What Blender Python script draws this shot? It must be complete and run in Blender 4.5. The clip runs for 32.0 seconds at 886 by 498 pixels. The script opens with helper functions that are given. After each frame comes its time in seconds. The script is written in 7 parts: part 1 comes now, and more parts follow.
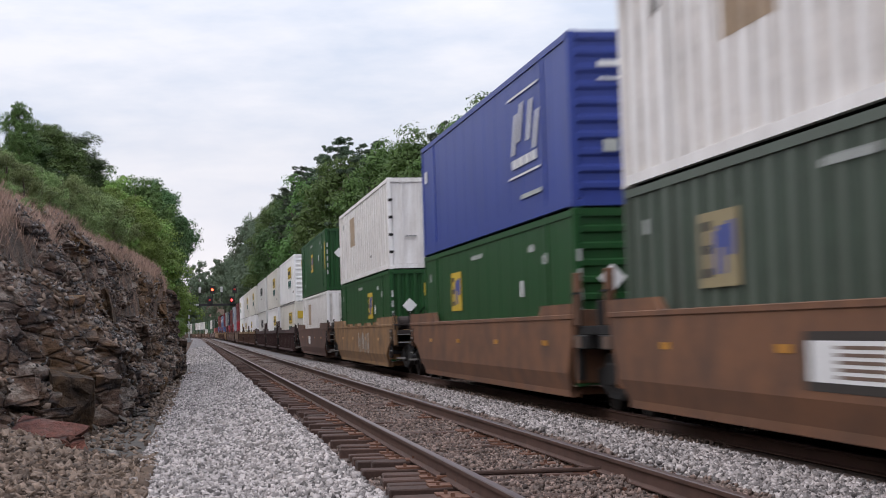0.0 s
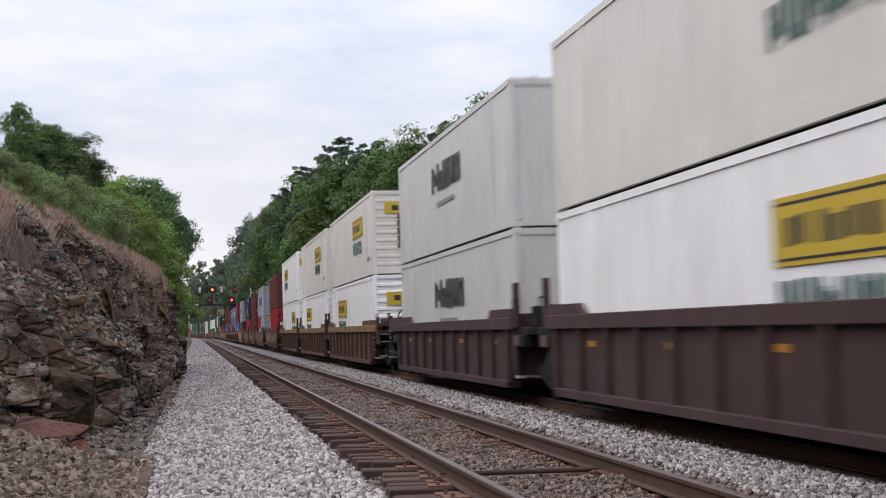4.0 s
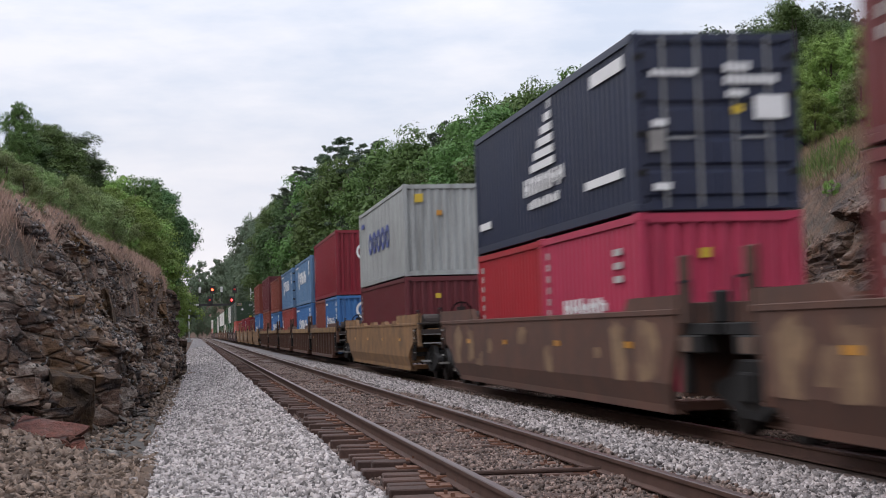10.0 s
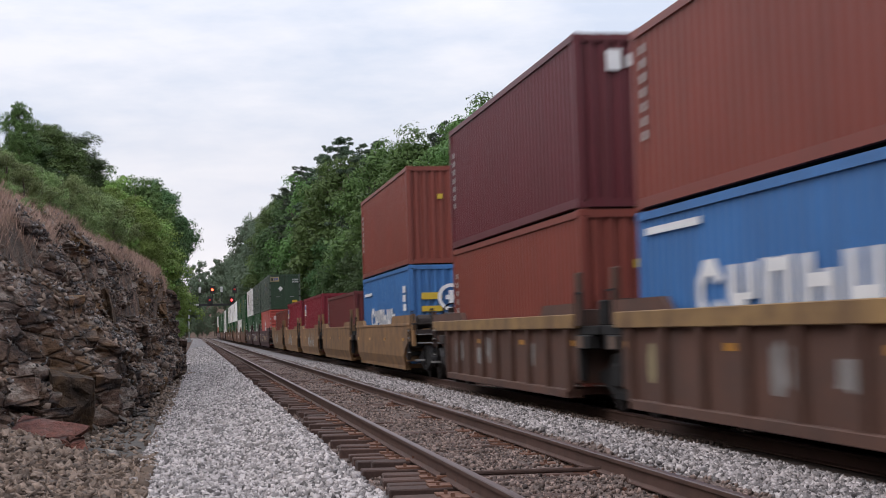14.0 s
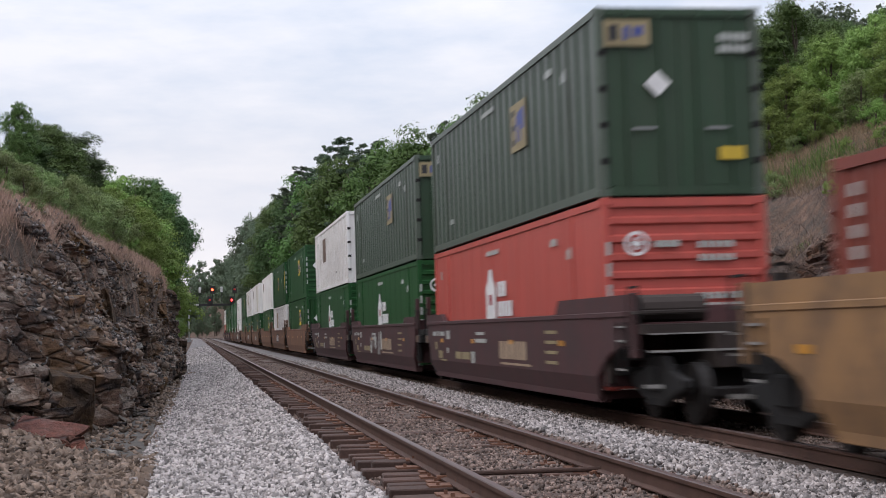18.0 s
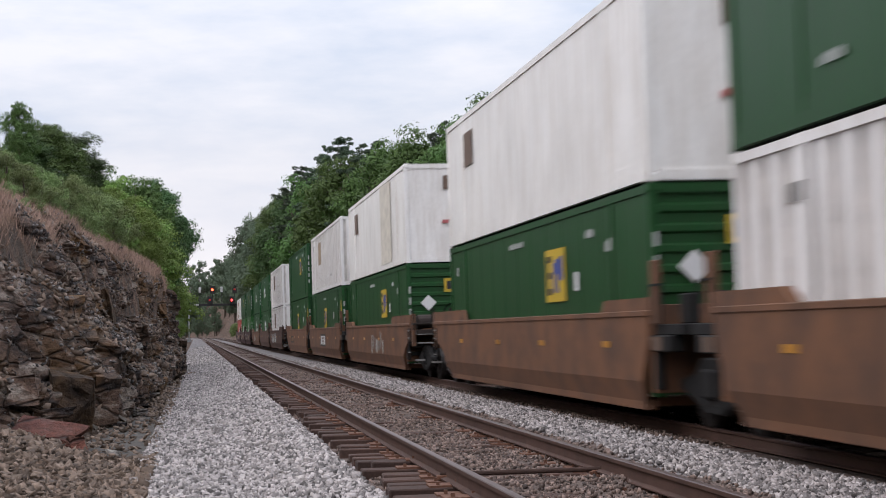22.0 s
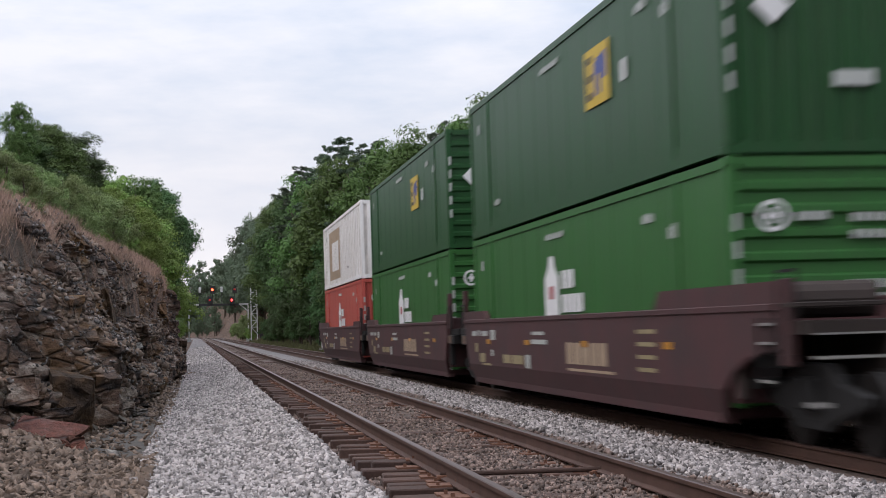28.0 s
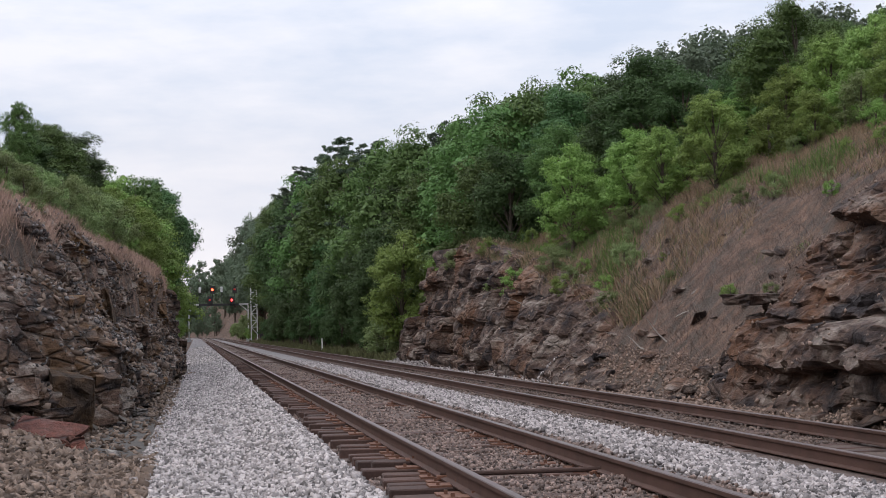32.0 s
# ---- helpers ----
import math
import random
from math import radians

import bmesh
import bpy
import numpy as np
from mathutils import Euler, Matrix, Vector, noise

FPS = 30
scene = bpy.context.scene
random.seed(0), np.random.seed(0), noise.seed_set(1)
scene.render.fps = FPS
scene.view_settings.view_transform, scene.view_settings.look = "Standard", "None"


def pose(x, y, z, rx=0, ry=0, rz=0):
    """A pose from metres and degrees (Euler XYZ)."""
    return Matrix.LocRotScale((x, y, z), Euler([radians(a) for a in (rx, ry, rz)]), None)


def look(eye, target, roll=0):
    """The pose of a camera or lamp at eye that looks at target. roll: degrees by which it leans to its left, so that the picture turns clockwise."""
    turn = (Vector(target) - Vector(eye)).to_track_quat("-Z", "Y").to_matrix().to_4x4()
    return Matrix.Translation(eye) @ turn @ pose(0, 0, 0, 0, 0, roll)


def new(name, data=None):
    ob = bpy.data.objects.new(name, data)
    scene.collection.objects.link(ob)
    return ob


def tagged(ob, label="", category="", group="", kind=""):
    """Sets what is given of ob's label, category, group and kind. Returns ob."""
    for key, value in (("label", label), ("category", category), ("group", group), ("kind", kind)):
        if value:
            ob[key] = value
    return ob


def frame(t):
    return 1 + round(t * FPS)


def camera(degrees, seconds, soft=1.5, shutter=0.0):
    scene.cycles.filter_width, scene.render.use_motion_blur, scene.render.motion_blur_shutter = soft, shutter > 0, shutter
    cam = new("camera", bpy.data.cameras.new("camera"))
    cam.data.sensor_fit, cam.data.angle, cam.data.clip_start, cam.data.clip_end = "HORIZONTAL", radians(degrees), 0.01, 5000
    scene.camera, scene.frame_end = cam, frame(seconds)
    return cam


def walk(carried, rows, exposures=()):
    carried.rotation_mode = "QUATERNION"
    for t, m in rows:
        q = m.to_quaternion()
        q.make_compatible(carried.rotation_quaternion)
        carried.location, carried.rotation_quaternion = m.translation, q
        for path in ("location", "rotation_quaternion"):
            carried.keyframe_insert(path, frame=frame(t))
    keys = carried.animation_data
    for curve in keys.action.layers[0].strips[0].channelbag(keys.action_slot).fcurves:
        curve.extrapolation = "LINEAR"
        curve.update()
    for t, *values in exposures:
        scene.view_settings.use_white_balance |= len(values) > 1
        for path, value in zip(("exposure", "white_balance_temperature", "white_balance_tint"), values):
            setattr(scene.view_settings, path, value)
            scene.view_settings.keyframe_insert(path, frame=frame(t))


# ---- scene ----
EYE_Z = 1.325                 # camera height over the far track's rail heads
NEAR_X, NEAR_Z = 3.084, 0.10  # centre line of the near track
FAR_X = 7.388                 # centre line of the far track, which carries the train
cam = camera(32.67, 32.0, soft=0.95, shutter=0.5)
AIM = Matrix.Rotation(radians(-9.333), 4, "Z") @ Matrix.Rotation(radians(90 + 3.062), 4, "X") @ Matrix.Rotation(radians(-1.11), 4, "Z")
EYE = Matrix.Translation((0, 0, EYE_Z)) @ AIM
walk(cam, [(0.0, EYE), (32.0, EYE)], exposures=[(0.0, 0.22, 6550, 15), (32.0, 0.22, 6550, 15)])

# ---- world, sun, exposure ----
world = bpy.data.worlds.new("overcast_sky")
scene.world = world
world.use_nodes = True
wn, wl = world.node_tree.nodes, world.node_tree.links
wn.clear()
w_out = wn.new("ShaderNodeOutputWorld")
w_bg = wn.new("ShaderNodeBackground")
w_sky = wn.new("ShaderNodeTexSky")
w_sky.sky_type, w_sky.sun_disc = "NISHITA", False
SUN_EL, SUN_ROT = radians(45), radians(246)
w_sky.sun_elevation, w_sky.sun_rotation = SUN_EL, SUN_ROT
w_sky.air_density, w_sky.dust_density, w_sky.ozone_density = 1.0, 3.0, 1.5
# thin cloud sheet: stretched noise between pale blue gaps and white cloud
w_co = wn.new("ShaderNodeTexCoord")
w_map = wn.new("ShaderNodeMapping")
w_map.inputs["Scale"].default_value = (3.0, 3.0, 11.0)
w_noise = wn.new("ShaderNodeTexNoise")
w_noise.inputs["Scale"].default_value, w_noise.inputs["Detail"].default_value = 2.3, 6.0
w_noise.inputs["Roughness"].default_value = 0.55
w_ramp = wn.new("ShaderNodeValToRGB")
w_ramp.color_ramp.elements[0].position, w_ramp.color_ramp.elements[1].position = 0.36, 0.66
w_ramp.color_ramp.elements[0].color = (5.7, 6.5, 7.6, 1)
w_ramp.color_ramp.elements[1].color = (7.75, 8.05, 8.5, 1)
w_mix = wn.new("ShaderNodeMixRGB")
w_mix.inputs["Fac"].default_value = 0.93
wl.new(w_co.outputs["Generated"], w_map.inputs["Vector"])
wl.new(w_map.outputs["Vector"], w_noise.inputs["Vector"])
wl.new(w_noise.outputs["Fac"], w_ramp.inputs["Fac"])
wl.new(w_sky.outputs["Color"], w_mix.inputs["Color1"])
wl.new(w_ramp.outputs["Color"], w_mix.inputs["Color2"])
# an overcast sky is brighter overhead than at the horizon
w_sep = wn.new("ShaderNodeSeparateXYZ")
w_up = wn.new("ShaderNodeMapRange")
w_up.inputs["From Min"].default_value, w_up.inputs["From Max"].default_value = 0.12, 1.0
w_up.inputs["To Min"].default_value, w_up.inputs["To Max"].default_value = 1.0, 2.0
w_gain = wn.new("ShaderNodeVectorMath")
w_gain.operation = "SCALE"
wl.new(w_co.outputs["Generated"], w_sep.inputs["Vector"])
wl.new(w_sep.outputs["Z"], w_up.inputs["Value"])
w_low = wn.new("ShaderNodeMapRange")
w_low.inputs["From Min"].default_value, w_low.inputs["From Max"].default_value = 0.02, 0.15
w_low.inputs["To Min"].default_value, w_low.inputs["To Max"].default_value = 0.85, 0.0
wl.new(w_sep.outputs["Z"], w_low.inputs["Value"])
w_pale = wn.new("ShaderNodeMixRGB")
w_pale.inputs["Color2"].default_value = (8.5, 8.35, 8.4, 1)
wl.new(w_low.outputs["Result"], w_pale.inputs["Fac"])
wl.new(w_mix.outputs["Color"], w_pale.inputs["Color1"])
wl.new(w_pale.outputs["Color"], w_gain.inputs[0])
wl.new(w_up.outputs["Result"], w_gain.inputs["Scale"])
wl.new(w_gain.outputs["Vector"], w_bg.inputs["Color"])
w_bg.inputs["Strength"].default_value = 0.10
wl.new(w_bg.outputs["Background"], w_out.inputs["Surface"])
sun = new("sun", bpy.data.lights.new("sun", "SUN"))
sun.data.energy, sun.data.angle, sun.data.color = 1.0, radians(60), (1.0, 0.96, 0.9)
sun.matrix_world = look((0, 0, 60), (Vector((0, 0, 60)) - Vector((math.sin(SUN_ROT) * math.cos(SUN_EL), math.cos(SUN_ROT) * math.cos(SUN_EL), math.sin(SUN_EL)))))

# ---- small helpers ----


def empty(name):
    return new(name)


def mesh_of(name, verts, faces, materials, smooth=False):
    me = bpy.data.meshes.new(name)
    me.from_pydata([tuple(v) for v in verts], [], [tuple(f) for f in faces])
    for m in materials if isinstance(materials, (list, tuple)) else [materials]:
        me.materials.append(m)
    if smooth:
        me.polygons.foreach_set("use_smooth", [True] * len(me.polygons))
    me.update()
    return me


def bm_mesh(name, bm, material, smooth=False):
    me = bpy.data.meshes.new(name)
    bm.to_mesh(me)
    bm.free()
    me.materials.append(material)
    if smooth:
        me.polygons.foreach_set("use_smooth", [True] * len(me.polygons))
    return me


def part(name, me, parent, label="", at=None, kind=""):
    """One mesh object under a thing or under a part."""
    ob = new(name, me)
    ob.parent = parent
    if at is not None:
        ob.matrix_basis = at
    if label:
        ob["label"] = label
    if kind:
        ob["kind"] = kind
    return ob


def box_into(bm, x0, x1, y0, y1, z0, z1):
    vs = [bm.verts.new((x, y, z)) for x in (x0, x1) for y in (y0, y1) for z in (z0, z1)]
    for f in ((0, 1, 3, 2), (4, 6, 7, 5), (0, 4, 5, 1), (2, 3, 7, 6), (0, 2, 6, 4), (1, 5, 7, 3)):
        bm.faces.new([vs[i] for i in f])
    return vs


def box_mesh(name, material, *boxes, bevel=0.0):
    bm = bmesh.new()
    for b in boxes:
        box_into(bm, *b)
    if bevel:
        bmesh.ops.bevel(bm, geom=bm.edges[:], offset=bevel, segments=1, affect="EDGES")
    return bm_mesh(name, bm, material)


def prism(name, material, outline, axis, a, b, bevel=0.0):
    """An outline (pairs) drawn out from a to b along an axis: 0 takes (y, z), 1 takes (x, z), 2 takes (x, y)."""
    bm = bmesh.new()
    place = {0: lambda p, w: (w, p[0], p[1]), 1: lambda p, w: (p[0], w, p[1]), 2: lambda p, w: (p[0], p[1], w)}[axis]
    lo = [bm.verts.new(place(p, a)) for p in outline]
    hi = [bm.verts.new(place(p, b)) for p in outline]
    n = len(outline)
    for i in range(n):
        bm.faces.new((lo[i], lo[(i + 1) % n], hi[(i + 1) % n], hi[i]))
    bm.faces.new(lo[::-1])
    bm.faces.new(hi)
    bmesh.ops.recalc_face_normals(bm, faces=bm.faces[:])
    if bevel:
        bmesh.ops.bevel(bm, geom=bm.edges[:], offset=bevel, segments=1, affect="EDGES")
    return bm_mesh(name, bm, material)


def cyl_into(bm, r, depth, m, seg=12, r2=None):
    bmesh.ops.create_cone(bm, cap_ends=True, segments=seg, radius1=r, radius2=r if r2 is None else r2, depth=depth, matrix=m)


# ---- materials ----


def mat(name, color, rough=0.6, metal=0.0, vary=0.25, scale=3.0, fine=40.0, bump=0.2, dist=0.01, dirt=None, dirt_amount=0.0, streak=False, random_tone=0.0, per_island=False, spec=0.5, dirt_from=(0.45, 0.75)):
    """Colour with variation at two scales, optional dirt and rain streaks, fine bump."""
    m = bpy.data.materials.new(name)
    m.use_nodes = True
    n, l = m.node_tree.nodes, m.node_tree.links
    bsdf = n["Principled BSDF"]
    bsdf.inputs["Roughness"].default_value, bsdf.inputs["Metallic"].default_value = rough, metal
    bsdf.inputs["Specular IOR Level"].default_value = spec
    co = n.new("ShaderNodeTexCoord")
    space = co.outputs["Object"]
    big, small = n.new("ShaderNodeTexNoise"), n.new("ShaderNodeTexNoise")
    big.inputs["Scale"].default_value, big.inputs["Detail"].default_value = scale, 4.0
    small.inputs["Scale"].default_value, small.inputs["Detail"].default_value = fine, 3.0
    l.new(space, big.inputs["Vector"]), l.new(space, small.inputs["Vector"])
    add = n.new("ShaderNodeMath")
    add.operation = "MULTIPLY_ADD"
    l.new(small.outputs["Fac"], add.inputs[0])
    add.inputs[1].default_value = 0.5
    l.new(big.outputs["Fac"], add.inputs[2])
    ramp = n.new("ShaderNodeMapRange")
    ramp.inputs["From Min"].default_value, ramp.inputs["From Max"].default_value = 0.45, 1.05
    ramp.inputs["To Min"].default_value, ramp.inputs["To Max"].default_value = 1 - vary, 1 + vary
    l.new(add.outputs[0], ramp.inputs["Value"])
    value = ramp.outputs["Result"]
    if random_tone:
        src = n.new("ShaderNodeNewGeometry").outputs["Random Per Island"] if per_island else n.new("ShaderNodeObjectInfo").outputs["Random"]
        tone = n.new("ShaderNodeMapRange")
        tone.inputs["To Min"].default_value, tone.inputs["To Max"].default_value = 1 - random_tone, 1 + random_tone
        l.new(src, tone.inputs["Value"])
        mul = n.new("ShaderNodeMath")
        mul.operation = "MULTIPLY"
        l.new(value, mul.inputs[0]), l.new(tone.outputs["Result"], mul.inputs[1])
        value = mul.outputs[0]
    hsv = n.new("ShaderNodeHueSaturation")
    hsv.inputs["Color"].default_value = (*color, 1)
    l.new(value, hsv.inputs["Value"])
    out = hsv.outputs["Color"]
    if dirt:
        dn = n.new("ShaderNodeTexNoise")
        dn.inputs["Scale"].default_value, dn.inputs["Detail"].default_value = 1.3, 7.0
        dn.inputs["Roughness"].default_value = 0.65
        if streak:
            mp = n.new("ShaderNodeMapping")
            mp.inputs["Scale"].default_value = (3.0, 3.0, 0.35)
            l.new(space, mp.inputs["Vector"]), l.new(mp.outputs["Vector"], dn.inputs["Vector"])
        else:
            l.new(space, dn.inputs["Vector"])
        dr = n.new("ShaderNodeMapRange")
        dr.inputs["From Min"].default_value, dr.inputs["From Max"].default_value = dirt_from
        dr.inputs["To Max"].default_value = dirt_amount
        l.new(dn.outputs["Fac"], dr.inputs["Value"])
        mx = n.new("ShaderNodeMixRGB")
        l.new(dr.outputs["Result"], mx.inputs["Fac"])
        l.new(out, mx.inputs["Color1"])
        mx.inputs["Color2"].default_value = (*dirt, 1)
        out = mx.outputs["Color"]
    l.new(out, bsdf.inputs["Base Color"])
    if bump:
        bp = n.new("ShaderNodeBump")
        bp.inputs["Strength"].default_value, bp.inputs["Distance"].default_value = bump, dist
        l.new(add.outputs[0], bp.inputs["Height"])
        l.new(bp.outputs["Normal"], bsdf.inputs["Normal"])
    return m


def leaf_mat(name, color, tone=0.16, light=0.22):
    """Leaves: each clump its own shade, a little light coming through."""
    m = bpy.data.materials.new(name)
    m.use_nodes = True
    n, l = m.node_tree.nodes, m.node_tree.links
    bsdf = n["Principled BSDF"]
    bsdf.inputs["Roughness"].default_value, bsdf.inputs["Specular IOR Level"].default_value = 0.6, 0.25
    isl, info = n.new("ShaderNodeNewGeometry"), n.new("ShaderNodeObjectInfo")
    a, b = n.new("ShaderNodeMapRange"), n.new("ShaderNodeMapRange")
    a.inputs["To Min"].default_value, a.inputs["To Max"].default_value = 1 - tone, 1 + tone
    b.inputs["To Min"].default_value, b.inputs["To Max"].default_value = 0.7, 1.38
    l.new(isl.outputs["Random Per Island"], a.inputs["Value"]), l.new(info.outputs["Random"], b.inputs["Value"])
    mul = n.new("ShaderNodeMath")
    mul.operation = "MULTIPLY"
    l.new(a.outputs["Result"], mul.inputs[0]), l.new(b.outputs["Result"], mul.inputs[1])
    hue = n.new("ShaderNodeMapRange")
    hue.inputs["To Min"].default_value, hue.inputs["To Max"].default_value = 0.466, 0.515
    l.new(info.outputs["Random"], hue.inputs["Value"])
    hsv = n.new("ShaderNodeHueSaturation")
    hsv.inputs["Color"].default_value = (*color, 1)
    l.new(mul.outputs[0], hsv.inputs["Value"]), l.new(hue.outputs["Result"], hsv.inputs["Hue"])
    l.new(hsv.outputs["Color"], bsdf.inputs["Base Color"])
    tr = n.new("ShaderNodeBsdfTranslucent")
    l.new(hsv.outputs["Color"], tr.inputs["Color"])
    mix = n.new("ShaderNodeMixShader")
    mix.inputs["Fac"].default_value = light
    l.new(bsdf.outputs["BSDF"], mix.inputs[1]), l.new(tr.outputs["BSDF"], mix.inputs[2])
    l.new(mix.outputs["Shader"], n["Material Output"].inputs["Surface"])
    return m


def glow(name, color, strength):
    m = bpy.data.materials.new(name)
    m.use_nodes = True
    b = m.node_tree.nodes["Principled BSDF"]
    b.inputs["Base Color"].default_value = (*color, 1)
    b.inputs["Emission Color"].default_value, b.inputs["Emission Strength"].default_value = (*color, 1), strength
    return m


BALLAST = mat("ballast_stone", (0.20, 0.182, 0.181), 0.9, vary=0.45, scale=9, fine=28, bump=1.0, dist=0.05)
STONE = mat("gravel_stones", (0.33, 0.298, 0.288), 0.85, vary=0.25, scale=20, fine=90, bump=0.3, random_tone=0.72, per_island=True)
BROWN_STONE = mat("oily_ballast", (0.165, 0.118, 0.1), 0.9, vary=0.3, scale=20, fine=90, bump=0.3, random_tone=0.75, per_island=True)
BROWN_BALLAST = mat("oily_ballast_bed", (0.12, 0.086, 0.073), 0.95, vary=0.4, scale=8, fine=30, bump=1.0, dist=0.05)
# mixed greyer stones, dimmed below STONE to hold some of the train's shade
DULL_STONE = mat("shade_dimmed_gravel_stones", (0.28, 0.25, 0.242), 0.85, vary=0.25, scale=20, fine=90, bump=0.3, random_tone=0.75, per_island=True)
CHIP = mat("rock_chips", (0.2, 0.142, 0.112), 0.9, vary=0.3, scale=20, fine=90, bump=0.3, random_tone=0.55, per_island=True)
FLAKE = mat("brown_shale_flakes", (0.175, 0.126, 0.096), 0.9, vary=0.3, scale=20, fine=90, bump=0.3, random_tone=0.55, per_island=True)
DIRT = mat("dark_dirt", (0.075, 0.066, 0.058), 0.95, vary=0.4, scale=2.5, fine=25, bump=0.8, dist=0.04)
TIE = mat("creosoted_tie", (0.06, 0.031, 0.023), 0.9, vary=0.4, scale=4, fine=40, bump=0.6, random_tone=0.3)
RUST = mat("rusty_rail", (0.078, 0.04, 0.029), 0.75, metal=0.2, vary=0.3, scale=3, fine=50, bump=0.2)
SHINE = mat("polished_rail_head", (0.1, 0.062, 0.055), 0.38, metal=0.4, vary=0.15, scale=3, fine=60, bump=0.05)
# oily brown far ballast, its colour taken partway down for shade under the train
FAR_STONE = mat("oily_shaded_ballast", (0.11, 0.077, 0.062), 0.9, vary=0.3, scale=20, fine=90, bump=0.3, random_tone=0.5, per_island=True)
FAR_BED = mat("oily_shaded_ballast_bed", (0.09, 0.061, 0.049), 0.95, vary=0.4, scale=8, fine=30, bump=1.0, dist=0.05)
SPIKE = mat("rusty_plate", (0.16, 0.074, 0.046), 0.85, metal=0.1, vary=0.3, bump=0.3)

# ---- ground ----
CURVE_AT, CURVE_R = 480.0, 2400.0


def smooth(a, b, x):
    t = np.clip((x - a) / (b - a), 0, 1)
    return t * t * (3 - 2 * t)


_lat = np.random.RandomState(7).rand(256, 256)


def vnoise(x, y):
    """Smooth value noise over arrays."""
    x, y = np.asarray(x, float), np.asarray(y, float)
    xi, yi = np.floor(x).astype(int), np.floor(y).astype(int)
    fx, fy = x - xi, y - yi
    fx, fy = fx * fx * (3 - 2 * fx), fy * fy * (3 - 2 * fy)
    g = lambda i, j: _lat[i % 256, j % 256]
    return (g(xi, yi) * (1 - fx) + g(xi + 1, yi) * fx) * (1 - fy) + (g(xi, yi + 1) * (1 - fx) + g(xi + 1, yi + 1) * fx) * fy


def fbm(x, y, octaves=4, gain=0.5):
    s, a = 0, 1.0
    for o in range(octaves):
        s = s + a * (vnoise(x * 2 ** o + 17.3 * o, y * 2 ** o + 9.1 * o) - 0.5)
        a *= gain
    return s


def bend(y):
    """How far the line has swung to the left, y metres along it."""
    d = np.maximum(np.asarray(y, float) - CURVE_AT, 0)
    return d * d / (2 * CURVE_R)


def left_toe(y):
    """Foot of the left cut: it comes in at a slant past big blocks, then runs along the track."""
    return np.interp(y, [9, 20, 24.5, 27, 29.7, 32.4, 40, 50, 62, 68, 72], [-5.2, -3.7, -2.8, -2.25, -1.7, -1.45, -1.15, -0.92, -0.66, -0.55, -0.5])


def left_height(y):
    return np.interp(y, [9, 26, 30, 36, 48, 62, 68], [3.7, 4.0, 4.25, 4.5, 4.4, 4.2, 4.0]) + 0.42 * fbm(np.asarray(y, float) * 0.42, 0 * np.asarray(y, float) + 2.5, 3)


def left_lean(y):
    return np.interp(y, [9, 24, 30, 36, 48, 62, 68], [1.6, 1.7, 1.9, 2.0, 1.6, 0.75, 0.7])


def left_profile(k, y):
    """How far back the left cut leans: upright blocks under a rubble slope, further on a wall over rubble."""
    near = np.interp(k, [0, 0.28, 0.36, 1.05], [0.0, 0.12, 0.25, 1.05])
    far = np.interp(k, [0, 0.12, 0.42, 0.5, 0.86, 1.05], [0.0, 0.12, 0.5, 0.58, 0.74, 1.15])
    w = smooth(34, 44, y)
    return near * (1 - w) + far * w


def right_toe(y):
    return 11.5 + 0.25 * np.sin(np.asarray(y, float) * 0.21)


LEFT_END, RIGHT_END = 68.0, 84.0   # where the rock cuts stop, going away from the camera


def right_height(y):
    """Height of the far side's rock: a bluff, a bare slope, then dark columns."""
    return np.interp(y, [18, 28, 32.8, 34.6, 36, 42, 45, 48, 54, 60, 66, 72, 78, 84], [4.6, 4.6, 4.4, 3.6, 1.0, 0.9, 1.4, 2.4, 3.4, 4.3, 5.0, 5.6, 5.2, 4.4]) + 0.5 * fbm(np.asarray(y, float) * 0.33 + 5, 0 * np.asarray(y, float), 3)


def right_lean(y):
    return 3.1 - 1.0 * smooth(33, 37, y) - 0.5 * smooth(60, 74, y)


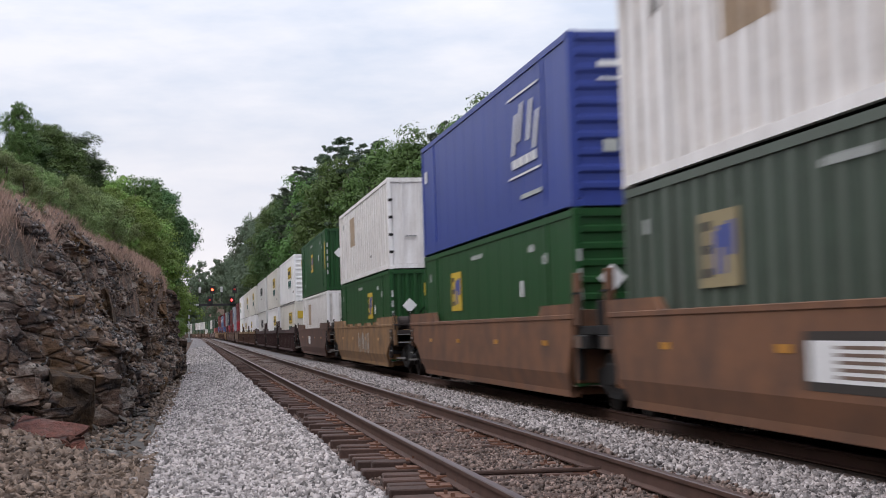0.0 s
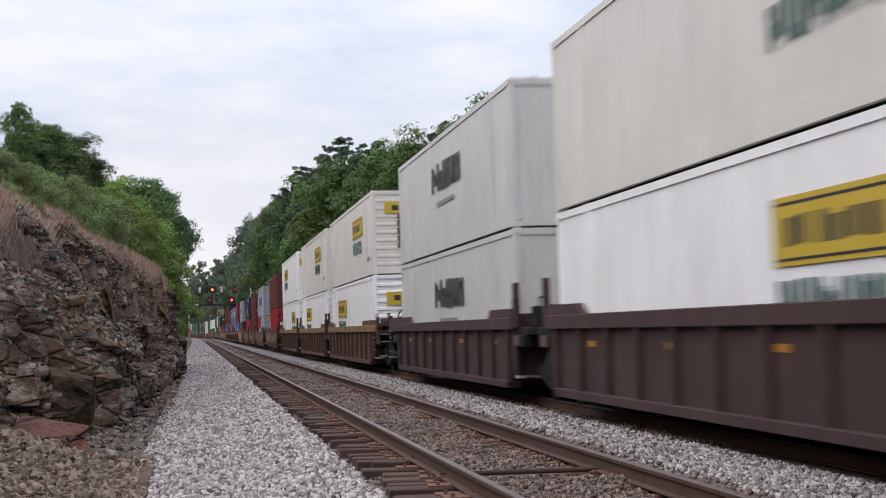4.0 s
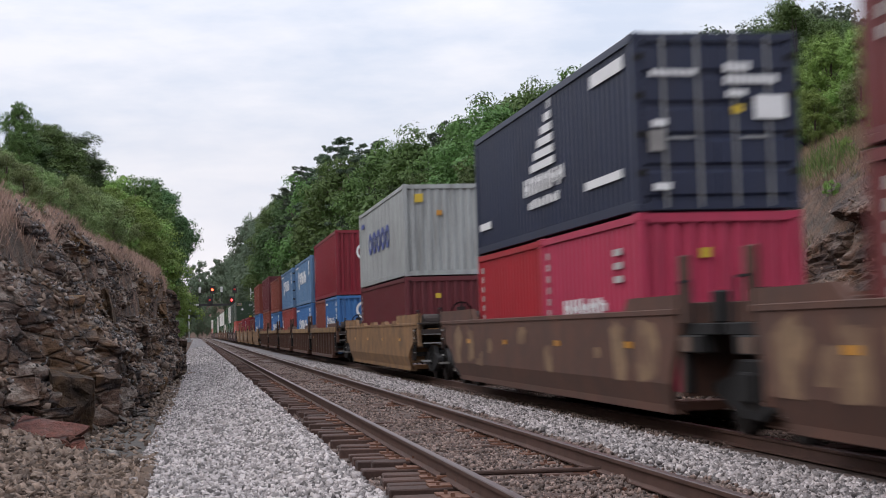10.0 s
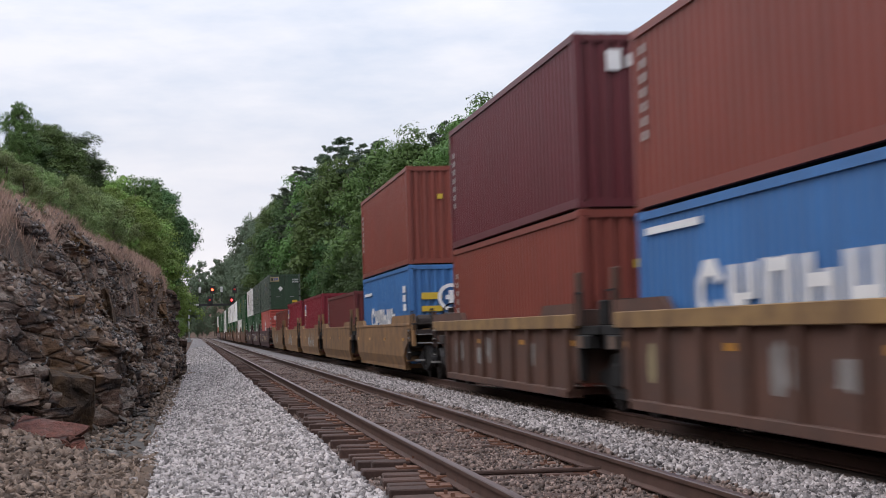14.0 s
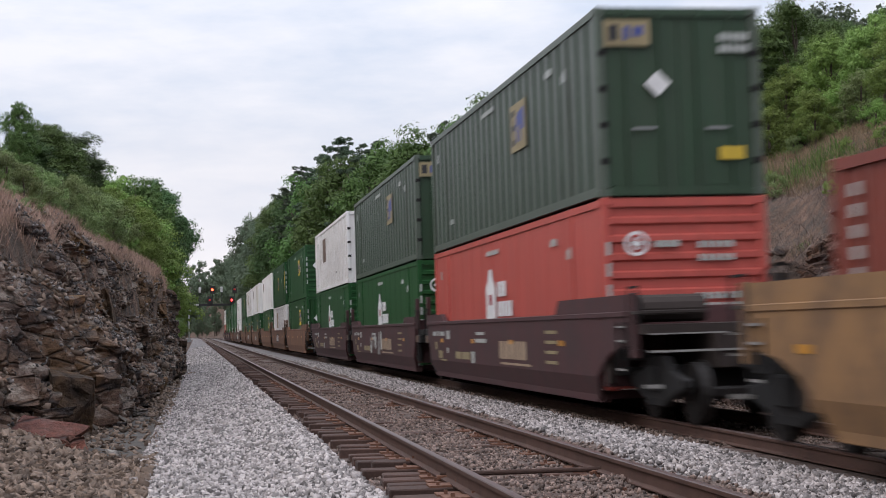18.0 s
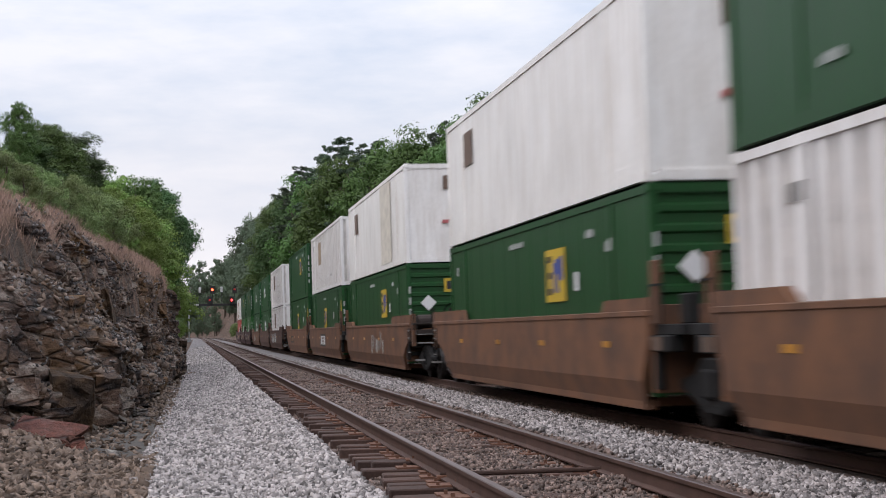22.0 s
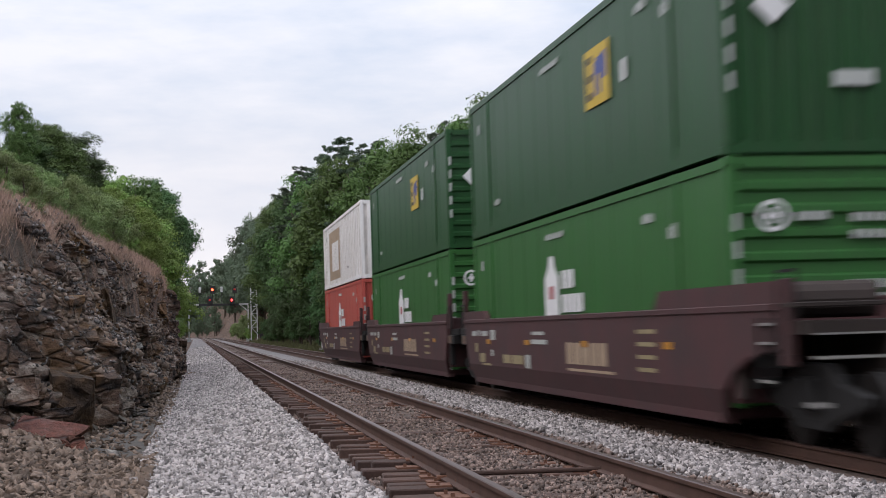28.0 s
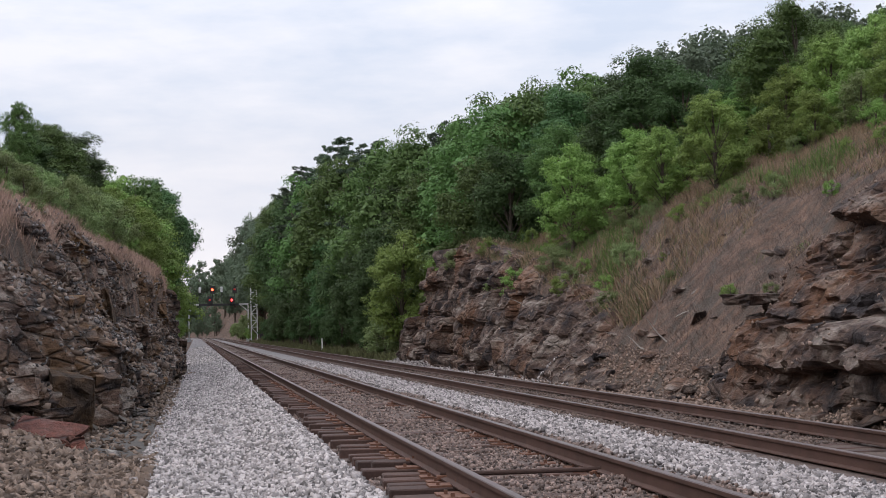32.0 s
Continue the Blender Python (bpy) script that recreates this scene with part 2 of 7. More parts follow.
def ground_z(x, y):
    """The one height of the ground: ballast, ditches, banks and hillside."""
    x, y = np.asarray(x, float), np.asarray(y, float)
    x = x + bend(y)
    bed = -0.20 + 0.10 * smooth(6.2, 4.7, x)                       # ballast between the tracks
    bed = bed - 0.055 * smooth(4.55, 4.3, x) - 0.10 * smooth(2.45, 2.3, x) - 0.055 * smooth(6.25, 6.45, x)   # cribs under the ties
    shoulder = np.where(x < 1.52, -0.10 - 0.20 * smooth(1.35, 0.4, x) - 0.14 * smooth(0.2, -0.7, x), bed)
    z = np.where(x > 8.75, -0.255 - 0.30 * smooth(8.75, 10.3, x), shoulder)
    # left bank: behind the rock cut, then rising
    lt = left_toe(y) - 2.2 * smooth(LEFT_END - 1, LEFT_END + 5, y)
    d = lt - x
    rise = np.where(y < LEFT_END + 4, left_height(y) - 0.12, 1.2)
    back = left_lean(y)
    zl = -0.45 + rise * smooth(0.42, 1.0, d / back) + 0.60 * np.clip(d - back, 0, 5) + 0.25 * np.clip(d - back - 5, 0, 20) + 3.0 * smooth(20, 80, d)
    z = np.where(d > 0, zl + 0.35 * fbm(x * 0.7, y * 0.5) * smooth(0.3, 2, d), z)
    # right bank and hill
    rt = right_toe(y)
    e = x - rt
    cut = smooth(RIGHT_END + 5, RIGHT_END - 3, y)
    bank = 1.02 * np.clip(e - 0.15, 0, 5.5) + 0.60 * np.clip(e - 5.65, 0, 3.5) + 0.24 * np.clip(e - 9.15, 0, 62)
    bank = np.maximum(bank, (right_height(y) - 0.15) * smooth(0.35, 1.0, e / right_lean(y)))
    low = 1.2 * smooth(0.5, 7, e) + 0.30 * np.clip(e - 7, 0, 60) + 15.0 * smooth(190, 400, y) * smooth(1, 16, e)
    zr = -0.50 + cut * bank + (1 - cut) * low + 0.12 * np.clip(e - 71, 0, 200)
    z = np.where(e > 0, zr + 0.5 * fbm(x * 0.5, y * 0.4) * smooth(0.3, 3, e), z)
    return z


def sheet(name, xs, ys, material, zf, lift=0.0, skip=None):
    gx, gy = np.meshgrid(xs, ys)
    z = zf(gx, gy) + lift
    v = np.stack([gx.ravel(), gy.ravel(), z.ravel()], 1)
    w, h = len(xs), len(ys)
    i = np.arange(w * h).reshape(h, w)
    f = np.stack([i[:-1, :-1].ravel(), i[:-1, 1:].ravel(), i[1:, 1:].ravel(), i[1:, :-1].ravel()], 1)
    return mesh_of(name, v, f.tolist(), material, True)


gx = np.unique(np.concatenate([[-2500, -900, -400, -200, -120, -80], np.arange(-60, -8, 2.0), np.arange(-8, -5, 0.5), np.arange(-5, 9.6, 0.1), np.arange(9.6, 24, 0.45), np.arange(24, 60, 2.0), [70, 90, 120, 160, 220, 300, 500, 1000, 2500]]))
gy = np.unique(np.concatenate([[-2500, -800, -300, -100, -50], np.arange(-30, 8, 2.0), np.arange(8, 95, 0.6), np.arange(95, 200, 3.0), np.arange(200, 900, 12.0), [950, 1100, 1400, 2000, 3200]]))
FOREST_FLOOR = mat("earth_and_dead_grass", (0.15, 0.088, 0.06), 0.95, vary=0.75, scale=2.2, fine=22, bump=1.0, dist=0.25, dirt=(0.066, 0.054, 0.042), dirt_amount=0.9, dirt_from=(0.4, 0.62))
ground = tagged(new("ground", sheet("ground", gx, gy, FOREST_FLOOR, ground_z)), "leaf litter, dry grass and earth of the wooded valley", "ground", kind="structure")


def ribbon(name, x0, x1, n, y0, y1, step, material, lift, zf=ground_z):
    """A strip along the line that follows its curve."""
    ys = np.arange(y0, y1 + step, step)
    us = np.linspace(x0, x1, n)
    gu, gv = np.meshgrid(us, ys)
    gxx = gu - bend(gv)
    z = zf(gxx, gv) + lift
    v = np.stack([gxx.ravel(), gv.ravel(), z.ravel()], 1)
    i = np.arange(len(us) * len(ys)).reshape(len(ys), len(us))
    f = np.stack([i[:-1, :-1].ravel(), i[:-1, 1:].ravel(), i[1:, 1:].ravel(), i[1:, :-1].ravel()], 1)
    return mesh_of(name, v, f.tolist(), material, True)


def ballast_z(x, y):
    x = np.asarray(x, float)
    u = x + bend(y)
    return ground_z(x, y) - 0.12 * smooth(1.7, 1.8, u) * smooth(4.45, 4.35, u)


tagged(new("ballast", ribbon("ballast", -0.9, 9.8, 108, -20, 900, 1.2, BALLAST, 0.03, ballast_z)), "pale grey crushed stone ballast under the tracks", "ballast", kind="structure")
def crib_z(x, y):
    """Stones heaped unevenly between the rails: here and there a tie shows."""
    x, y = np.asarray(x, float), np.asarray(y, float)
    return ground_z(x, y) + 0.085 * fbm(x * 1.1 + 40, y * 0.9, 3) * smooth(2.3, 2.5, x) + 0.01


tagged(new("ballast_bed", ribbon("ballast_bed", NEAR_X - 1.55, NEAR_X + 1.45, 31, -20, 900, 0.4, BROWN_BALLAST, 0.045, crib_z)), "brown oily ballast between the ties", "ballast", kind="structure")
tagged(new("ballast_bed_far", ribbon("ballast_bed_far", FAR_X - 1.4, FAR_X + 2.3, 33, -20, 900, 1.2, FAR_BED, 0.05)), "brown oily ballast between the ties", "ballast", kind="structure")


def dirt_z(x, y):
    x, y = np.asarray(x, float), np.asarray(y, float)
    return ground_z(x, y) + 0.05 * fbm(x * 2, y * 1.2) + 0.5 * smooth(-0.75, -2.7, x) * smooth(25.5, 20, y) - 1.2 * smooth(0.15, 0.55, left_toe(y) - x)


tagged(new("ditch", ribbon("ditch", -4.4, -0.55, 26, -10, 70, 0.6, DIRT, 0.05, dirt_z)), "dark damp dirt at the foot of the rock", "dirt", kind="structure")

# ---- tracks ----
RAIL_OUTLINE = [(-0.069, -0.172), (0.069, -0.172), (0.069, -0.16), (0.012, -0.145), (0.009, -0.05), (0.036, -0.04), (0.037, -0.008), (-0.037, -0.008), (-0.036, -0.04), (-0.009, -0.05), (-0.012, -0.145), (-0.069, -0.16)]


def swept(name, outline, x, z, material, y0=-25, y1=880):
    ys = np.concatenate([np.arange(y0, CURVE_AT, 60.0), np.arange(CURVE_AT, y1, 10.0)])
    n = len(outline)
    v, f = [], []
    for y in ys:
        b = float(bend(y))
        v += [(x - b + p[0], y, z + p[1]) for p in outline]
    for k in range(len(ys) - 1):
        for i in range(n):
            a, c = k * n + i, k * n + (i + 1) % n
            f.append((a, c, c + n, a + n))
    f.append(tuple(range(n))[::-1])
    return mesh_of(name, v, f, material)


HEAD = [(-0.037, -0.009), (0.037, -0.009), (0.03, 0.0), (-0.03, 0.0)]
GAUGE = 0.7525
for tx, tz in ((NEAR_X, NEAR_Z), (FAR_X, 0.0)):
    for side in (-1, 1):
        rail = tagged(empty("rail"), "rusty steel rail with a worn shiny top", "rail", "rails", "structure")
        part("web", swept("web", RAIL_OUTLINE, tx + side * GAUGE, tz + side * 0.009, RUST), rail)
        part("head", swept("head", HEAD, tx + side * GAUGE, tz + side * 0.009 + 0.0, SHINE), rail, "polished running surface")

# ---- train: paints ----
GRIME = (0.05, 0.042, 0.036)


def paint(name, c, dirt=GRIME, amount=0.2, rough=0.45):
    return mat(name, c, rough, vary=0.1, scale=0.6, fine=12, bump=0.05, dirt=dirt, dirt_amount=amount, streak=True, spec=0.32, dirt_from=(0.42, 0.68))


PAINT = {
    "green": paint("green_paint", (0.010, 0.064, 0.016)), "hub": paint("hub_green_paint", (0.012, 0.075, 0.02)),
    "lime": paint("bright_green_paint", (0.028, 0.12, 0.028)), "sage": paint("faded_green_paint", (0.085, 0.108, 0.085), amount=0.35),
    "white": paint("dirty_white_paint", (0.82, 0.80, 0.79), (0.34, 0.28, 0.23), 0.45), "clean": paint("white_paint", (0.88, 0.87, 0.87), (0.5, 0.46, 0.42), 0.3),
    "ivory": paint("stained_ivory_paint", (0.85, 0.83, 0.805), (0.42, 0.33, 0.25), 0.34), "moss": paint("faded_moss_green_paint", (0.03, 0.062, 0.034), amount=0.3), "cream": paint("cream_paint", (0.70, 0.67, 0.61), (0.4, 0.34, 0.28), 0.3), "pearl": paint("grey_white_paint", (0.60, 0.59, 0.57), (0.34, 0.31, 0.28), 0.35),
    "blue": paint("royal_blue_paint", (0.035, 0.06, 0.27)), "sky": paint("sky_blue_paint", (0.05, 0.16, 0.38), amount=0.3),
    "steel": paint("weathered_blue_paint", (0.115, 0.215, 0.36), amount=0.4), "maroon": paint("maroon_paint", (0.145, 0.036, 0.036)),
    "port": paint("dark_port_red_paint", (0.115, 0.024, 0.03)), "wine": paint("wine_red_paint", (0.20, 0.016, 0.028)), "red": paint("red_paint", (0.34, 0.022, 0.032)), "brick": paint("brick_red_paint", (0.20, 0.05, 0.036)),
    "coral": paint("faded_red_paint", (0.46, 0.088, 0.07)), "rose": paint("faded_pink_red_paint", (0.40, 0.04, 0.085)), "salmon": paint("sun_bleached_red_paint", (0.29, 0.06, 0.055)),
    "grey": paint("light_grey_paint", (0.36, 0.38, 0.42), amount=0.3), "silver": paint("silver_grey_paint", (0.33, 0.345, 0.34), amount=0.4), "navy": paint("navy_paint", (0.022, 0.028, 0.055)),
}
CAR_PAINT = {
    "tan": mat("tan_car_paint", (0.17, 0.075, 0.036), 0.7, vary=0.12, scale=0.7, fine=10, bump=0.1, dirt=(0.06, 0.034, 0.024), dirt_amount=0.75, dirt_from=(0.42, 0.66)),
    "ochre": mat("ochre_car_paint", (0.26, 0.14, 0.058), 0.7, vary=0.12, scale=0.7, fine=10, bump=0.1, dirt=(0.08, 0.05, 0.034), dirt_amount=0.75, dirt_from=(0.42, 0.66)),
    "brown": mat("brown_car_paint", (0.098, 0.043, 0.027), 0.75, vary=0.2, scale=0.8, fine=10, bump=0.1, dirt=(0.05, 0.029, 0.022), dirt_amount=0.7, dirt_from=(0.42, 0.66)),
    "plum": mat("plum_car_paint", (0.062, 0.0205, 0.0215), 0.7, vary=0.15, scale=0.7, fine=10, bump=0.1, dirt=(0.032, 0.02, 0.02), dirt_amount=0.6, dirt_from=(0.42, 0.66)),
    "dark": mat("dark_brown_car_paint", (0.045, 0.019, 0.018), 0.8, vary=0.2, scale=0.8, fine=10, bump=0.1, dirt=(0.09, 0.05, 0.04), dirt_amount=0.4, dirt_from=(0.46, 0.7)),
    "chord": mat("yellowed_chord_paint", (0.26, 0.155, 0.06), 0.7, vary=0.2, scale=0.8, fine=12, bump=0.1, dirt=(0.09, 0.045, 0.025), dirt_amount=0.7, dirt_from=(0.42, 0.6)),
}
GRIMY = mat("grimy_brown_steel", (0.026, 0.017, 0.014), 0.8, vary=0.4, scale=1.5, fine=12, bump=0.2)
IRON = mat("sooty_iron", (0.009, 0.008, 0.008), 0.8, metal=0.2, vary=0.3, bump=0.3)
WHEEL = mat("wheel_steel", (0.02, 0.017, 0.016), 0.6, metal=0.5, vary=0.3, bump=0.1)
ZINC = mat("galvanised_rod", (0.24, 0.24, 0.24), 0.5, metal=0.4, vary=0.2, bump=0.1)
INK = {
    "white": mat("white_marking", (0.68, 0.68, 0.68), 0.6, vary=0.12, bump=0), "yellow": mat("yellow_marking", (0.52, 0.36, 0.03), 0.55, vary=0.1, bump=0),
    "dull": mat("faded_yellow_marking", (0.27, 0.22, 0.12), 0.65, vary=0.2, bump=0), "black": mat("black_marking", (0.02, 0.02, 0.022), 0.6, vary=0.2, bump=0),
    "blue": mat("blue_marking", (0.05, 0.07, 0.24), 0.55, vary=0.1, bump=0), "green": mat("green_marking", (0.035, 0.10, 0.085), 0.6, vary=0.1, bump=0),
    "tan": mat("tan_patch", (0.34, 0.25, 0.17), 0.7, vary=0.2, bump=0), "brown": mat("brown_patch", (0.14, 0.09, 0.065), 0.7, vary=0.25, bump=0),
    "red": mat("red_marking", (0.33, 0.03, 0.04), 0.6, vary=0.1, bump=0), "grey": mat("grey_patch", (0.23, 0.22, 0.21), 0.75, vary=0.25, bump=0),
    "orange": mat("amber_reflector", (0.48, 0.22, 0.03), 0.4, vary=0.1, bump=0), "silver": mat("silver_label", (0.4, 0.42, 0.4), 0.5, vary=0.15, bump=0),
    "worn": mat("worn_paint", (0.24, 0.155, 0.085), 0.75, vary=0.3, scale=3, fine=20, bump=0, dirt=(0.11, 0.055, 0.035), dirt_amount=0.9, dirt_from=(0.4, 0.6)),
    "soot": mat("dark_sign_frame", (0.03, 0.024, 0.02), 0.7, vary=0.2, bump=0), "buff": mat("stained_panel", (0.62, 0.57, 0.49), 0.7, vary=0.25, bump=0), "pink": mat("pink_scrawl", (0.45, 0.12, 0.12), 0.7, vary=0.2, bump=0),
}
CACHE = {}
# the groove faces of these two are coloured darker than their flats
GROOVE_COLORS = {"white": mat("grey_groove_faces", (0.57, 0.53, 0.5), 0.6, metal=0.1, vary=0.3, bump=0.1), "sage": mat("dark_green_groove_faces", (0.035, 0.06, 0.04), 0.6, vary=0.3, bump=0.1)}


def kept(key, make):
    if key not in CACHE:
        CACHE[key] = make()
    return CACHE[key]


# ---- train: containers ----
# A container's own space: origin on its floor's centre, +y its far end, -x the side towards the near track.


def wave_wall(name, material, length, z0, z1, period, flat_out, depth, slope, x_out, sign, posts=None):
    """A corrugated side wall: flats and grooves pressed into one sheet, drawn up from z0 to z1. posts: a second colour
    for the groove faces.
    """
    pts, y = [], -length / 2
    n = max(1, round(length / period))
    per = length / n
    k = per / period
    for i in range(n):
        a = y + i * per
        pts += [(a, 0), (a + flat_out * k, 0), (a + (flat_out + slope) * k, depth), (a + per - slope * k, depth)]
    pts.append((y + length, 0))
    v, f = [], []
    for yy, d in pts:
        v += [(sign * (x_out - d), yy, z0), (sign * (x_out - d), yy, z1)]
    for i in range(len(pts) - 1):
        q = (2 * i, 2 * i + 2, 2 * i + 3, 2 * i + 1)
        f.append(q if sign > 0 else q[::-1])
    if not posts:
        return mesh_of(name, v, f, material)
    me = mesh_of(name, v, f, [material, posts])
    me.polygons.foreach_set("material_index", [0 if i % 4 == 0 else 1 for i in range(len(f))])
    return me


KIND = {"smooth": (1.22, 1.16, 0.006, 0.03), "ribbed": (0.61, 0.36, 0.10, 0.03), "corr": (0.278, 0.072, 0.036, 0.068)}


def container(color, kind, L, W, H, end, label, category="container", end_color=None):
    """A shipping container with walls, roof, rails, corner posts, castings and its end that faces the camera."""
    P = PAINT[color]
    key = (color, kind, L, W, H)
    c = tagged(empty("container"), label, category, "containers on the train")
    hw, hl = W / 2, L / 2
    per, flat, dep, slo = KIND[kind]
    low, high = 0.16, H - 0.12
    for s in (-1, 1):
        part("side_wall", kept(("side", key, s), lambda: wave_wall("side_wall", P, L - 0.3, low, high, per, flat, dep, slo, hw - 0.025, s, GROOVE_COLORS.get(color) if kind == "ribbed" else None)), c)
        part("bottom_rail", kept(("brail", key, s), lambda: box_mesh("bottom_rail", P, (s * hw - (0.1 if s > 0 else 0), s * hw + (0.1 if s < 0 else 0), -hl + 0.15, hl - 0.15, 0.03, 0.17), *([tuple(sorted((s * (hw - 0.012), s * (hw - 0.08)))) + (-hl + 0.15, hl - 0.15, 0.17, 0.3)] if kind == "smooth" else []))), c)
        part("top_rail", kept(("trail", key, s), lambda: box_mesh("top_rail", P, (s * hw - (0.08 if s > 0 else 0), s * hw + (0.08 if s < 0 else 0), -hl + 0.15, hl - 0.15, H - 0.13, H - 0.02))), c)
        for e in (-1, 1):
            part("corner_post", kept(("post", key, s, e), lambda: box_mesh("corner_post", P, tuple(sorted((s * hw, s * (hw - 0.13)))) + tuple(sorted((e * hl, e * (hl - 0.16)))) + (0.11, H - 0.11), bevel=0.012)), c)
            for z in (0, 1):
                part("corner_casting", kept(("cast", W, L, H, s, e, z, color), lambda: box_mesh("corner_casting", P, tuple(sorted((s * (hw + 0.004), s * (hw - 0.16)))) + tuple(sorted((e * (hl + 0.004), e * (hl - 0.178)))) + ((0.0, 0.118) if z == 0 else (H - 0.118, H)), bevel=0.012)), c)
    if L > 15:
        for s in (-1, 1):
            for yy in (-6.1, 6.1):
                part("lift_post", kept(("lift", key, s, yy), lambda: box_mesh("lift_post", P, tuple(sorted((s * (hw + 0.002), s * (hw - 0.06)))) + (yy - 0.09, yy + 0.09, 0.02, H - 0.01), bevel=0.01)), c)
    part("roof", kept(("roof", key), lambda: box_mesh("roof", P, (-hw + 0.05, hw - 0.05, -hl + 0.1, hl - 0.1, H - 0.06, H - 0.03))), c)
    part("floor_frame", kept(("floor", W, L), lambda: box_mesh("floor_frame", IRON, (-hw + 0.08, hw - 0.08, -hl + 0.12, hl - 0.12, 0.03, 0.13))), c)
    back = kept(("back", key), lambda: box_mesh("far_end", P, (-hw + 0.1, hw - 0.1, hl - 0.1, hl - 0.05, 0.1, H - 0.1)))
    part("far_end", back, c)
    E = PAINT[end_color or color]
    ek = (end_color or color, W, L, H)
    part("end_sill", kept(("sill", ek), lambda: box_mesh("end_sill", E, (-hw + 0.16, hw - 0.16, -hl + 0.005, -hl + 0.12, 0.02, 0.16))), c)
    part("end_header", kept(("header", ek), lambda: box_mesh("end_header", E, (-hw + 0.16, hw - 0.16, -hl + 0.005, -hl + 0.12, H - 0.14, H - 0.01))), c)
    if end == "corr":
        def make():
            n = 9
            w = (W - 0.26) / n
            pts = []
            for i in range(n):
                k = -hw + 0.13 + i * w
                pts += [(k, 0.05), (k + 0.3 * w, 0.05), (k + 0.45 * w, 0.0), (k + 0.85 * w, 0.0)]
            pts.append((hw - 0.13, 0.05))
            v = [(x, -hl + 0.03 + d, z) for x, d in pts for z in (0.16, H - 0.14)]
            return mesh_of("front_end", v, [(2 * i, 2 * i + 2, 2 * i + 3, 2 * i + 1) for i in range(len(pts) - 1)], E)
        part("front_end", kept(("ecorr", ek), make), c)
    elif end == "hrib":
        part("front_end", kept(("ehrib0", ek), lambda: box_mesh("front_end", E, (-hw + 0.13, hw - 0.13, -hl + 0.06, -hl + 0.12, 0.16, H - 0.14))), c)
        rib = kept(("hribx", ek), lambda: prism("rib", E, [(-hl + 0.06, -0.07), (-hl + 0.012, -0.04), (-hl + 0.012, 0.04), (-hl + 0.06, 0.07)], 0, -hw + 0.13, hw - 0.13))
        n = 9
        for i in range(n):
            part("rib", rib, c, at=pose(0, 0, 0.35 + i * (H - 0.7) / (n - 1)))
    elif end == "vrib":
        # the plate behind the ribs takes the darker groove colour
        part("front_end", kept(("evrib0", ek), lambda: box_mesh("front_end", GROOVE_COLORS.get(color, E), (-hw + 0.13, hw - 0.13, -hl + 0.06, -hl + 0.12, 0.16, H - 0.14))), c)
        rib = kept(("vribx", ek), lambda: prism("rib", E, [(-0.17, -hl + 0.06), (-0.15, -hl + 0.0), (0.15, -hl + 0.0), (0.17, -hl + 0.06)], 2, 0.16, H - 0.14))
        for i in range(5):
            part("rib", rib, c, at=pose(-hw + 0.42 + i * (W - 0.84) / 4, 0, 0))
    elif end == "plain":
        part("front_end", kept(("ehrib0", ek), lambda: box_mesh("front_end", E, (-hw + 0.13, hw - 0.13, -hl + 0.03, -hl + 0.12, 0.16, H - 0.14))), c)
    else:
        leaf_w = hw - 0.14
        for s in (-1, 1):
            x0, x1 = sorted((s * 0.008, s * leaf_w))

            def make_door():
                pts = [(0.17, 0.0)]
                if end == "door":
                    for k in range(5):
                        zc = 0.17 + (H - 0.32) * (k + 0.5) / 5
                        pts += [(zc - 0.19, 0.0), (zc - 0.15, 0.038), (zc + 0.15, 0.038), (zc + 0.19, 0.0)]
                pts.append((H - 0.15, 0.0))
                v = [(x, -hl + 0.06 - d, z) for z, d in pts for x in (x0, x1)]
                f = [(2 * i, 2 * i + 1, 2 * i + 3, 2 * i + 2) for i in range(len(pts) - 1)]
                n = len(v)
                v += [(x, -hl + 0.1, z) for z, d in pts for x in (x0, x1)]
                m = len(pts)
                f += [(n + 2 * i + 1, n + 2 * i, n + 2 * i + 2, n + 2 * i + 3) for i in range(m - 1)]
                f += [(2 * i, 2 * i + 2, n + 2 * i + 2, n + 2 * i) for i in range(m - 1)] + [(2 * i + 1, n + 2 * i + 1, n + 2 * i + 3, 2 * i + 3) for i in range(m - 1)]
                return mesh_of("door", v, f, E)
            d = part("door", kept(("door", ek, s, end), make_door), c)
            for xr in (0.25, 0.72):
                rx = s * leaf_w * xr
                rod = part("lock_rod", kept(("rod", H, rx, hl, ek[0]), lambda: box_mesh("lock_rod", E if ek[0] in ("moss", "white") else ZINC, (rx - 0.02, rx + 0.02, -hl - 0.01, -hl + 0.022, 0.05, H - 0.05))), d, "galvanised lock rod")
            for zz in (0.5, 1.05, 1.6, 2.15):
                part("hinge", kept(("hinge", s, zz, hw, hl), lambda: box_mesh("hinge", IRON, tuple(sorted((s * (leaf_w - 0.02), s * (hw - 0.02)))) + (-hl - 0.012, -hl + 0.02, zz, zz + 0.09))), d)
            part("lock_handle", kept(("handle", s, hl), lambda: box_mesh("lock_handle", ZINC, (s * leaf_w * 0.5 - 0.18, s * leaf_w * 0.5 + 0.18, -hl - 0.014, -hl + 0.01, 1.02, 1.06))), d)
    return c


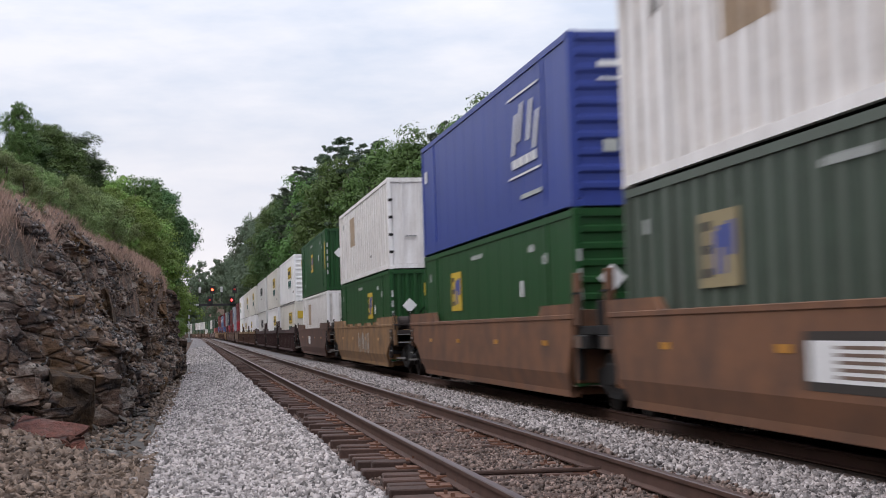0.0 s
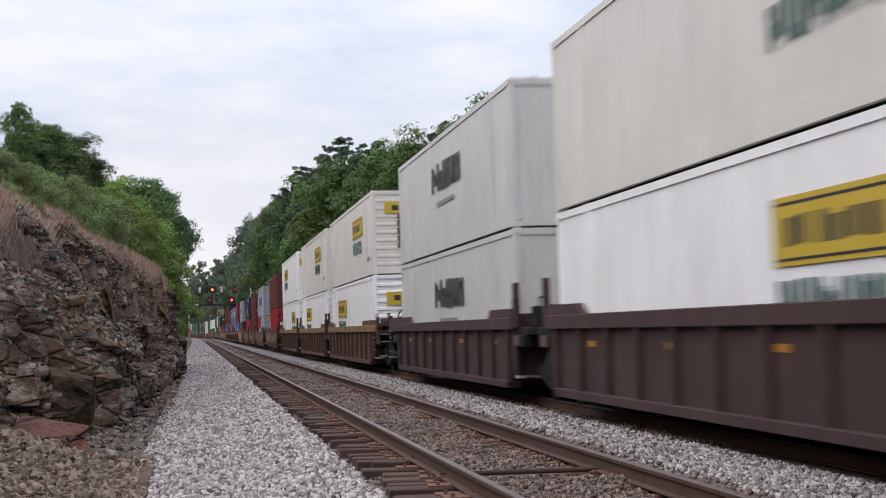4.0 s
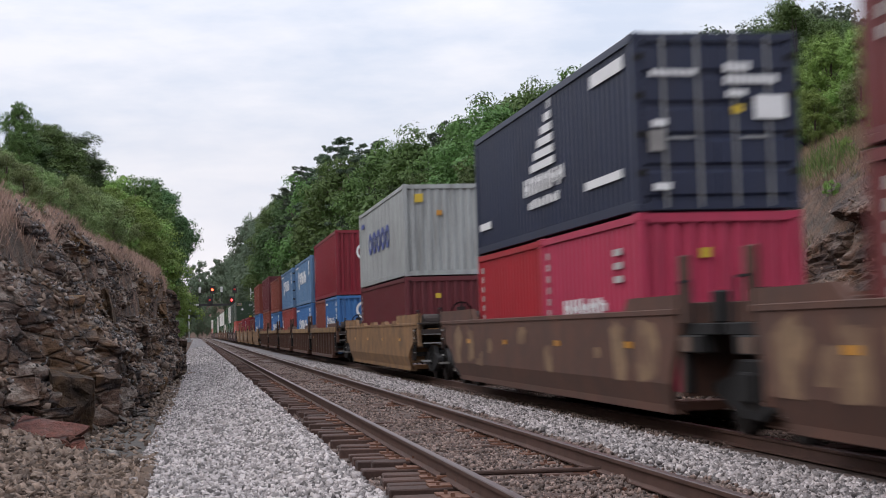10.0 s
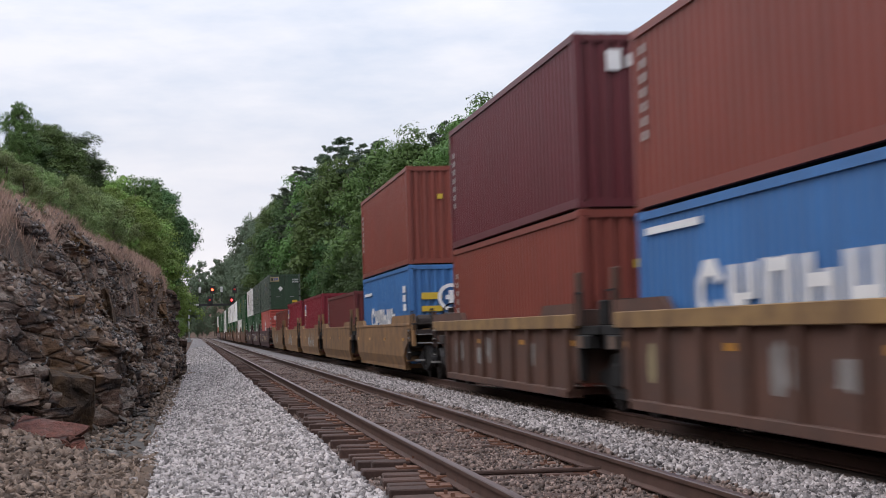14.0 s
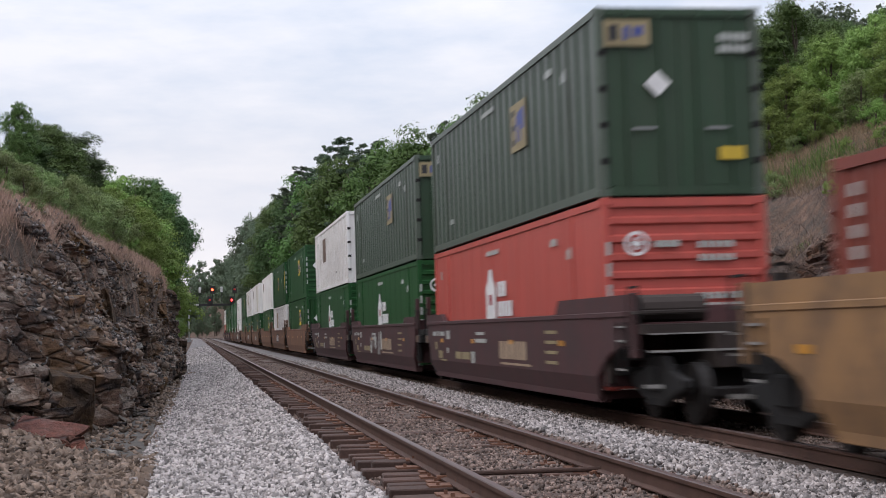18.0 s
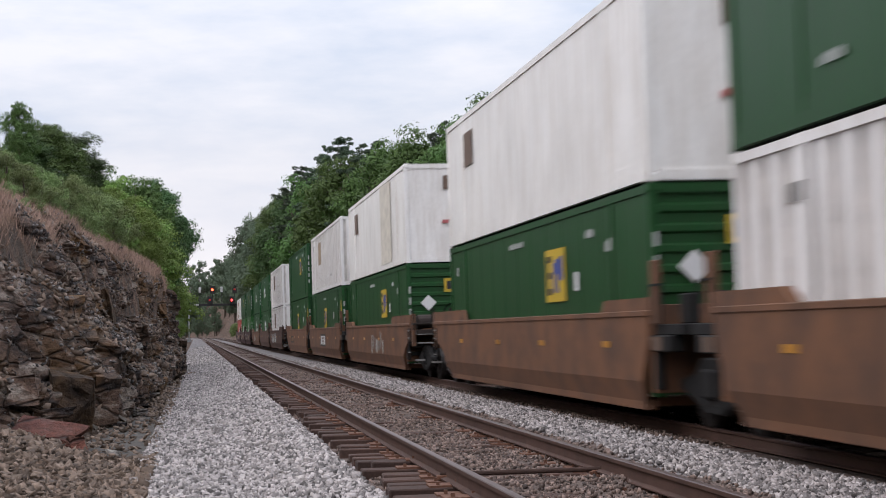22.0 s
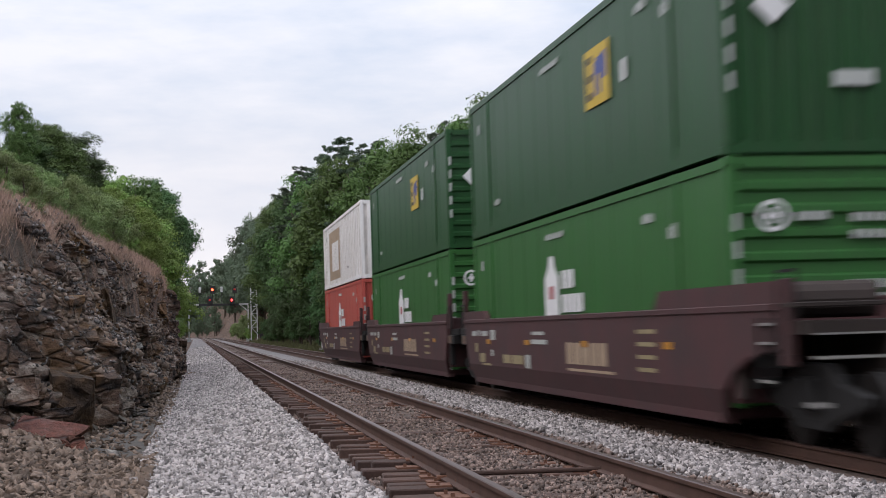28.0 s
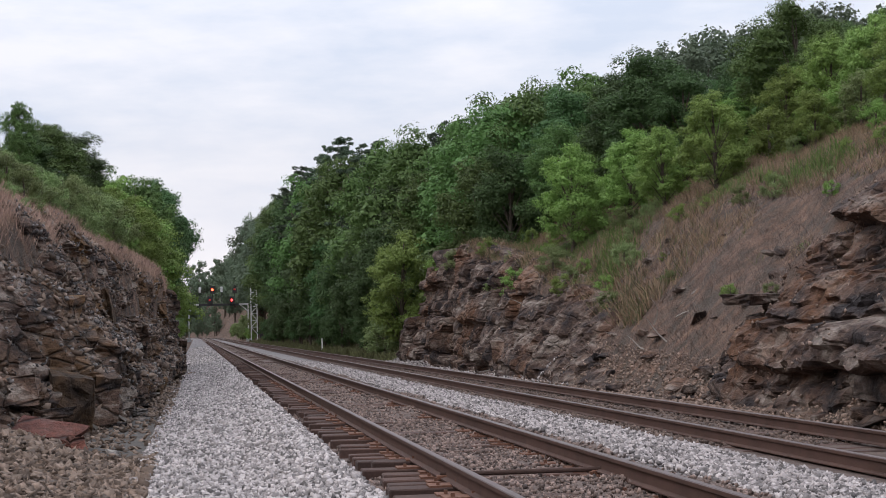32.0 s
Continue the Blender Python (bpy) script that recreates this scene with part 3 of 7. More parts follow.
def mark(c, W, L, u0, u1, v0, v1, ink, name="marking", slant=0.0, lift=0.0):
    """A painted panel on the side towards the near track: u from the far end, v up from the floor."""
    x = -W / 2 - 0.004 - lift
    y0, y1 = L / 2 - u0, L / 2 - u1
    me = kept(("mark", ink, round(W, 2), round(L, 1), round(u0, 2), round(u1, 2), round(v0, 2), round(v1, 2), slant, lift), lambda: prism(name, INK[ink], [(y0, v0), (y1, v0), (y1 - slant, v1), (y0 - slant, v1)], 0, x, x + 0.006))
    return part(name, me, c)


def rib_mark(c, W, L, u0, u1, v0, v1, ink):
    """A patch of paint that follows the ribs of a side."""
    def make():
        period, flat, depth, slope = KIND["ribbed"]
        n = round((L - 0.3) / period)
        per = (L - 0.3) / n
        k = per / period
        pts = []
        for i in range(n):
            a = -(L - 0.3) / 2 + i * per
            pts += [(a, 0), (a + flat * k, 0), (a + (flat + slope) * k, depth), (a + per - slope * k, depth)]
        ys, ds = np.array([p[0] for p in pts]), np.array([p[1] for p in pts])
        y0, y1 = L / 2 - u1, L / 2 - u0
        run = [y0] + [float(y) for y in ys if y0 < y < y1] + [y1]
        v = [(-W / 2 + 0.021 + o + float(np.interp(y, ys, ds)), y, z) for o in (0, 0.003) for y in run for z in (v0, v1)]
        m = len(run)
        f = [(2 * i, 2 * i + 1, 2 * i + 3, 2 * i + 2) for i in range(m - 1)] + [(2 * m + 2 * i, 2 * m + 2 * i + 2, 2 * m + 2 * i + 3, 2 * m + 2 * i + 1) for i in range(m - 1)]
        f += [(2 * i + 1, 2 * m + 2 * i + 1, 2 * m + 2 * i + 3, 2 * i + 3) for i in range(m - 1)] + [(2 * i, 2 * i + 2, 2 * m + 2 * i + 2, 2 * m + 2 * i) for i in range(m - 1)]
        return mesh_of("logo_patch", v, f, INK[ink])
    return part("logo_patch", kept(("ribmark", ink, L, W, u0, u1, v0, v1), make), c, "peeled logo patch")


def end_mark(c, W, L, a0, a1, v0, v1, ink, name="end_marking", lift=0.0):
    """A painted panel on the end that faces the camera: a across from the near-track side."""
    y = -L / 2 - 0.018 - lift
    me = kept(("emark", ink, round(W, 2), round(L, 1), round(a0, 2), round(a1, 2), round(v0, 2), round(v1, 2), lift), lambda: box_mesh(name, INK[ink], (-W / 2 + a0, -W / 2 + a1, y, y + 0.03, v0, v1)))
    return part(name, me, c)


def end_text(c, W, L, rows, ink="silver", name="end_lettering", depth=0.0):
    """Lines of plain bars on the end that faces the camera, as one painted piece. rows: (a, how many, v, pitch, wide, high, up)."""
    y = -L / 2 - 0.018 - depth
    q = []
    for a, n, v, pitch, wide, high, up in rows:
        q += [(-W / 2 + a + (0 if up else k * pitch), -W / 2 + a + wide + (0 if up else k * pitch), y, y + 0.03, v + (k * pitch if up else 0), v + high + (k * pitch if up else 0)) for k in range(n)]
    return part(name, kept(("etext", W, L, tuple(rows), ink, depth), lambda: box_mesh(name, INK[ink], *q)), c)


def ring_mark(c, at, r, ink, axis):
    def make():
        bm = bmesh.new()
        at3 = lambda p: (0, p[0], p[1]) if axis == 0 else (p[0], 0, p[1])
        rims = [[bm.verts.new(at3((math.cos(i * math.tau / 24) * k * r, math.sin(i * math.tau / 24) * k * r))) for i in range(24)] for k in (1, 0.74)]
        for i in range(24):
            j = (i + 1) % 24
            bm.faces.new((rims[0][i], rims[0][j], rims[1][j], rims[1][i]))
        for b in ((-0.42, 0.42, -0.16, 0.16), (-0.16, 0.16, 0.16, 0.5), (-0.16, 0.16, -0.5, -0.16)):
            q = [(b[0] * r, b[2] * r), (b[1] * r, b[2] * r), (b[1] * r, b[3] * r), (b[0] * r, b[3] * r)]
            bm.faces.new([bm.verts.new((0, p[0], p[1]) if axis == 0 else (p[0], 0, p[1])) for p in q])
        for fc in bm.faces:
            fc.normal_update()
            if (fc.normal.y if axis else fc.normal.x) > 0:
                fc.normal_flip()
        return bm_mesh("ring_mark", bm, INK[ink])
    return part("ring_mark", kept(("ring", r, ink, axis), make), c, "white ring emblem", at=at)


def diamond(c, W, L, a, v, r, ink="white"):
    me = kept(("diamond", W, L, a, v, r, ink), lambda: prism("placard", INK[ink], [(-W / 2 + a - r, v), (-W / 2 + a, v - r), (-W / 2 + a + r, v), (-W / 2 + a, v + r)], 1, -L / 2 - 0.026, -L / 2 + 0.02))
    return part("placard", me, c, "diamond placard")


def emblem(c, W, L, name, rects, label=""):
    """One painted emblem of several plain shapes. rects: (u0, u1, v0, v1, ink, layer)."""
    def make():
        inks = sorted({r[4] for r in rects})
        v, f, slot = [], [], []
        for u0, u1, v0, v1, ink, layer in rects:
            xa, xb = -W / 2 - 0.004 - 0.004 * layer, -W / 2 + 0.003
            y0, y1 = L / 2 - u1, L / 2 - u0
            o = len(v)
            v += [(x, y, z) for x in (xa, xb) for y in (y0, y1) for z in (v0, v1)]
            f += [tuple(o + i for i in q) for q in ((0, 1, 3, 2), (4, 6, 7, 5), (0, 4, 5, 1), (2, 3, 7, 6), (0, 2, 6, 4), (1, 5, 7, 3))]
            slot += [inks.index(ink)] * 6
        me = mesh_of(name, v, f, [INK[i] for i in inks])
        me.polygons.foreach_set("material_index", slot)
        return me
    return part(name, kept(("emblem", name, round(W, 2), round(L, 1), tuple(rects)), make), c, label)


def ring_block(c, W, L, u0, u1, v0, v1, t, ink, open_side=False):
    """A letter-sized ring with cut corners, closed or open to one side."""
    def make():
        k = 0.3
        du, dv = (u1 - u0), (v1 - v0)
        outer = [(k, 0), (1 - k, 0), (1, k), (1, 1 - k), (1 - k, 1), (k, 1), (0, 1 - k), (0, k)]
        x0, x1 = -W / 2 - 0.004, -W / 2 + 0.003
        ring = lambda m: [(L / 2 - (u0 + m + p[0] * (du - 2 * m)), v0 + m + p[1] * (dv - 2 * m)) for p in outer]
        o, i = ring(0), ring(t)
        v = [(x, *p) for x in (x0, x1) for r in (o, i) for p in r]
        f = []
        for j in range(8):
            if open_side and j == 2:
                continue
            n = (j + 1) % 8
            f += [(j, n, 8 + n, 8 + j), (16 + j, 24 + j, 24 + n, 16 + n), (j, 16 + j, 16 + n, n), (8 + j, 8 + n, 24 + n, 24 + j)]
        return mesh_of("letter_block", v, f, INK[ink])
    return part("letter_block", kept(("ringblock", round(W, 2), round(L, 1), round(u0, 2), round(u1, 2), round(v0, 2), round(v1, 2), ink, open_side), make), c)


def glyphs(c, W, L, u0, u1, v0, v1, n, ink, seed=1, slant=0.0):
    """A row of plain letter-sized shapes: rings, or upright slabs of uneven height."""
    r = random.Random(seed)
    w = (u1 - u0) / n
    for i in range(n):
        a, b = u0 + i * w, u0 + (i + 0.78) * w
        t = min(w, v1 - v0) * 0.24
        if seed == 0:
            ring_block(c, W, L, a, b, v0, v1, t, ink)
            continue
        h = v1 - v0
        lo, hi = v0 + h * r.uniform(-0.02, 0.04), v1 - h * r.uniform(-0.02, 0.05)
        d = (b - a) * 0.34
        mid = lo + h * r.uniform(0.05, 0.75)
        emblem(c, W, L, "letter_block", [(a, a + d, lo, hi, ink, 0), (b - d, b, lo + h * r.choice((0, 0, 0.25)), hi - h * r.choice((0, 0, 0.3)), ink, 0), (a + d, b - d, mid, mid + h * 0.24, ink, 0)])


def text_bars(u, v, n, w, h, ink):
    """Plain bars in place of a line of lettering: one for each character."""
    return [(u + i * w / n, u + (i + 0.68) * w / n, v, v + h * (1.0 if i % 3 else 0.8), ink, 0) for i in range(n)]


def small_marks(c, W, L, H, ink="silver"):
    for q in (text_bars(L * 0.43, H - 0.42, 9, L * 0.08, 0.1, ink), text_bars(L * 0.79, H - 0.55, 4, 0.5, 0.13, ink), text_bars(L * 0.862, H - 0.82, 2, 0.34, 0.19, ink), [(L * 0.06, L * 0.07, H - 0.7, H - 0.5, ink, 0)], text_bars(L * 0.16, 0.55, 4, 0.5, 0.12, ink)):
        emblem(c, W, L, "lettering", q)


def emp_panel(c, W, L, u, v, ink="yellow"):
    q = [(u, u + 1.36, v, v + 0.9, ink, 0)]
    q += [(u + 0.12, u + 0.42, v + 0.12 + k * 0.28, v + 0.23 + k * 0.28, "black", 1) for k in range(3)] + [(u + 0.1, u + 0.18, v + 0.12, v + 0.79, "black", 1)]
    q += [(u + 0.54, u + 0.68, v + 0.15, v + 0.66, "blue", 1), (u + 0.68, u + 0.98, v + 0.46, v + 0.72, "blue", 1), (u + 0.8, u + 0.92, v + 0.15, v + 0.46, "blue", 1), (u + 0.98, u + 1.22, v + 0.36, v + 0.76, "blue", 1)]
    emblem(c, W, L, "logo_panel", q, "yellow logo panel")


def end_panel(c, W, L, a, v, ink="yellow"):
    end_mark(c, W, L, a, a + 0.72, v, v + 0.4, ink, "logo_panel")
    end_mark(c, W, L, a + 0.07, a + 0.22, v + 0.08, v + 0.32, "black", "logo_bar", lift=0.006)
    end_mark(c, W, L, a + 0.3, a + 0.4, v + 0.1, v + 0.3, "blue", "logo_bar", lift=0.006)
    end_mark(c, W, L, a + 0.46, a + 0.62, v + 0.15, v + 0.3, "blue", "logo_bar", lift=0.006)


def hunt_marks(c, W, L, u, v):
    q = [(u, u + 3.4, v, v + 0.72, "yellow", 0)]
    q += [(u + 0.1, u + 3.3, v + 0.05 + k * 0.58, v + 0.08 + k * 0.58, "black", 1) for k in range(2)]
    q += [(u + a, u + b, v + z0, v + z1, "black", 1) for a, b, z0, z1 in ((0.35, 0.6, 0.2, 0.5), (0.7, 0.95, 0.22, 0.52), (1.2, 1.42, 0.2, 0.52), (1.52, 1.8, 0.2, 0.46), (1.92, 2.2, 0.22, 0.5), (2.32, 2.62, 0.2, 0.5))]
    emblem(c, W, L, "logo_panel", q, "yellow sign panel")
    glyphs(c, W, L, u + 0.1, u + 3.1, v - 0.62, v - 0.14, 6, "green", 3)
    mark(c, W, L, 14.3, 15.2, 0.55, 0.66, "grey")


def tower_marks(c, W, L, u, v):
    y = L / 2 - u
    me = kept(("tower", W, L, u, v), lambda: prism("tower_emblem", INK["white"], [(y, v), (y - 0.98, v), (y - 0.98, v + 0.66), (y - 0.72, v + 0.84), (y - 0.64, v + 1.04), (y - 0.34, v + 1.04), (y - 0.26, v + 0.84), (y, v + 0.66)], 0, -W / 2 - 0.004, -W / 2 + 0.002))
    part("tower_emblem", me, c, "white tower emblem")
    mark(c, W, L, u + 0.34, u + 0.64, v + 0.3, v + 0.52, "red", "logo_bar", lift=0.004)
    for a, n, z, w, h in ((1.2, 3, 0.46, 0.3, 0.3), (1.2, 5, 0.06, 0.29, 0.3)):
        emblem(c, W, L, "name_block", [(u + a + k * w, u + a + k * w + 0.22, v + z, v + z + h, "white", 0) for k in range(n)])


def dressed(spec):
    """A container of a given look, with its markings. Returns it with its length and height."""
    W53, W40 = 2.60, 2.44
    s, *opt = spec.split(":")
    opt = set(opt)
    L, W, H = 16.15, W53, 2.90
    if s in ("green", "hub", "lime", "coral"):
        names = {"green": "dark green steel container with a yellow logo panel", "hub": "dark green container with a white tower emblem", "lime": "bright green container with a white tower emblem", "coral": "faded red container with a white tower emblem"}
        c = container(s, "smooth", L, W, H, "hrib" if "h" in opt else "corr", names[s])
        small_marks(c, W, L, H)
        end_text(c, W, L, [(0.05, 5, 0.75, 0.32, 0.06, 0.2, True)], name="serial_mark")
        if s == "green":
            emp_panel(c, W, L, 7.1 if "y" in opt else 4.2 if "n" in opt else 10.0, 1.18 if "y" in opt else 1.4)
            mark(c, W, L, 12.0, 12.22, 1.55, 1.85, "white", "placard")
            end_panel(c, W, L, 1.1, 2.05)
            diamond(c, W, L, 0.62, 1.75, 0.23)
            end_mark(c, W, L, 1.35, 1.85, 0.8, 0.98, "silver")
            end_mark(c, W, L, 2.25, 2.37, 1.65, 2.35, "silver", "serial_strip")
            if "y" in opt:
                mark(c, W, L, 15.5, 15.8, 1.0, 2.3, "yellow", "hazard_strip")
        else:
            tower_marks(c, W, L, 6.8, 1.15)
            ring_mark(c, pose(-0.78, -L / 2 - 0.03, 2.2), 0.19, "white", 1)
            end_text(c, W, L, [(a0, n, v0, w, 0.075, 0.1, False) for a0, n, v0, w in ((0.82, 4, 2.14, 0.1), (1.5, 5, 2.12, 0.12), (1.5, 5, 1.92, 0.12), (0.75, 3, 1.3, 0.13), (1.45, 6, 1.34, 0.12), (1.45, 6, 1.18, 0.12))])
    elif s == "sage":
        c = container("sage", "ribbed", L, W, H, "door2", "faded grey-green ribbed container with logo panel", end_color="moss")
        emp_panel(c, W, L, 3.2 if "f" in opt else 9.8, 1.4, "dull")
        small_marks(c, W, L, H)
        end_panel(c, W, L, 0.13, 2.3, "dull")
        diamond(c, W, L, 0.95, 1.72, 0.2)
        end_text(c, W, L, [(1.95, 5, v0, 0.1, 0.07, 0.12, False) for v0 in (2.2, 2.38)])
        end_mark(c, W, L, 1.9, 2.3, 0.55, 0.75, "yellow")
    elif s == "white":
        c = container("white", "ribbed", L, W, H, "door2" if "d" in opt else "vrib", "grimy white ribbed container with a peeled logo patch")
        if "frame" in opt:
            for u0, u1, v0, v1 in ((2.6, 3.9, 0.35, 2.5), (7.1, 7.8, 0.35, 2.5), (3.9, 7.1, 0.35, 0.72), (3.9, 7.1, 1.98, 2.5)):
                rib_mark(c, W, L, u0, u1, v0, v1, "tan")
        else:
            rib_mark(c, W, L, 4.2, 5.8, 1.35, 2.45, "brown" if "b" in opt else "tan")
        mark(c, W, L, 11.0, 11.5, 0.6, 0.68, "grey")
        mark(c, W, L, 1.6, 2.0, 2.2, 2.4, "grey")
        if "d" not in opt:
            end_mark(c, W, L, 1.15, 1.7, 2.2, 2.48, "brown", "logo_patch", lift=0.03)
            end_mark(c, W, L, 0.75, 0.95, 1.6, 1.85, "brown", "end_stain", lift=0.03)
            end_mark(c, W, L, 1.1, 1.35, 1.0, 1.22, "buff", "end_stain", lift=0.03)
    elif s == "slab":
        c = container("ivory", "smooth", L, W, H, "plain", "white smooth-sided container streaked with grime")
        mark(c, W, L, 2.3, 3.3, 1.7, 2.45, "brown", "logo_patch")
        if "t" in opt:
            mark(c, W, L, 10.3, 12.9, 0.2, 2.75, "buff", "side_panel")
        end_mark(c, W, L, 1.15, 1.85, 2.15, 2.55, "brown", "logo_patch")
        end_mark(c, W, L, 1.1, 1.45, 1.15, 1.25, "pink")
    elif s in ("clean", "cream", "pearl"):
        names = {"clean": "white smooth-sided container with a yellow sign panel", "cream": "cream smooth-sided container with a yellow sign panel", "pearl": "grey-white container with dark lettering blocks"}
        c = container(s, "smooth", L, W, H, "plain" if "p" in opt else "hrib", names[s])
        if s == "pearl":
            glyphs(c, W, L, 6.3, 10.6, 1.5, 2.2, 5, "black", 5)
            mark(c, W, L, 7.0, 9.5, 1.15, 1.25, "grey")
        else:
            hunt_marks(c, W, L, 3.0 if "f" in opt else 9.6, 1.55)
            end_mark(c, W, L, 0.45 if "p" not in opt else 0.15, 2.25, 1.85 if "m" in opt else 2.1, 2.3 if "m" in opt else 2.5, "yellow", "logo_panel")
            if s == "cream" and "p" not in opt:
                end_text(c, W, L, [(0.88, 6, 0.9, 0.26, 0.11, 0.16, True), (0.92, 4, 1.0, 0.28, 0.05, 0.24, True)], "brown", "rust_streak")
            if "p" in opt and s == "cream":
                mark(c, W, L, 0.2, L - 0.2, H - 0.13, H - 0.02, "grey", "top_stripe")
            for k in range(4):
                end_mark(c, W, L, 0.7 + k * 0.36, 0.92 + k * 0.36, 2.0 if "m" in opt else 2.2, 2.18 if "m" in opt else 2.38, "black", "logo_bar", lift=0.005)
    elif s == "royal":
        c = container("blue", "smooth", L, W, H, "hrib", "royal blue container with white lettering blocks")
        mark(c, W, L, 11.3, 13.9, 0.9, 0.94, "white"), mark(c, W, L, 11.3, 13.9, 2.42, 2.46, "white")
        for u, v0, v1 in ((11.6, 1.35, 2.1), (12.1, 1.55, 2.25), (12.9, 1.5, 2.2), (13.4, 1.3, 1.95)):
            mark(c, W, L, u, u + 0.2, v0, v1, "white", "logo_bar", slant=0.35)
        for k in range(4):
            mark(c, W, L, 11.6 + k * 0.55, 12.0 + k * 0.55, 1.08, 1.25, "white", "logo_bar")
        mark(c, W, L, 12.3, 14.0, 0.46, 0.54, "silver"), mark(c, W, L, 0.5, 0.9, 1.9, 2.2, "white")
        end_mark(c, W, L, 0.5, 2.0, 2.08, 2.12, "white"), end_mark(c, W, L, 0.5, 1.0, 2.3, 2.4, "white"), end_mark(c, W, L, 1.2, 2.0, 2.2, 2.3, "white")
        end_mark(c, W, L, 0.55, 0.8, 0.9, 1.1, "silver"), end_mark(c, W, L, 1.5, 1.75, 1.0, 1.2, "yellow")
    else:
        W = W40
        half = s.endswith("20")
        s = s.replace("20", "")
        L, H = (6.06 if half else 12.19), 2.59
        tall = s in ("grey", "silver")
        H = 2.87 if "hc" in opt else 2.74 if tall and not half else 2.55
        end = "door" if "d" in opt else "corr"
        words = {"maroon": "maroon", "wine": "wine-red", "port": "dark wine-red", "red": "bright red", "brick": "brick-red", "grey": "light grey", "silver": "silver-grey", "navy": "navy blue", "sky": "sky blue", "steel": "weathered blue", "rose": "faded pink-red", "salmon": "sun-bleached red"}
        c = container(s, "corr", L, W, H, end, words[s] + (" short" if half else "") + " corrugated steel shipping container")
        if s in ("grey", "silver"):
            if not half:
                glyphs(c, W, L, 3.0, 9.0, 1.08, 1.82, 5, "blue", 0)
                mark(c, W, L, 0.8, 1.8, 2.15, 2.3, "blue")
            else:
                glyphs(c, W, L, 1.2, 4.2, 1.25, 1.6, 5, "blue", 0)
            end_mark(c, W, L, 0.35, 0.6, 2.2, 2.45, "yellow")
            end_mark(c, W, L, 1.0, 1.16, 1.8, 1.95, "orange")
        elif s in ("sky", "steel"):
            if not half:
                ring_block(c, W, L, 2.5, 3.4, 0.95, 1.75 if s == "sky" else 2.0, 0.2, "white", True), glyphs(c, W, L, 3.6, 9.0, 1.1 if s == "sky" else 1.2, 1.68 if s == "sky" else 1.88, 5, "white", 8)
            else:
                ring_block(c, W, L, 0.7, 1.3, 1.05, 1.72, 0.15, "white", True), glyphs(c, W, L, 1.45, 4.9, 1.15, 1.62, 5, "white", 8)
            mark(c, W, L, 0.4, L * 0.22, 2.2, 2.3, "white")
            for k in range(3):
                mark(c, W, L, L * 0.88, L * 0.93, 1.55 + k * 0.27, 1.75 + k * 0.27, "white")
            if "r" in opt:
                ring_mark(c, pose(0.0, -L / 2 - 0.03, 1.9), 0.4, "white", 1)
            if "s" in opt:
                end_mark(c, W, L, 0.35, 0.95, 1.85, 2.05, "yellow"), end_mark(c, W, L, 0.35, 0.95, 1.5, 1.66, "yellow")
        elif s == "navy":
            emblem(c, W, L, "sail_emblem", [(5.5 + k * 0.3, 7.35 - 0.04 * k, 1.24 + k * 0.2, 1.38 + k * 0.2, "white", 0) for k in range(6)], "white sail emblem")
            glyphs(c, W, L, 4.9, 8.1, 0.84, 1.16, 6, "white", 4)
            emblem(c, W, L, "lettering", text_bars(5.3, 0.58, 8, 2.4, 0.16, "white")), mark(c, W, L, 9.9, 11.7, 2.1, 2.3, "white"), mark(c, W, L, 9.4, 11.5, 0.55, 0.68, "white"), mark(c, W, L, 0.4, 1.6, 0.5, 0.65, "white")
            end_text(c, W, L, [(0.25, 7, 1.92, 0.1, 0.07, 0.09, False), (1.35, 4, 1.98, 0.1, 0.075, 0.13, False), (1.35, 8, 1.8, 0.1, 0.075, 0.13, False), (1.38, 3, 1.62, 0.1, 0.08, 0.1, False), (0.25, 1, 1.2, 0.1, 0.22, 0.1, False)], "white", depth=0.02), end_mark(c, W, L, 1.78, 2.25, 1.3, 1.64, "white", "data_panel", lift=0.02), end_mark(c, W, L, 0.2, 0.42, 0.85, 1.15, "grey", lift=0.02), end_mark(c, W, L, 0.25, 0.5, 0.3, 0.4, "white", lift=0.02), end_mark(c, W, L, 1.45, 1.6, 1.38, 1.5, "yellow", lift=0.02)
        else:
            emblem(c, W, L, "serial_mark", [(0.45, 0.6, 0.95 + k * 0.2, 1.07 + k * 0.2, "silver", 0) for k in range(7)])
            if "logo" in opt:
                mark(c, W, L, 0.55, 1.5, 1.9, 2.5, "white", "logo_panel"), mark(c, W, L, 0.62, 1.42, 2.22, 2.44, "blue", "logo_bar", lift=0.004), mark(c, W, L, 0.62, 1.0, 1.97, 2.17, "yellow", "logo_bar", lift=0.004)
            if "sq" in opt:
                mark(c, W, L, 0.5, 1.2, 1.3, 1.85, "white", "logo_panel"), mark(c, W, L, 0.75, 0.95, 1.45, 1.7, "red", "logo_bar", lift=0.004)
            if "k" in opt:
                glyphs(c, W, L, 1.6, 4.4, 1.12, 1.42, 5, "white", 6)
                for k in range(3):
                    mark(c, W, L, 4.75, 5.2, 1.6 + k * 0.2, 1.7 + k * 0.2, "silver")
            if "r" in opt:
                ring_mark(c, pose(0.05, -L / 2 - 0.03, 1.9 if "top" in opt else 1.7), 0.38, "white", 1)
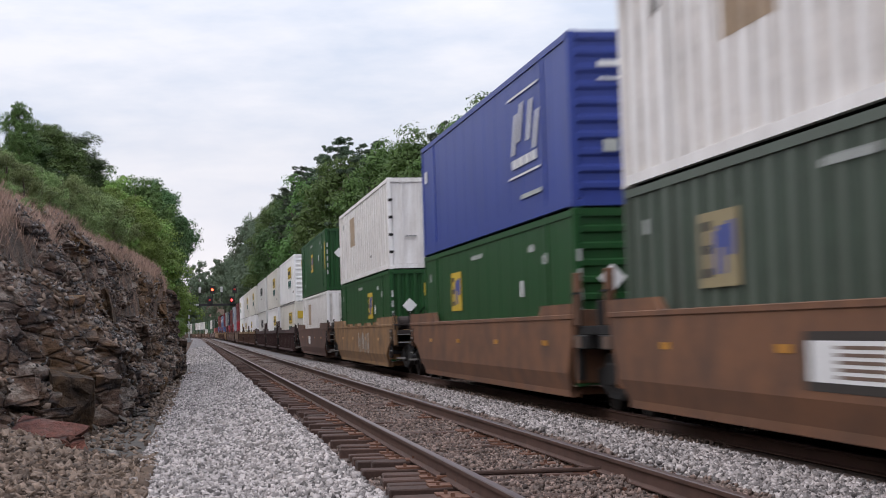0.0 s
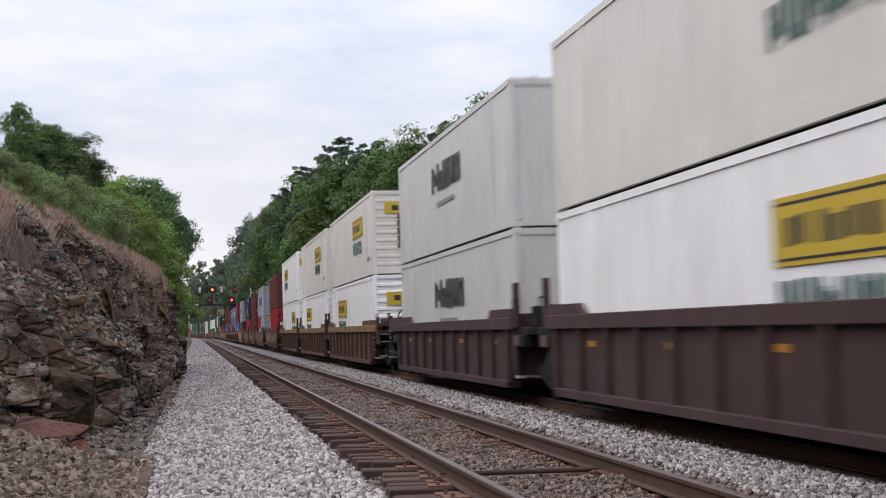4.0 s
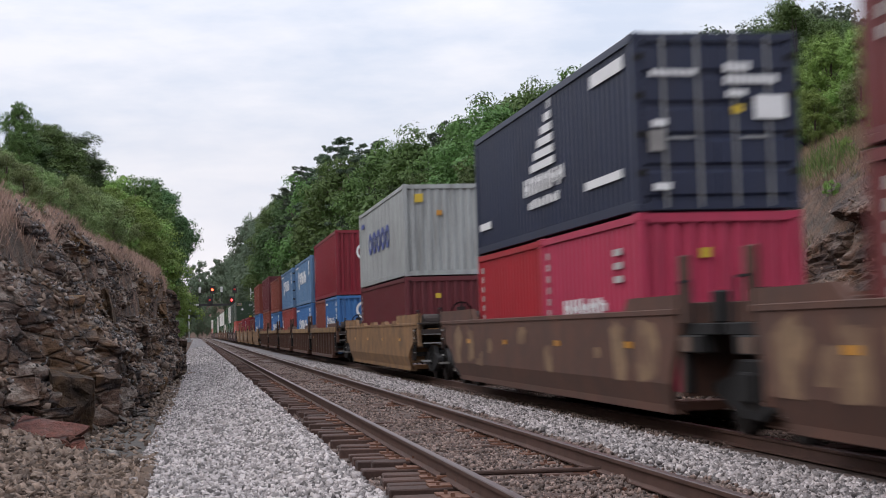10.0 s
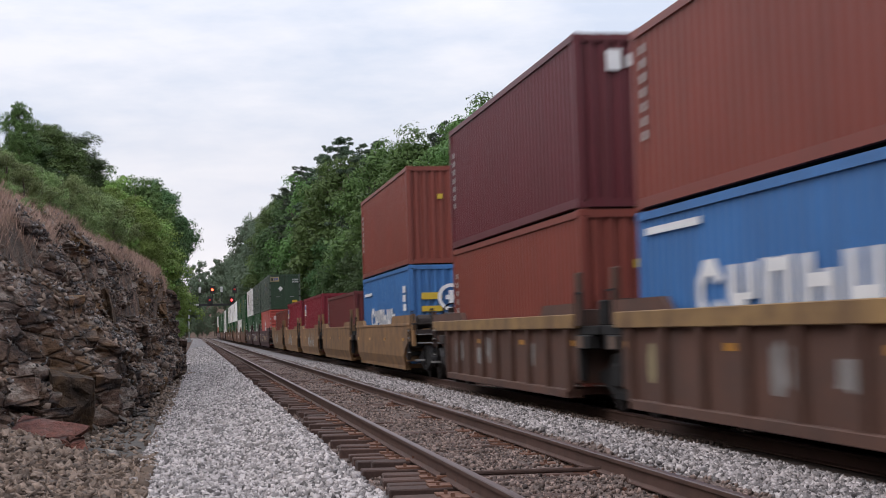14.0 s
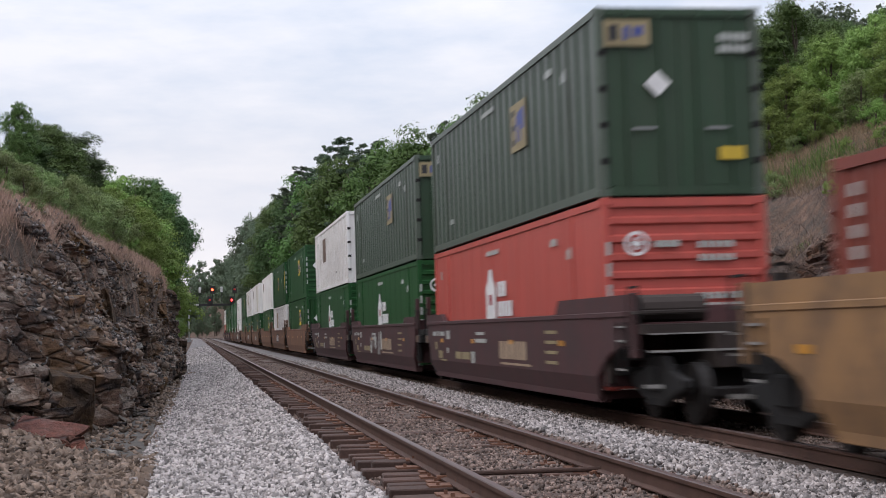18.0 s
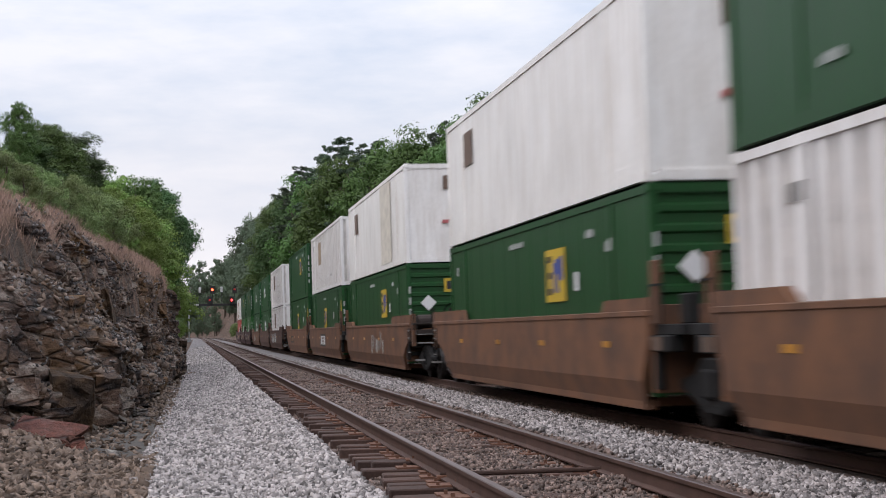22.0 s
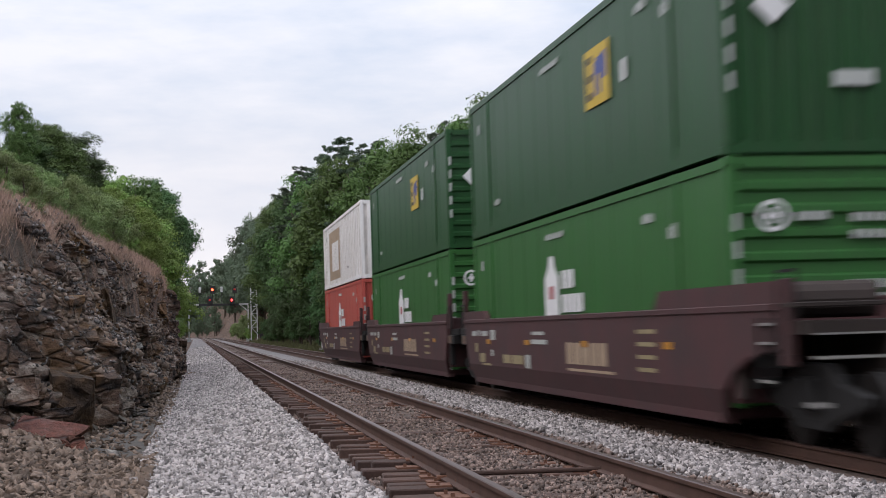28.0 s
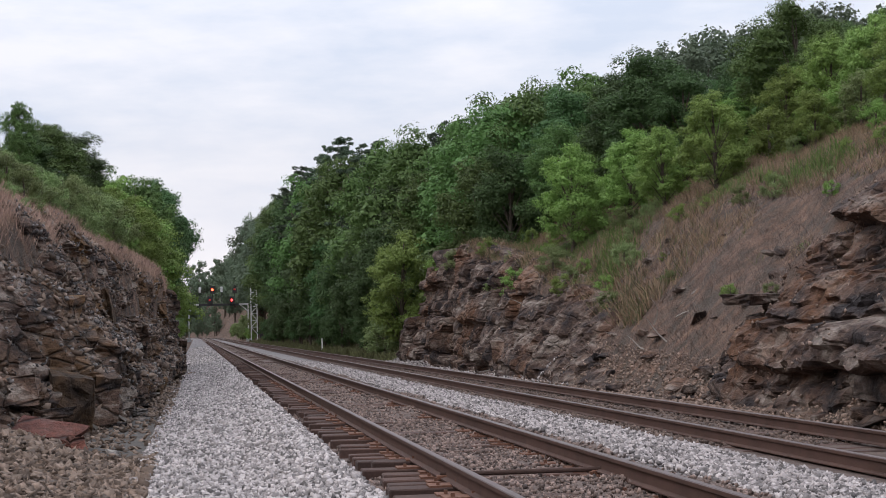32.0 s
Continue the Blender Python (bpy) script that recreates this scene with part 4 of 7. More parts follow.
            if "cai" in opt:
                end_mark(c, W, L, 0.18, 0.62, 1.55, 1.78, "white", lift=0.02), end_mark(c, W, L, 1.45, 2.1, 1.75, 1.83, "silver", lift=0.02), end_mark(c, W, L, 1.7, 2.0, 1.6, 1.68, "silver", lift=0.02)
            if "door_marks" in opt:
                end_mark(c, W, L, 0.6, 0.95, 1.75, 2.1, "red", lift=0.02), end_mark(c, W, L, 0.2, 0.5, 0.6, 0.95, "silver", lift=0.02), end_mark(c, W, L, 2.0, 2.25, 0.6, 0.9, "silver", lift=0.02), end_mark(c, W, L, 1.4, 2.2, 1.9, 2.0, "silver", lift=0.02)
            if "tex" in opt:
                for k in range(3):
                    end_mark(c, W, L, 0.55 + k * 0.34, 0.8 + k * 0.34, H - 0.62 + 0.06 * (k == 1), H - 0.36 + 0.08 * (k == 0), "white")
            end_mark(c, W, L, 0.9, 1.06, 1.9, 2.04, "yellow") if end == "corr" and "r" not in opt and "tex" not in opt else None
    return c, L, H

# ---- train: well cars ----


def wheel_mesh():
    bm = bmesh.new()
    m = Matrix.Rotation(radians(90), 4, "Y")
    cyl_into(bm, 0.42, 0.13, m, 24)
    cyl_into(bm, 0.45, 0.03, Matrix.Translation((0.065, 0, 0)) @ m, 24)
    cyl_into(bm, 0.30, 0.05, Matrix.Translation((-0.075, 0, 0)) @ m, 20, 0.24)
    cyl_into(bm, 0.11, 0.16, Matrix.Translation((-0.11, 0, 0)) @ m, 12)
    return bm_mesh("wheel", bm, WHEEL)


def truck(car, y, name="truck"):
    """Two wheelsets in cast side frames under the joint of two wells."""
    t = part(name, kept("bolster", lambda: box_mesh("bolster", IRON, (-1.15, 1.15, -0.22, 0.22, 0.42, 0.78), (-0.3, 0.3, -0.3, 0.3, 0.7, 1.0), bevel=0.03)), car, "sooty cast-steel truck", at=pose(0, y, 0))
    frame_outline = [(-1.25, 0.5), (-1.25, 0.62), (-0.65, 0.72), (-0.4, 0.92), (0.4, 0.92), (0.65, 0.72), (1.25, 0.62), (1.25, 0.5), (0.95, 0.42), (0.5, 0.3), (0.35, 0.22), (-0.35, 0.22), (-0.5, 0.3), (-0.95, 0.42)]
    for s in (-1, 1):
        part("side_frame", kept(("sideframe", s), lambda: prism("side_frame", IRON, frame_outline, 0, *sorted((s * 0.93, s * 1.07)), bevel=0.02)), t)
        part("spring_nest", kept("spring", lambda: box_mesh("spring_nest", WHEEL, (-0.07, 0.07, -0.21, 0.21, 0.3, 0.56), bevel=0.03)), t, at=pose(s * 1.0, 0, 0))
    for a in (-0.89, 0.89):
        for s in (-1, 1):
            part("wheel", kept("wheel", wheel_mesh), t, "worn steel wheel", at=pose(s * 0.76, a, 0.42, 0, 0, 180 if s > 0 else 0))
        part("axle", kept("axle", lambda: box_mesh("axle", WHEEL, (-0.7, 0.7, -0.08, 0.08, 0.34, 0.5), bevel=0.03)), t, at=pose(0, a, 0))
    return t


def sill_mesh(P, outline, s, a, b):
    """A side plate whose lower strip folds in towards the well's floor."""
    me = prism("side_sill", P, outline, 0, a, b)
    bm = bmesh.new()
    bm.from_mesh(me)
    bmesh.ops.bisect_plane(bm, geom=bm.verts[:] + bm.edges[:] + bm.faces[:], plane_co=(0, 0, 0.6), plane_no=(0, 0, 1))
    for v in bm.verts:
        v.co.x -= s * 0.3 * max(0.0, 0.6 - v.co.z)
    bm.to_mesh(me)
    bm.free()
    return me


def well_car(style, color, half, near_end, far_end, signs, label):
    """One well of a well car. half: half the pitch of the wells. near_end, far_end: True where the car ends in a coupler."""
    P = CAR_PAINT[color]
    car = tagged(empty("well_car"), label, "freight car", "wells of the train")
    body = half - 1.45          # half length of the well's straight sides
    top = 1.52
    key = (style, color, half, near_end, far_end)
    past = {-1: 1.5 if near_end else 0.16, 1: 1.5 if far_end else 0.16}    # how far the sides run on past the well

    def below(e, low):
        """The side's lower edge at one end, cut away over the truck."""
        if past[e] > 1:
            return [(e * (body + 1.5), 1.08), (e * (body + 0.75), 0.98), (e * (body + 0.25), 0.82), (e * (body - 0.1), 0.6), (e * (body - 0.4), low)]
        return [(e * (body + 0.14), 1.15), (e * (body - 0.05), 0.85), (e * (body - 0.25), 0.5), (e * (body - 0.45), low)]
    for s in (-1, 1):
        xs = lambda a, b: tuple(sorted((s * a, s * b)))
        if style == "smooth":
            o = [(-body - past[-1], top), (body + past[1], top)] + below(1, 0.24) + below(-1, 0.24)[::-1]
            side = part("side_sill", kept(("sill", key, s), lambda: sill_mesh(P, o, s, *xs(1.40, 1.47))), car)
            for gy0 in (-5.4, -2.7, 0.4, 3.4) if color == "ochre" and half > 9 else ():
                part("guide_block", kept(("guide", s, color), lambda: prism("guide_block", P, [(-0.55, top + 0.02), (-0.45, top + 0.12), (0.45, top + 0.12), (0.55, top + 0.02)], 0, *xs(1.37, 1.5))), car, at=pose(0, gy0, 0))
            part("top_chord", kept(("chord", key, s), lambda: box_mesh("top_chord", P, xs(1.34, 1.49) + (-body - past[-1] - 0.04, body + past[1] + 0.04, top - 0.05, top + 0.03), bevel=0.01)), car)
        else:
            C = CAR_PAINT["chord"] if color == "brown" else P
            o = [(-body - past[-1], top - 0.2), (body + past[1], top - 0.2)] + below(1, 0.3) + below(-1, 0.3)[::-1]
            side = part("side_sill", kept(("sill", key, s), lambda: prism("side_sill", P, o, 0, *xs(1.34, 1.38))), car)
            part("top_chord", kept(("chord", key, s), lambda: box_mesh("top_chord", C, xs(1.30, 1.49) + (-body - past[-1] - 0.04, body + past[1] + 0.04, top - 0.2, top + 0.03), bevel=0.012)), car, "yellowed top chord" if color == "brown" else "")
            n = 11 if half > 9 else 9
            for i in range(n):
                yy = -body + 0.4 + i * (2 * body - 0.8) / (n - 1)
                part("side_rib", kept(("rib", color, s), lambda: box_mesh("side_rib", P, xs(1.38, 1.475) + (-0.07, 0.07, 0.3, top - 0.2))), car, at=pose(0, yy, 0))
        part("bottom_chord", kept(("bchord", key, s), lambda: box_mesh("bottom_chord", P, xs(1.2, 1.385 if style == "smooth" else 1.485) + (-body + 0.42, body - 0.42, 0.2, 0.34), bevel=0.012)), car)
        for e, ends in ((-1, near_end), (1, far_end)):
            ys = lambda a, b: tuple(sorted((e * a, e * b)))
            hgt = 0.2 if style == "ribbed" or not ends else 0.26
            reach = 2.7 if ends else 2.2
            o = [(e * (body - reach), top + 0.03), (e * (body - reach + 0.25), top + hgt), (e * (body + past[e] + 0.06), top + hgt), (e * (body + past[e] + 0.06), top + 0.03)]
            part("end_gusset", kept(("gusset", key, s, e, ends), lambda: prism("end_gusset", P, o, 0, *xs(1.36, 1.47))), car)
    for e, ends in ((-1, near_end), (1, far_end)):
        ys = lambda a, b: tuple(sorted((e * a, e * b)))
        part("bulkhead", kept(("bulk", key, e), lambda: box_mesh("bulkhead", P, (-1.40, 1.40) + ys(body + 0.02, body + 0.16) + (0.45, top + 0.1), bevel=0.01)), car)
        part("end_deck", kept(("deck", key, e, ends), lambda: box_mesh("end_deck", GRIMY if ends else IRON, (-1.38, 1.38) + ys(body + 0.16, body + (1.25 if not ends else 2.1)) + (1.22, 1.36), (-0.45, 0.45) + ys(body + 0.16, body + (1.4 if not ends else 2.3)) + (0.75, 1.22), bevel=0.01)), car)
        post = part("end_post", kept(("endpost", e, half, color, ends), lambda: box_mesh("end_post", P, (-1.46, -1.36) + ys(body + past[e] + 0.1, body + past[e] + 0.3) + (0.9 if ends else 1.36, 1.8 if ends else 2.2), bevel=0.012)), car, "upright end post")
        part("grab_rail", kept(("grab", e, half, ends), lambda: box_mesh("grab_rail", IRON, (-1.47, -1.44) + ys(body + past[e] + 0.1, body + past[e] + 0.55) + (1.86, 1.89), (-1.47, -1.44) + ys(body + past[e] + 0.1, body + past[e] + 0.13) + (1.36, 1.88), (-1.47, -1.44) + ys(body + past[e] + 0.52, body + past[e] + 0.55) + (1.36, 1.88))), car)
        part("hose_bracket", kept(("hose", e, half, color, ends), lambda: box_mesh("hose_bracket", GRIMY if ends else IRON, (-1.44, -1.2) + ys(body + 0.16, body + 0.9) + (1.0, 1.22), (-1.42, -1.3) + ys(body + 0.2, body + 0.3) + (0.5, 1.0), (-1.2, -1.05) + ys(body + 0.7, body + 1.0) + (1.36, 1.75), bevel=0.02)), car)
        if not ends:
            part("data_plate", kept(("dplate", e, half), lambda: box_mesh("data_plate", INK["brown"], (-1.47, -1.44) + ys(body + 0.32, body + 0.6) + (1.02, 1.2))), car, "small dull data plate")
        if ends:
            part("cut_lever", kept(("lever", e, half), lambda: box_mesh("cut_lever", INK["grey"], (-1.4, 0.2) + ys(body + 2.3, body + 2.33) + (0.98, 1.01), (-1.4, -0.3) + ys(body + 2.34, body + 2.36) + (1.22, 1.24), (-1.45, -1.2) + ys(body + 2.2, body + 2.24) + (0.5, 0.55))), car, "pale uncoupling lever")
        if ends:
            part("coupler", kept(("coupler", e, half), lambda: box_mesh("coupler", IRON, (-0.12, 0.12) + ys(body + 2.3, body + 3.25) + (0.72, 0.95), (-0.22, 0.22) + ys(body + 3.0, body + 3.3) + (0.66, 1.02), bevel=0.03)), car)
            for zz in (0.72, 1.12, 1.32):
                part("ladder_rung", kept(("rung", e, half, zz), lambda: box_mesh("ladder_rung", INK["grey"], (-1.5, -1.475) + ys(body + 1.12, body + 1.48) + (zz, zz + 0.03))), car)
            for yr in (1.08, 1.48):
                part("ladder_rail", kept(("lrail", e, half, yr), lambda: box_mesh("ladder_rail", IRON, (-1.5, -1.475) + ys(body + yr, body + yr + 0.04) + (0.7, 1.4))), car)

            def wheel_make():
                bm = bmesh.new()
                bmesh.ops.create_circle(bm, segments=16, radius=0.28)
                bmesh.ops.create_circle(bm, segments=16, radius=0.24)
                vs = bm.verts[:]
                for i in range(16):
                    bm.faces.new((vs[i], vs[(i + 1) % 16], vs[16 + (i + 1) % 16], vs[16 + i]))
                bmesh.ops.solidify(bm, geom=bm.faces[:], thickness=0.04)
                box_into(bm, -0.25, 0.25, -0.02, 0.02, -0.02, 0.02), box_into(bm, -0.02, 0.02, -0.25, 0.25, -0.02, 0.02)
                return bm_mesh("brake_wheel", bm, IRON)
            def tank_make():
                bm = bmesh.new()
                cyl_into(bm, 0.2, 0.95, pose(-0.75, e * (body + 1.3), 1.58, 0, 90, 0), 14)
                return bm_mesh("air_tank", bm, GRIMY)
            part("air_tank", kept(("tank", e, half, color), tank_make), car, "dark air reservoir")
            part("step_board", kept(("stepb", e, half, color), lambda: box_mesh("step_board", GRIMY, (-1.46, -0.5) + ys(body + 1.6, body + 2.15) + (1.5, 1.55), bevel=0.008)), car)
            part("brake_rigging", kept(("rig", e, half), lambda: box_mesh("brake_rigging", IRON, (-1.3, 1.3) + ys(body + 0.3, body + 0.42) + (0.62, 0.74), (-1.25, -1.05) + ys(body + 0.3, body + 1.2) + (0.86, 1.0), (-1.35, -1.15) + ys(body + 0.35, body + 0.8) + (0.98, 1.2), bevel=0.01)), car)
            if e > 0:
                part("brake_wheel", kept("brake_wheel", wheel_make), car, "hand brake wheel", at=pose(-0.9, body + 1.9, 1.75, 90, 0, 0))
                part("brake_stand", kept(("bstand", half, color), lambda: box_mesh("brake_stand", GRIMY, (-1.0, -0.8, body + 1.92, body + 2.05, 1.36, 1.9))), car)
    cross = kept(("cross", color), lambda: box_mesh("floor_beam", P, (-1.36, 1.36, -0.18, 0.18, 0.24, 0.36)))
    for yy in (-body + 0.7, 0.0, body - 0.7):
        part("floor_beam", cross, car, at=pose(0, yy, 0))
    truck(car, half if not far_end else body + 1.45)
    if near_end:
        truck(car, -body - 1.45)
    X0 = -1.47 if style == "smooth" else -1.38
    for name, y0, y1, z0, z1, ink in signs:
        out = X0 - 0.004 - (0.004 if ink in ("black", "orange") or name == "sign_bar" else 0) - (0.002 if ink == "white" else 0)
        if name in ("repaint", "scrawl"):
            # an uneven daub of paint
            rr = random.Random(int(abs(y0) * 1000 + z1 * 100))
            cy, cz, ry, rz = (y0 + y1) / 2, (z0 + z1) / 2, abs(y1 - y0) / 2, (z1 - z0) / 2
            sq = lambda q: math.copysign(abs(q) ** 0.45, q)
            o = [(cy + ry * sq(math.cos((k + 0.5) * math.tau / 16)) * rr.uniform(0.6, 1.1), min(1.46, max(0.58, cz + rz * sq(math.sin((k + 0.5) * math.tau / 16)) * rr.uniform(0.7, 1.1)))) for k in range(16)]
            part(name, kept((name, y0, z0, X0, ink), lambda: prism(name, INK[ink], o, 0, out, X0 + 0.004)), car)
            continue
        part(name, kept(("csign", name, round(y0, 2), round(y1, 2), z0, z1, ink, X0), lambda: box_mesh(name, INK[ink], (out, X0 + 0.004, min(y0, y1), max(y0, y1), z0, z1))), car)
    return car


def car_signs(rng, color, sort):
    """Reflector patches, data panels, name bars and scrawl on a well's side."""
    out = []
    for k in range(4):
        y = -6.4 + k * 4.1 + rng.uniform(-0.3, 0.3)
        out.append(("reflector", y, y + 0.34, 1.04, 1.13, "orange"))
    if "plate" in sort:      # framed white panel with dark bars
        y = -3.9 if "near" in sort else -1.15
        out.append(("sign_frame", y - 0.12, y + 2.52, 0.68, 1.26, "soot"))
        out.append(("sign_panel", y, y + 2.4, 0.77, 1.17, "tan" if "near" in sort and "greyed" in sort else "white"))
        for k in range(5):
            out.append(("sign_bar", y + 0.6, y + 1.75, 0.81 + k * 0.07, 0.845 + k * 0.07, "brown"))
    if "name" in sort:       # name bars at the far end
        for y, w, z0, z1, ink in ((7.1, 0.5, 1.2, 1.3, "silver"), (6.7, 0.2, 1.2, 1.32, "silver"), (5.9, 0.6, 1.2, 1.3, "silver"), (5.1, 0.45, 1.12, 1.32, "silver"), (7.0, 0.25, 0.86, 1.05, "dull"), (6.2, 0.55, 0.66, 0.84, "dull"), (5.6, 0.9, 0.6, 0.64, "dull"), (5.3, 0.22, 0.8, 0.92, "silver"), (3.6, 0.7, 0.68, 0.84, "dull"), (2.5, 0.95, 0.68, 0.84, "dull"), (1.95, 0.32, 0.62, 0.86, "silver"), (0.8, 0.9, 1.22, 1.28, "silver"), (0.6, 1.2, 1.06, 1.14, "silver")):
            out.append(("name_bar", y, y + w, z0, z1, ink))
        for k in range(5):
            out.append(("name_bar", -1.2 - k * 0.5, -0.82 - k * 0.5, 0.76, 1.1, "tan"))
        out.append(("name_bar", -3.6, -0.9, 0.65, 0.69, "tan"))
        for k in range(4):
            out.append(("data_bar", -5.6, -4.8, 1.24 - k * 0.17, 1.295 - k * 0.17, "dull"))
    if "block" in sort:
        for k in range(3):
            out.append(("name_bar", 1.5 - k * 0.45, 1.8 - k * 0.45, 0.75, 1.15, "white"))
    if "patch" in sort:      # repainted areas
        for y in (7.0, 5.6, -6.2, -7.6):      # worn-through panels towards the ends
            out.append(("repaint", y, y + rng.uniform(0.7, 1.2), rng.uniform(0.45, 0.7), 1.42, "worn"))
        for k in range(8):
            y, z = rng.uniform(-7, 6.4), rng.uniform(0.4, 1.1)
            out.append(("repaint", y, y + rng.uniform(0.3, 0.9), z, z + rng.uniform(0.15, 0.5), "worn"))
    if "daub" in sort:       # pale daubs between the ribs
        for k in range(6):
            y = rng.uniform(-5.6, 5.4)
            out.append(("repaint", y, y + rng.uniform(0.25, 0.6), rng.uniform(0.5, 0.7), rng.uniform(0.95, 1.2), rng.choice(("dull", "grey", "grey"))))
    if "greyed" in sort:     # a repainted grey field
        out.append(("repaint", 1.2, 4.4, 0.62, 1.44, "worn"))
    if "stencil" in sort:    # a dull framed row of letters
        out.append(("sign_frame", 2.5, 5.3, 0.74, 1.14, "soot"))
        for k in range(9):
            out.append(("sign_bar", 2.65 + k * 0.28, 2.82 + k * 0.28, 0.82, 1.06, "worn"))
    if "blotch" in sort:     # one big pale scrawl
        for k in range(8):
            yy = -1.6 + k * 0.85
            out.append(("scrawl", yy, yy + rng.uniform(0.5, 0.8), rng.uniform(0.58, 0.7), rng.uniform(1.1, 1.42), "silver" if k % 3 else "grey"))
    if "scrawl" in sort:
        y = rng.uniform(-4, 1)
        for k in range(7):
            yy = y + k * 0.5
            out.append(("scrawl", yy, yy + rng.uniform(0.12, 0.4), rng.uniform(0.4, 0.75), rng.uniform(0.95, 1.4), "grey" if k % 3 else "silver"))
    return out


WELL_LABEL = {"tan": "brown steel well car with smooth sides", "ochre": "ochre steel well car with smooth sides", "brown": "weathered brown well car", "plum": "dark plum-red well car with smooth sides", "dark": "dark brown ribbed well car"}
# centre (metres along the line at the start), style, paint, half pitch, near end, far end, signs, top, bottom
TRAIN = [
    (12.75, "smooth", "tan", 9.7, 0, 0, "plate", "white", "sage:f"),
    (31.85, "smooth", "tan", 9.7, 0, 1, "", "royal", "green:h:n"),
    (55.45, "smooth", "ochre", 9.7, 1, 1, "scrawl", "white:d", "green"),
    (78.65, "smooth", "brown", 9.7, 1, 1, "block", "green:y", "white"),
    (101.55, "ribbed", "dark", 9.7, 1, 0, "daub", "clean", "cream:p:m"),
    (121.3, "ribbed", "dark", 9.7, 0, 0, "", "cream", "clean:m"),
    (141.0, "ribbed", "dark", 9.7, 0, 1, "", "pearl:p", "pearl:p"),
    (164.3, "ribbed", "brown", 9.7, 1, 0, "", "cream", "clean:f:m"),
    (183.1, "ribbed", "brown", 9.7, 0, 0, "", "cream", "clean:f:m"),
    (203.05, "ribbed", "brown", 9.7, 0, 1, "", "clean:f:p", "clean:m"),
    (226.0, "smooth", "brown", 9.7, 1, 1, "near plate greyed patch", "maroon", "red:d:sq:cai:hc"),
    (249.6, "smooth", "brown", 9.7, 1, 0, "patch", "grey", "red20:k+grey20"),
    (268.7, "smooth", "brown", 9.7, 0, 0, "patch block", "maroon:d:door_marks", "maroon:r"),
    (288.2, "smooth", "brown", 9.7, 0, 1, "patch", "navy:d", "red20+rose20:k"),
    (312.1, "smooth", "ochre", 9.7, 1, 1, "", "silver", "port"),
    (334.0, "ribbed", "brown", 7.75, 1, 0, "daub", "wine:r:top:hc", "brick20+sky20:r"),
    (349.0, "ribbed", "brown", 7.75, 0, 0, "daub", "steel:s", "sky"),
    (364.5, "ribbed", "brown", 7.75, 0, 0, "daub", "steel:d:r", "salmon:sq"),
    (380.6, "ribbed", "brown", 7.75, 0, 0, "daub", "brick", "sky"),
    (396.0, "ribbed", "brown", 7.75, 0, 1, "daub", "port:tex:hc", "brick:hc"),
    (415.8, "smooth", "ochre", 7.75, 1, 0, "", "brick:hc", "sky:r:s:hc"),
    (431.3, "smooth", "ochre", 7.75, 0, 0, "", "", "maroon"),
    (446.8, "smooth", "ochre", 7.75, 0, 0, "scrawl", "", "wine:logo:hc"),
    (462.5, "smooth", "ochre", 7.75, 0, 0, "scrawl", "", "wine:logo:hc"),
    (478.0, "smooth", "ochre", 7.75, 0, 1, "scrawl", "", "brick"),
    (500.3, "smooth", "plum", 9.7, 1, 0, "name", "sage", "coral:h"),
    (519.5, "smooth", "plum", 9.7, 0, 0, "name scrawl", "sage", "hub:h"),
    (538.7, "smooth", "plum", 9.7, 0, 1, "name", "white:b:d", "hub:h"),
    (562.0, "smooth", "tan", 9.7, 1, 0, "", "green:h", "green"),
    (581.6, "smooth", "tan", 9.7, 0, 0, "plate", "green:y", "white"),
    (601.0, "smooth", "tan", 9.7, 0, 1, "", "slab", "green:h"),
    (624.8, "smooth", "tan", 9.7, 1, 0, "scrawl", "slab:t", "green:h"),
    (644.5, "smooth", "tan", 9.7, 0, 0, "plate", "white", "green:y"),
    (663.75, "smooth", "tan", 9.7, 0, 1, "stencil", "green", "green:y"),
    (688.0, "smooth", "brown", 9.7, 1, 0, "blotch", "white:b", "white:b"),
    (707.2, "smooth", "brown", 9.7, 0, 0, "", "hub:h", "hub:h"),
    (726.4, "smooth", "tan", 9.7, 0, 1, "scrawl", "hub", "hub"),
    (750.15, "smooth", "plum", 9.7, 1, 0, "name", "green", "lime:h"),
    (769.5, "smooth", "plum", 9.7, 0, 0, "name", "green:h", "lime:h"),
    (788.95, "smooth", "plum", 9.7, 0, 1, "name", "white:frame", "coral"),
]
WELL_FLOOR = 0.38
ROLLING = []   # (thing, metres along the line at the start, height)


def load(spec, s, z):
    """Puts one box, or two short ones end to end, on the train. Returns the height on top."""
    specs = spec.split("+")
    high = 0
    for i, sp in enumerate(specs):
        c, L, H = dressed(sp)
        off = 0 if len(specs) == 1 else (3.05 if i == 0 else -3.05)
        ROLLING.append((c, s + off, z))
        high = max(high, H)
    return z + high


def build_train():
    rng = random.Random(4)
    for s, style, color, half, ne, fe, sort, above, below in TRAIN:
        ROLLING.append((well_car(style, color, half, ne, fe, car_signs(rng, color, sort), WELL_LABEL[color]), s, 0.0))
        z = load(below, s, WELL_FLOOR)
        if above:
            load(above, s, z + 0.012)


build_train()


def travelled(t):
    """Metres the train has gone by t seconds: about 26 metres a second, easing off a little."""
    a = t / 32.0
    return 25.364 * t + 22.558 * a + 18.832 * a * a - 28.117 * a ** 3


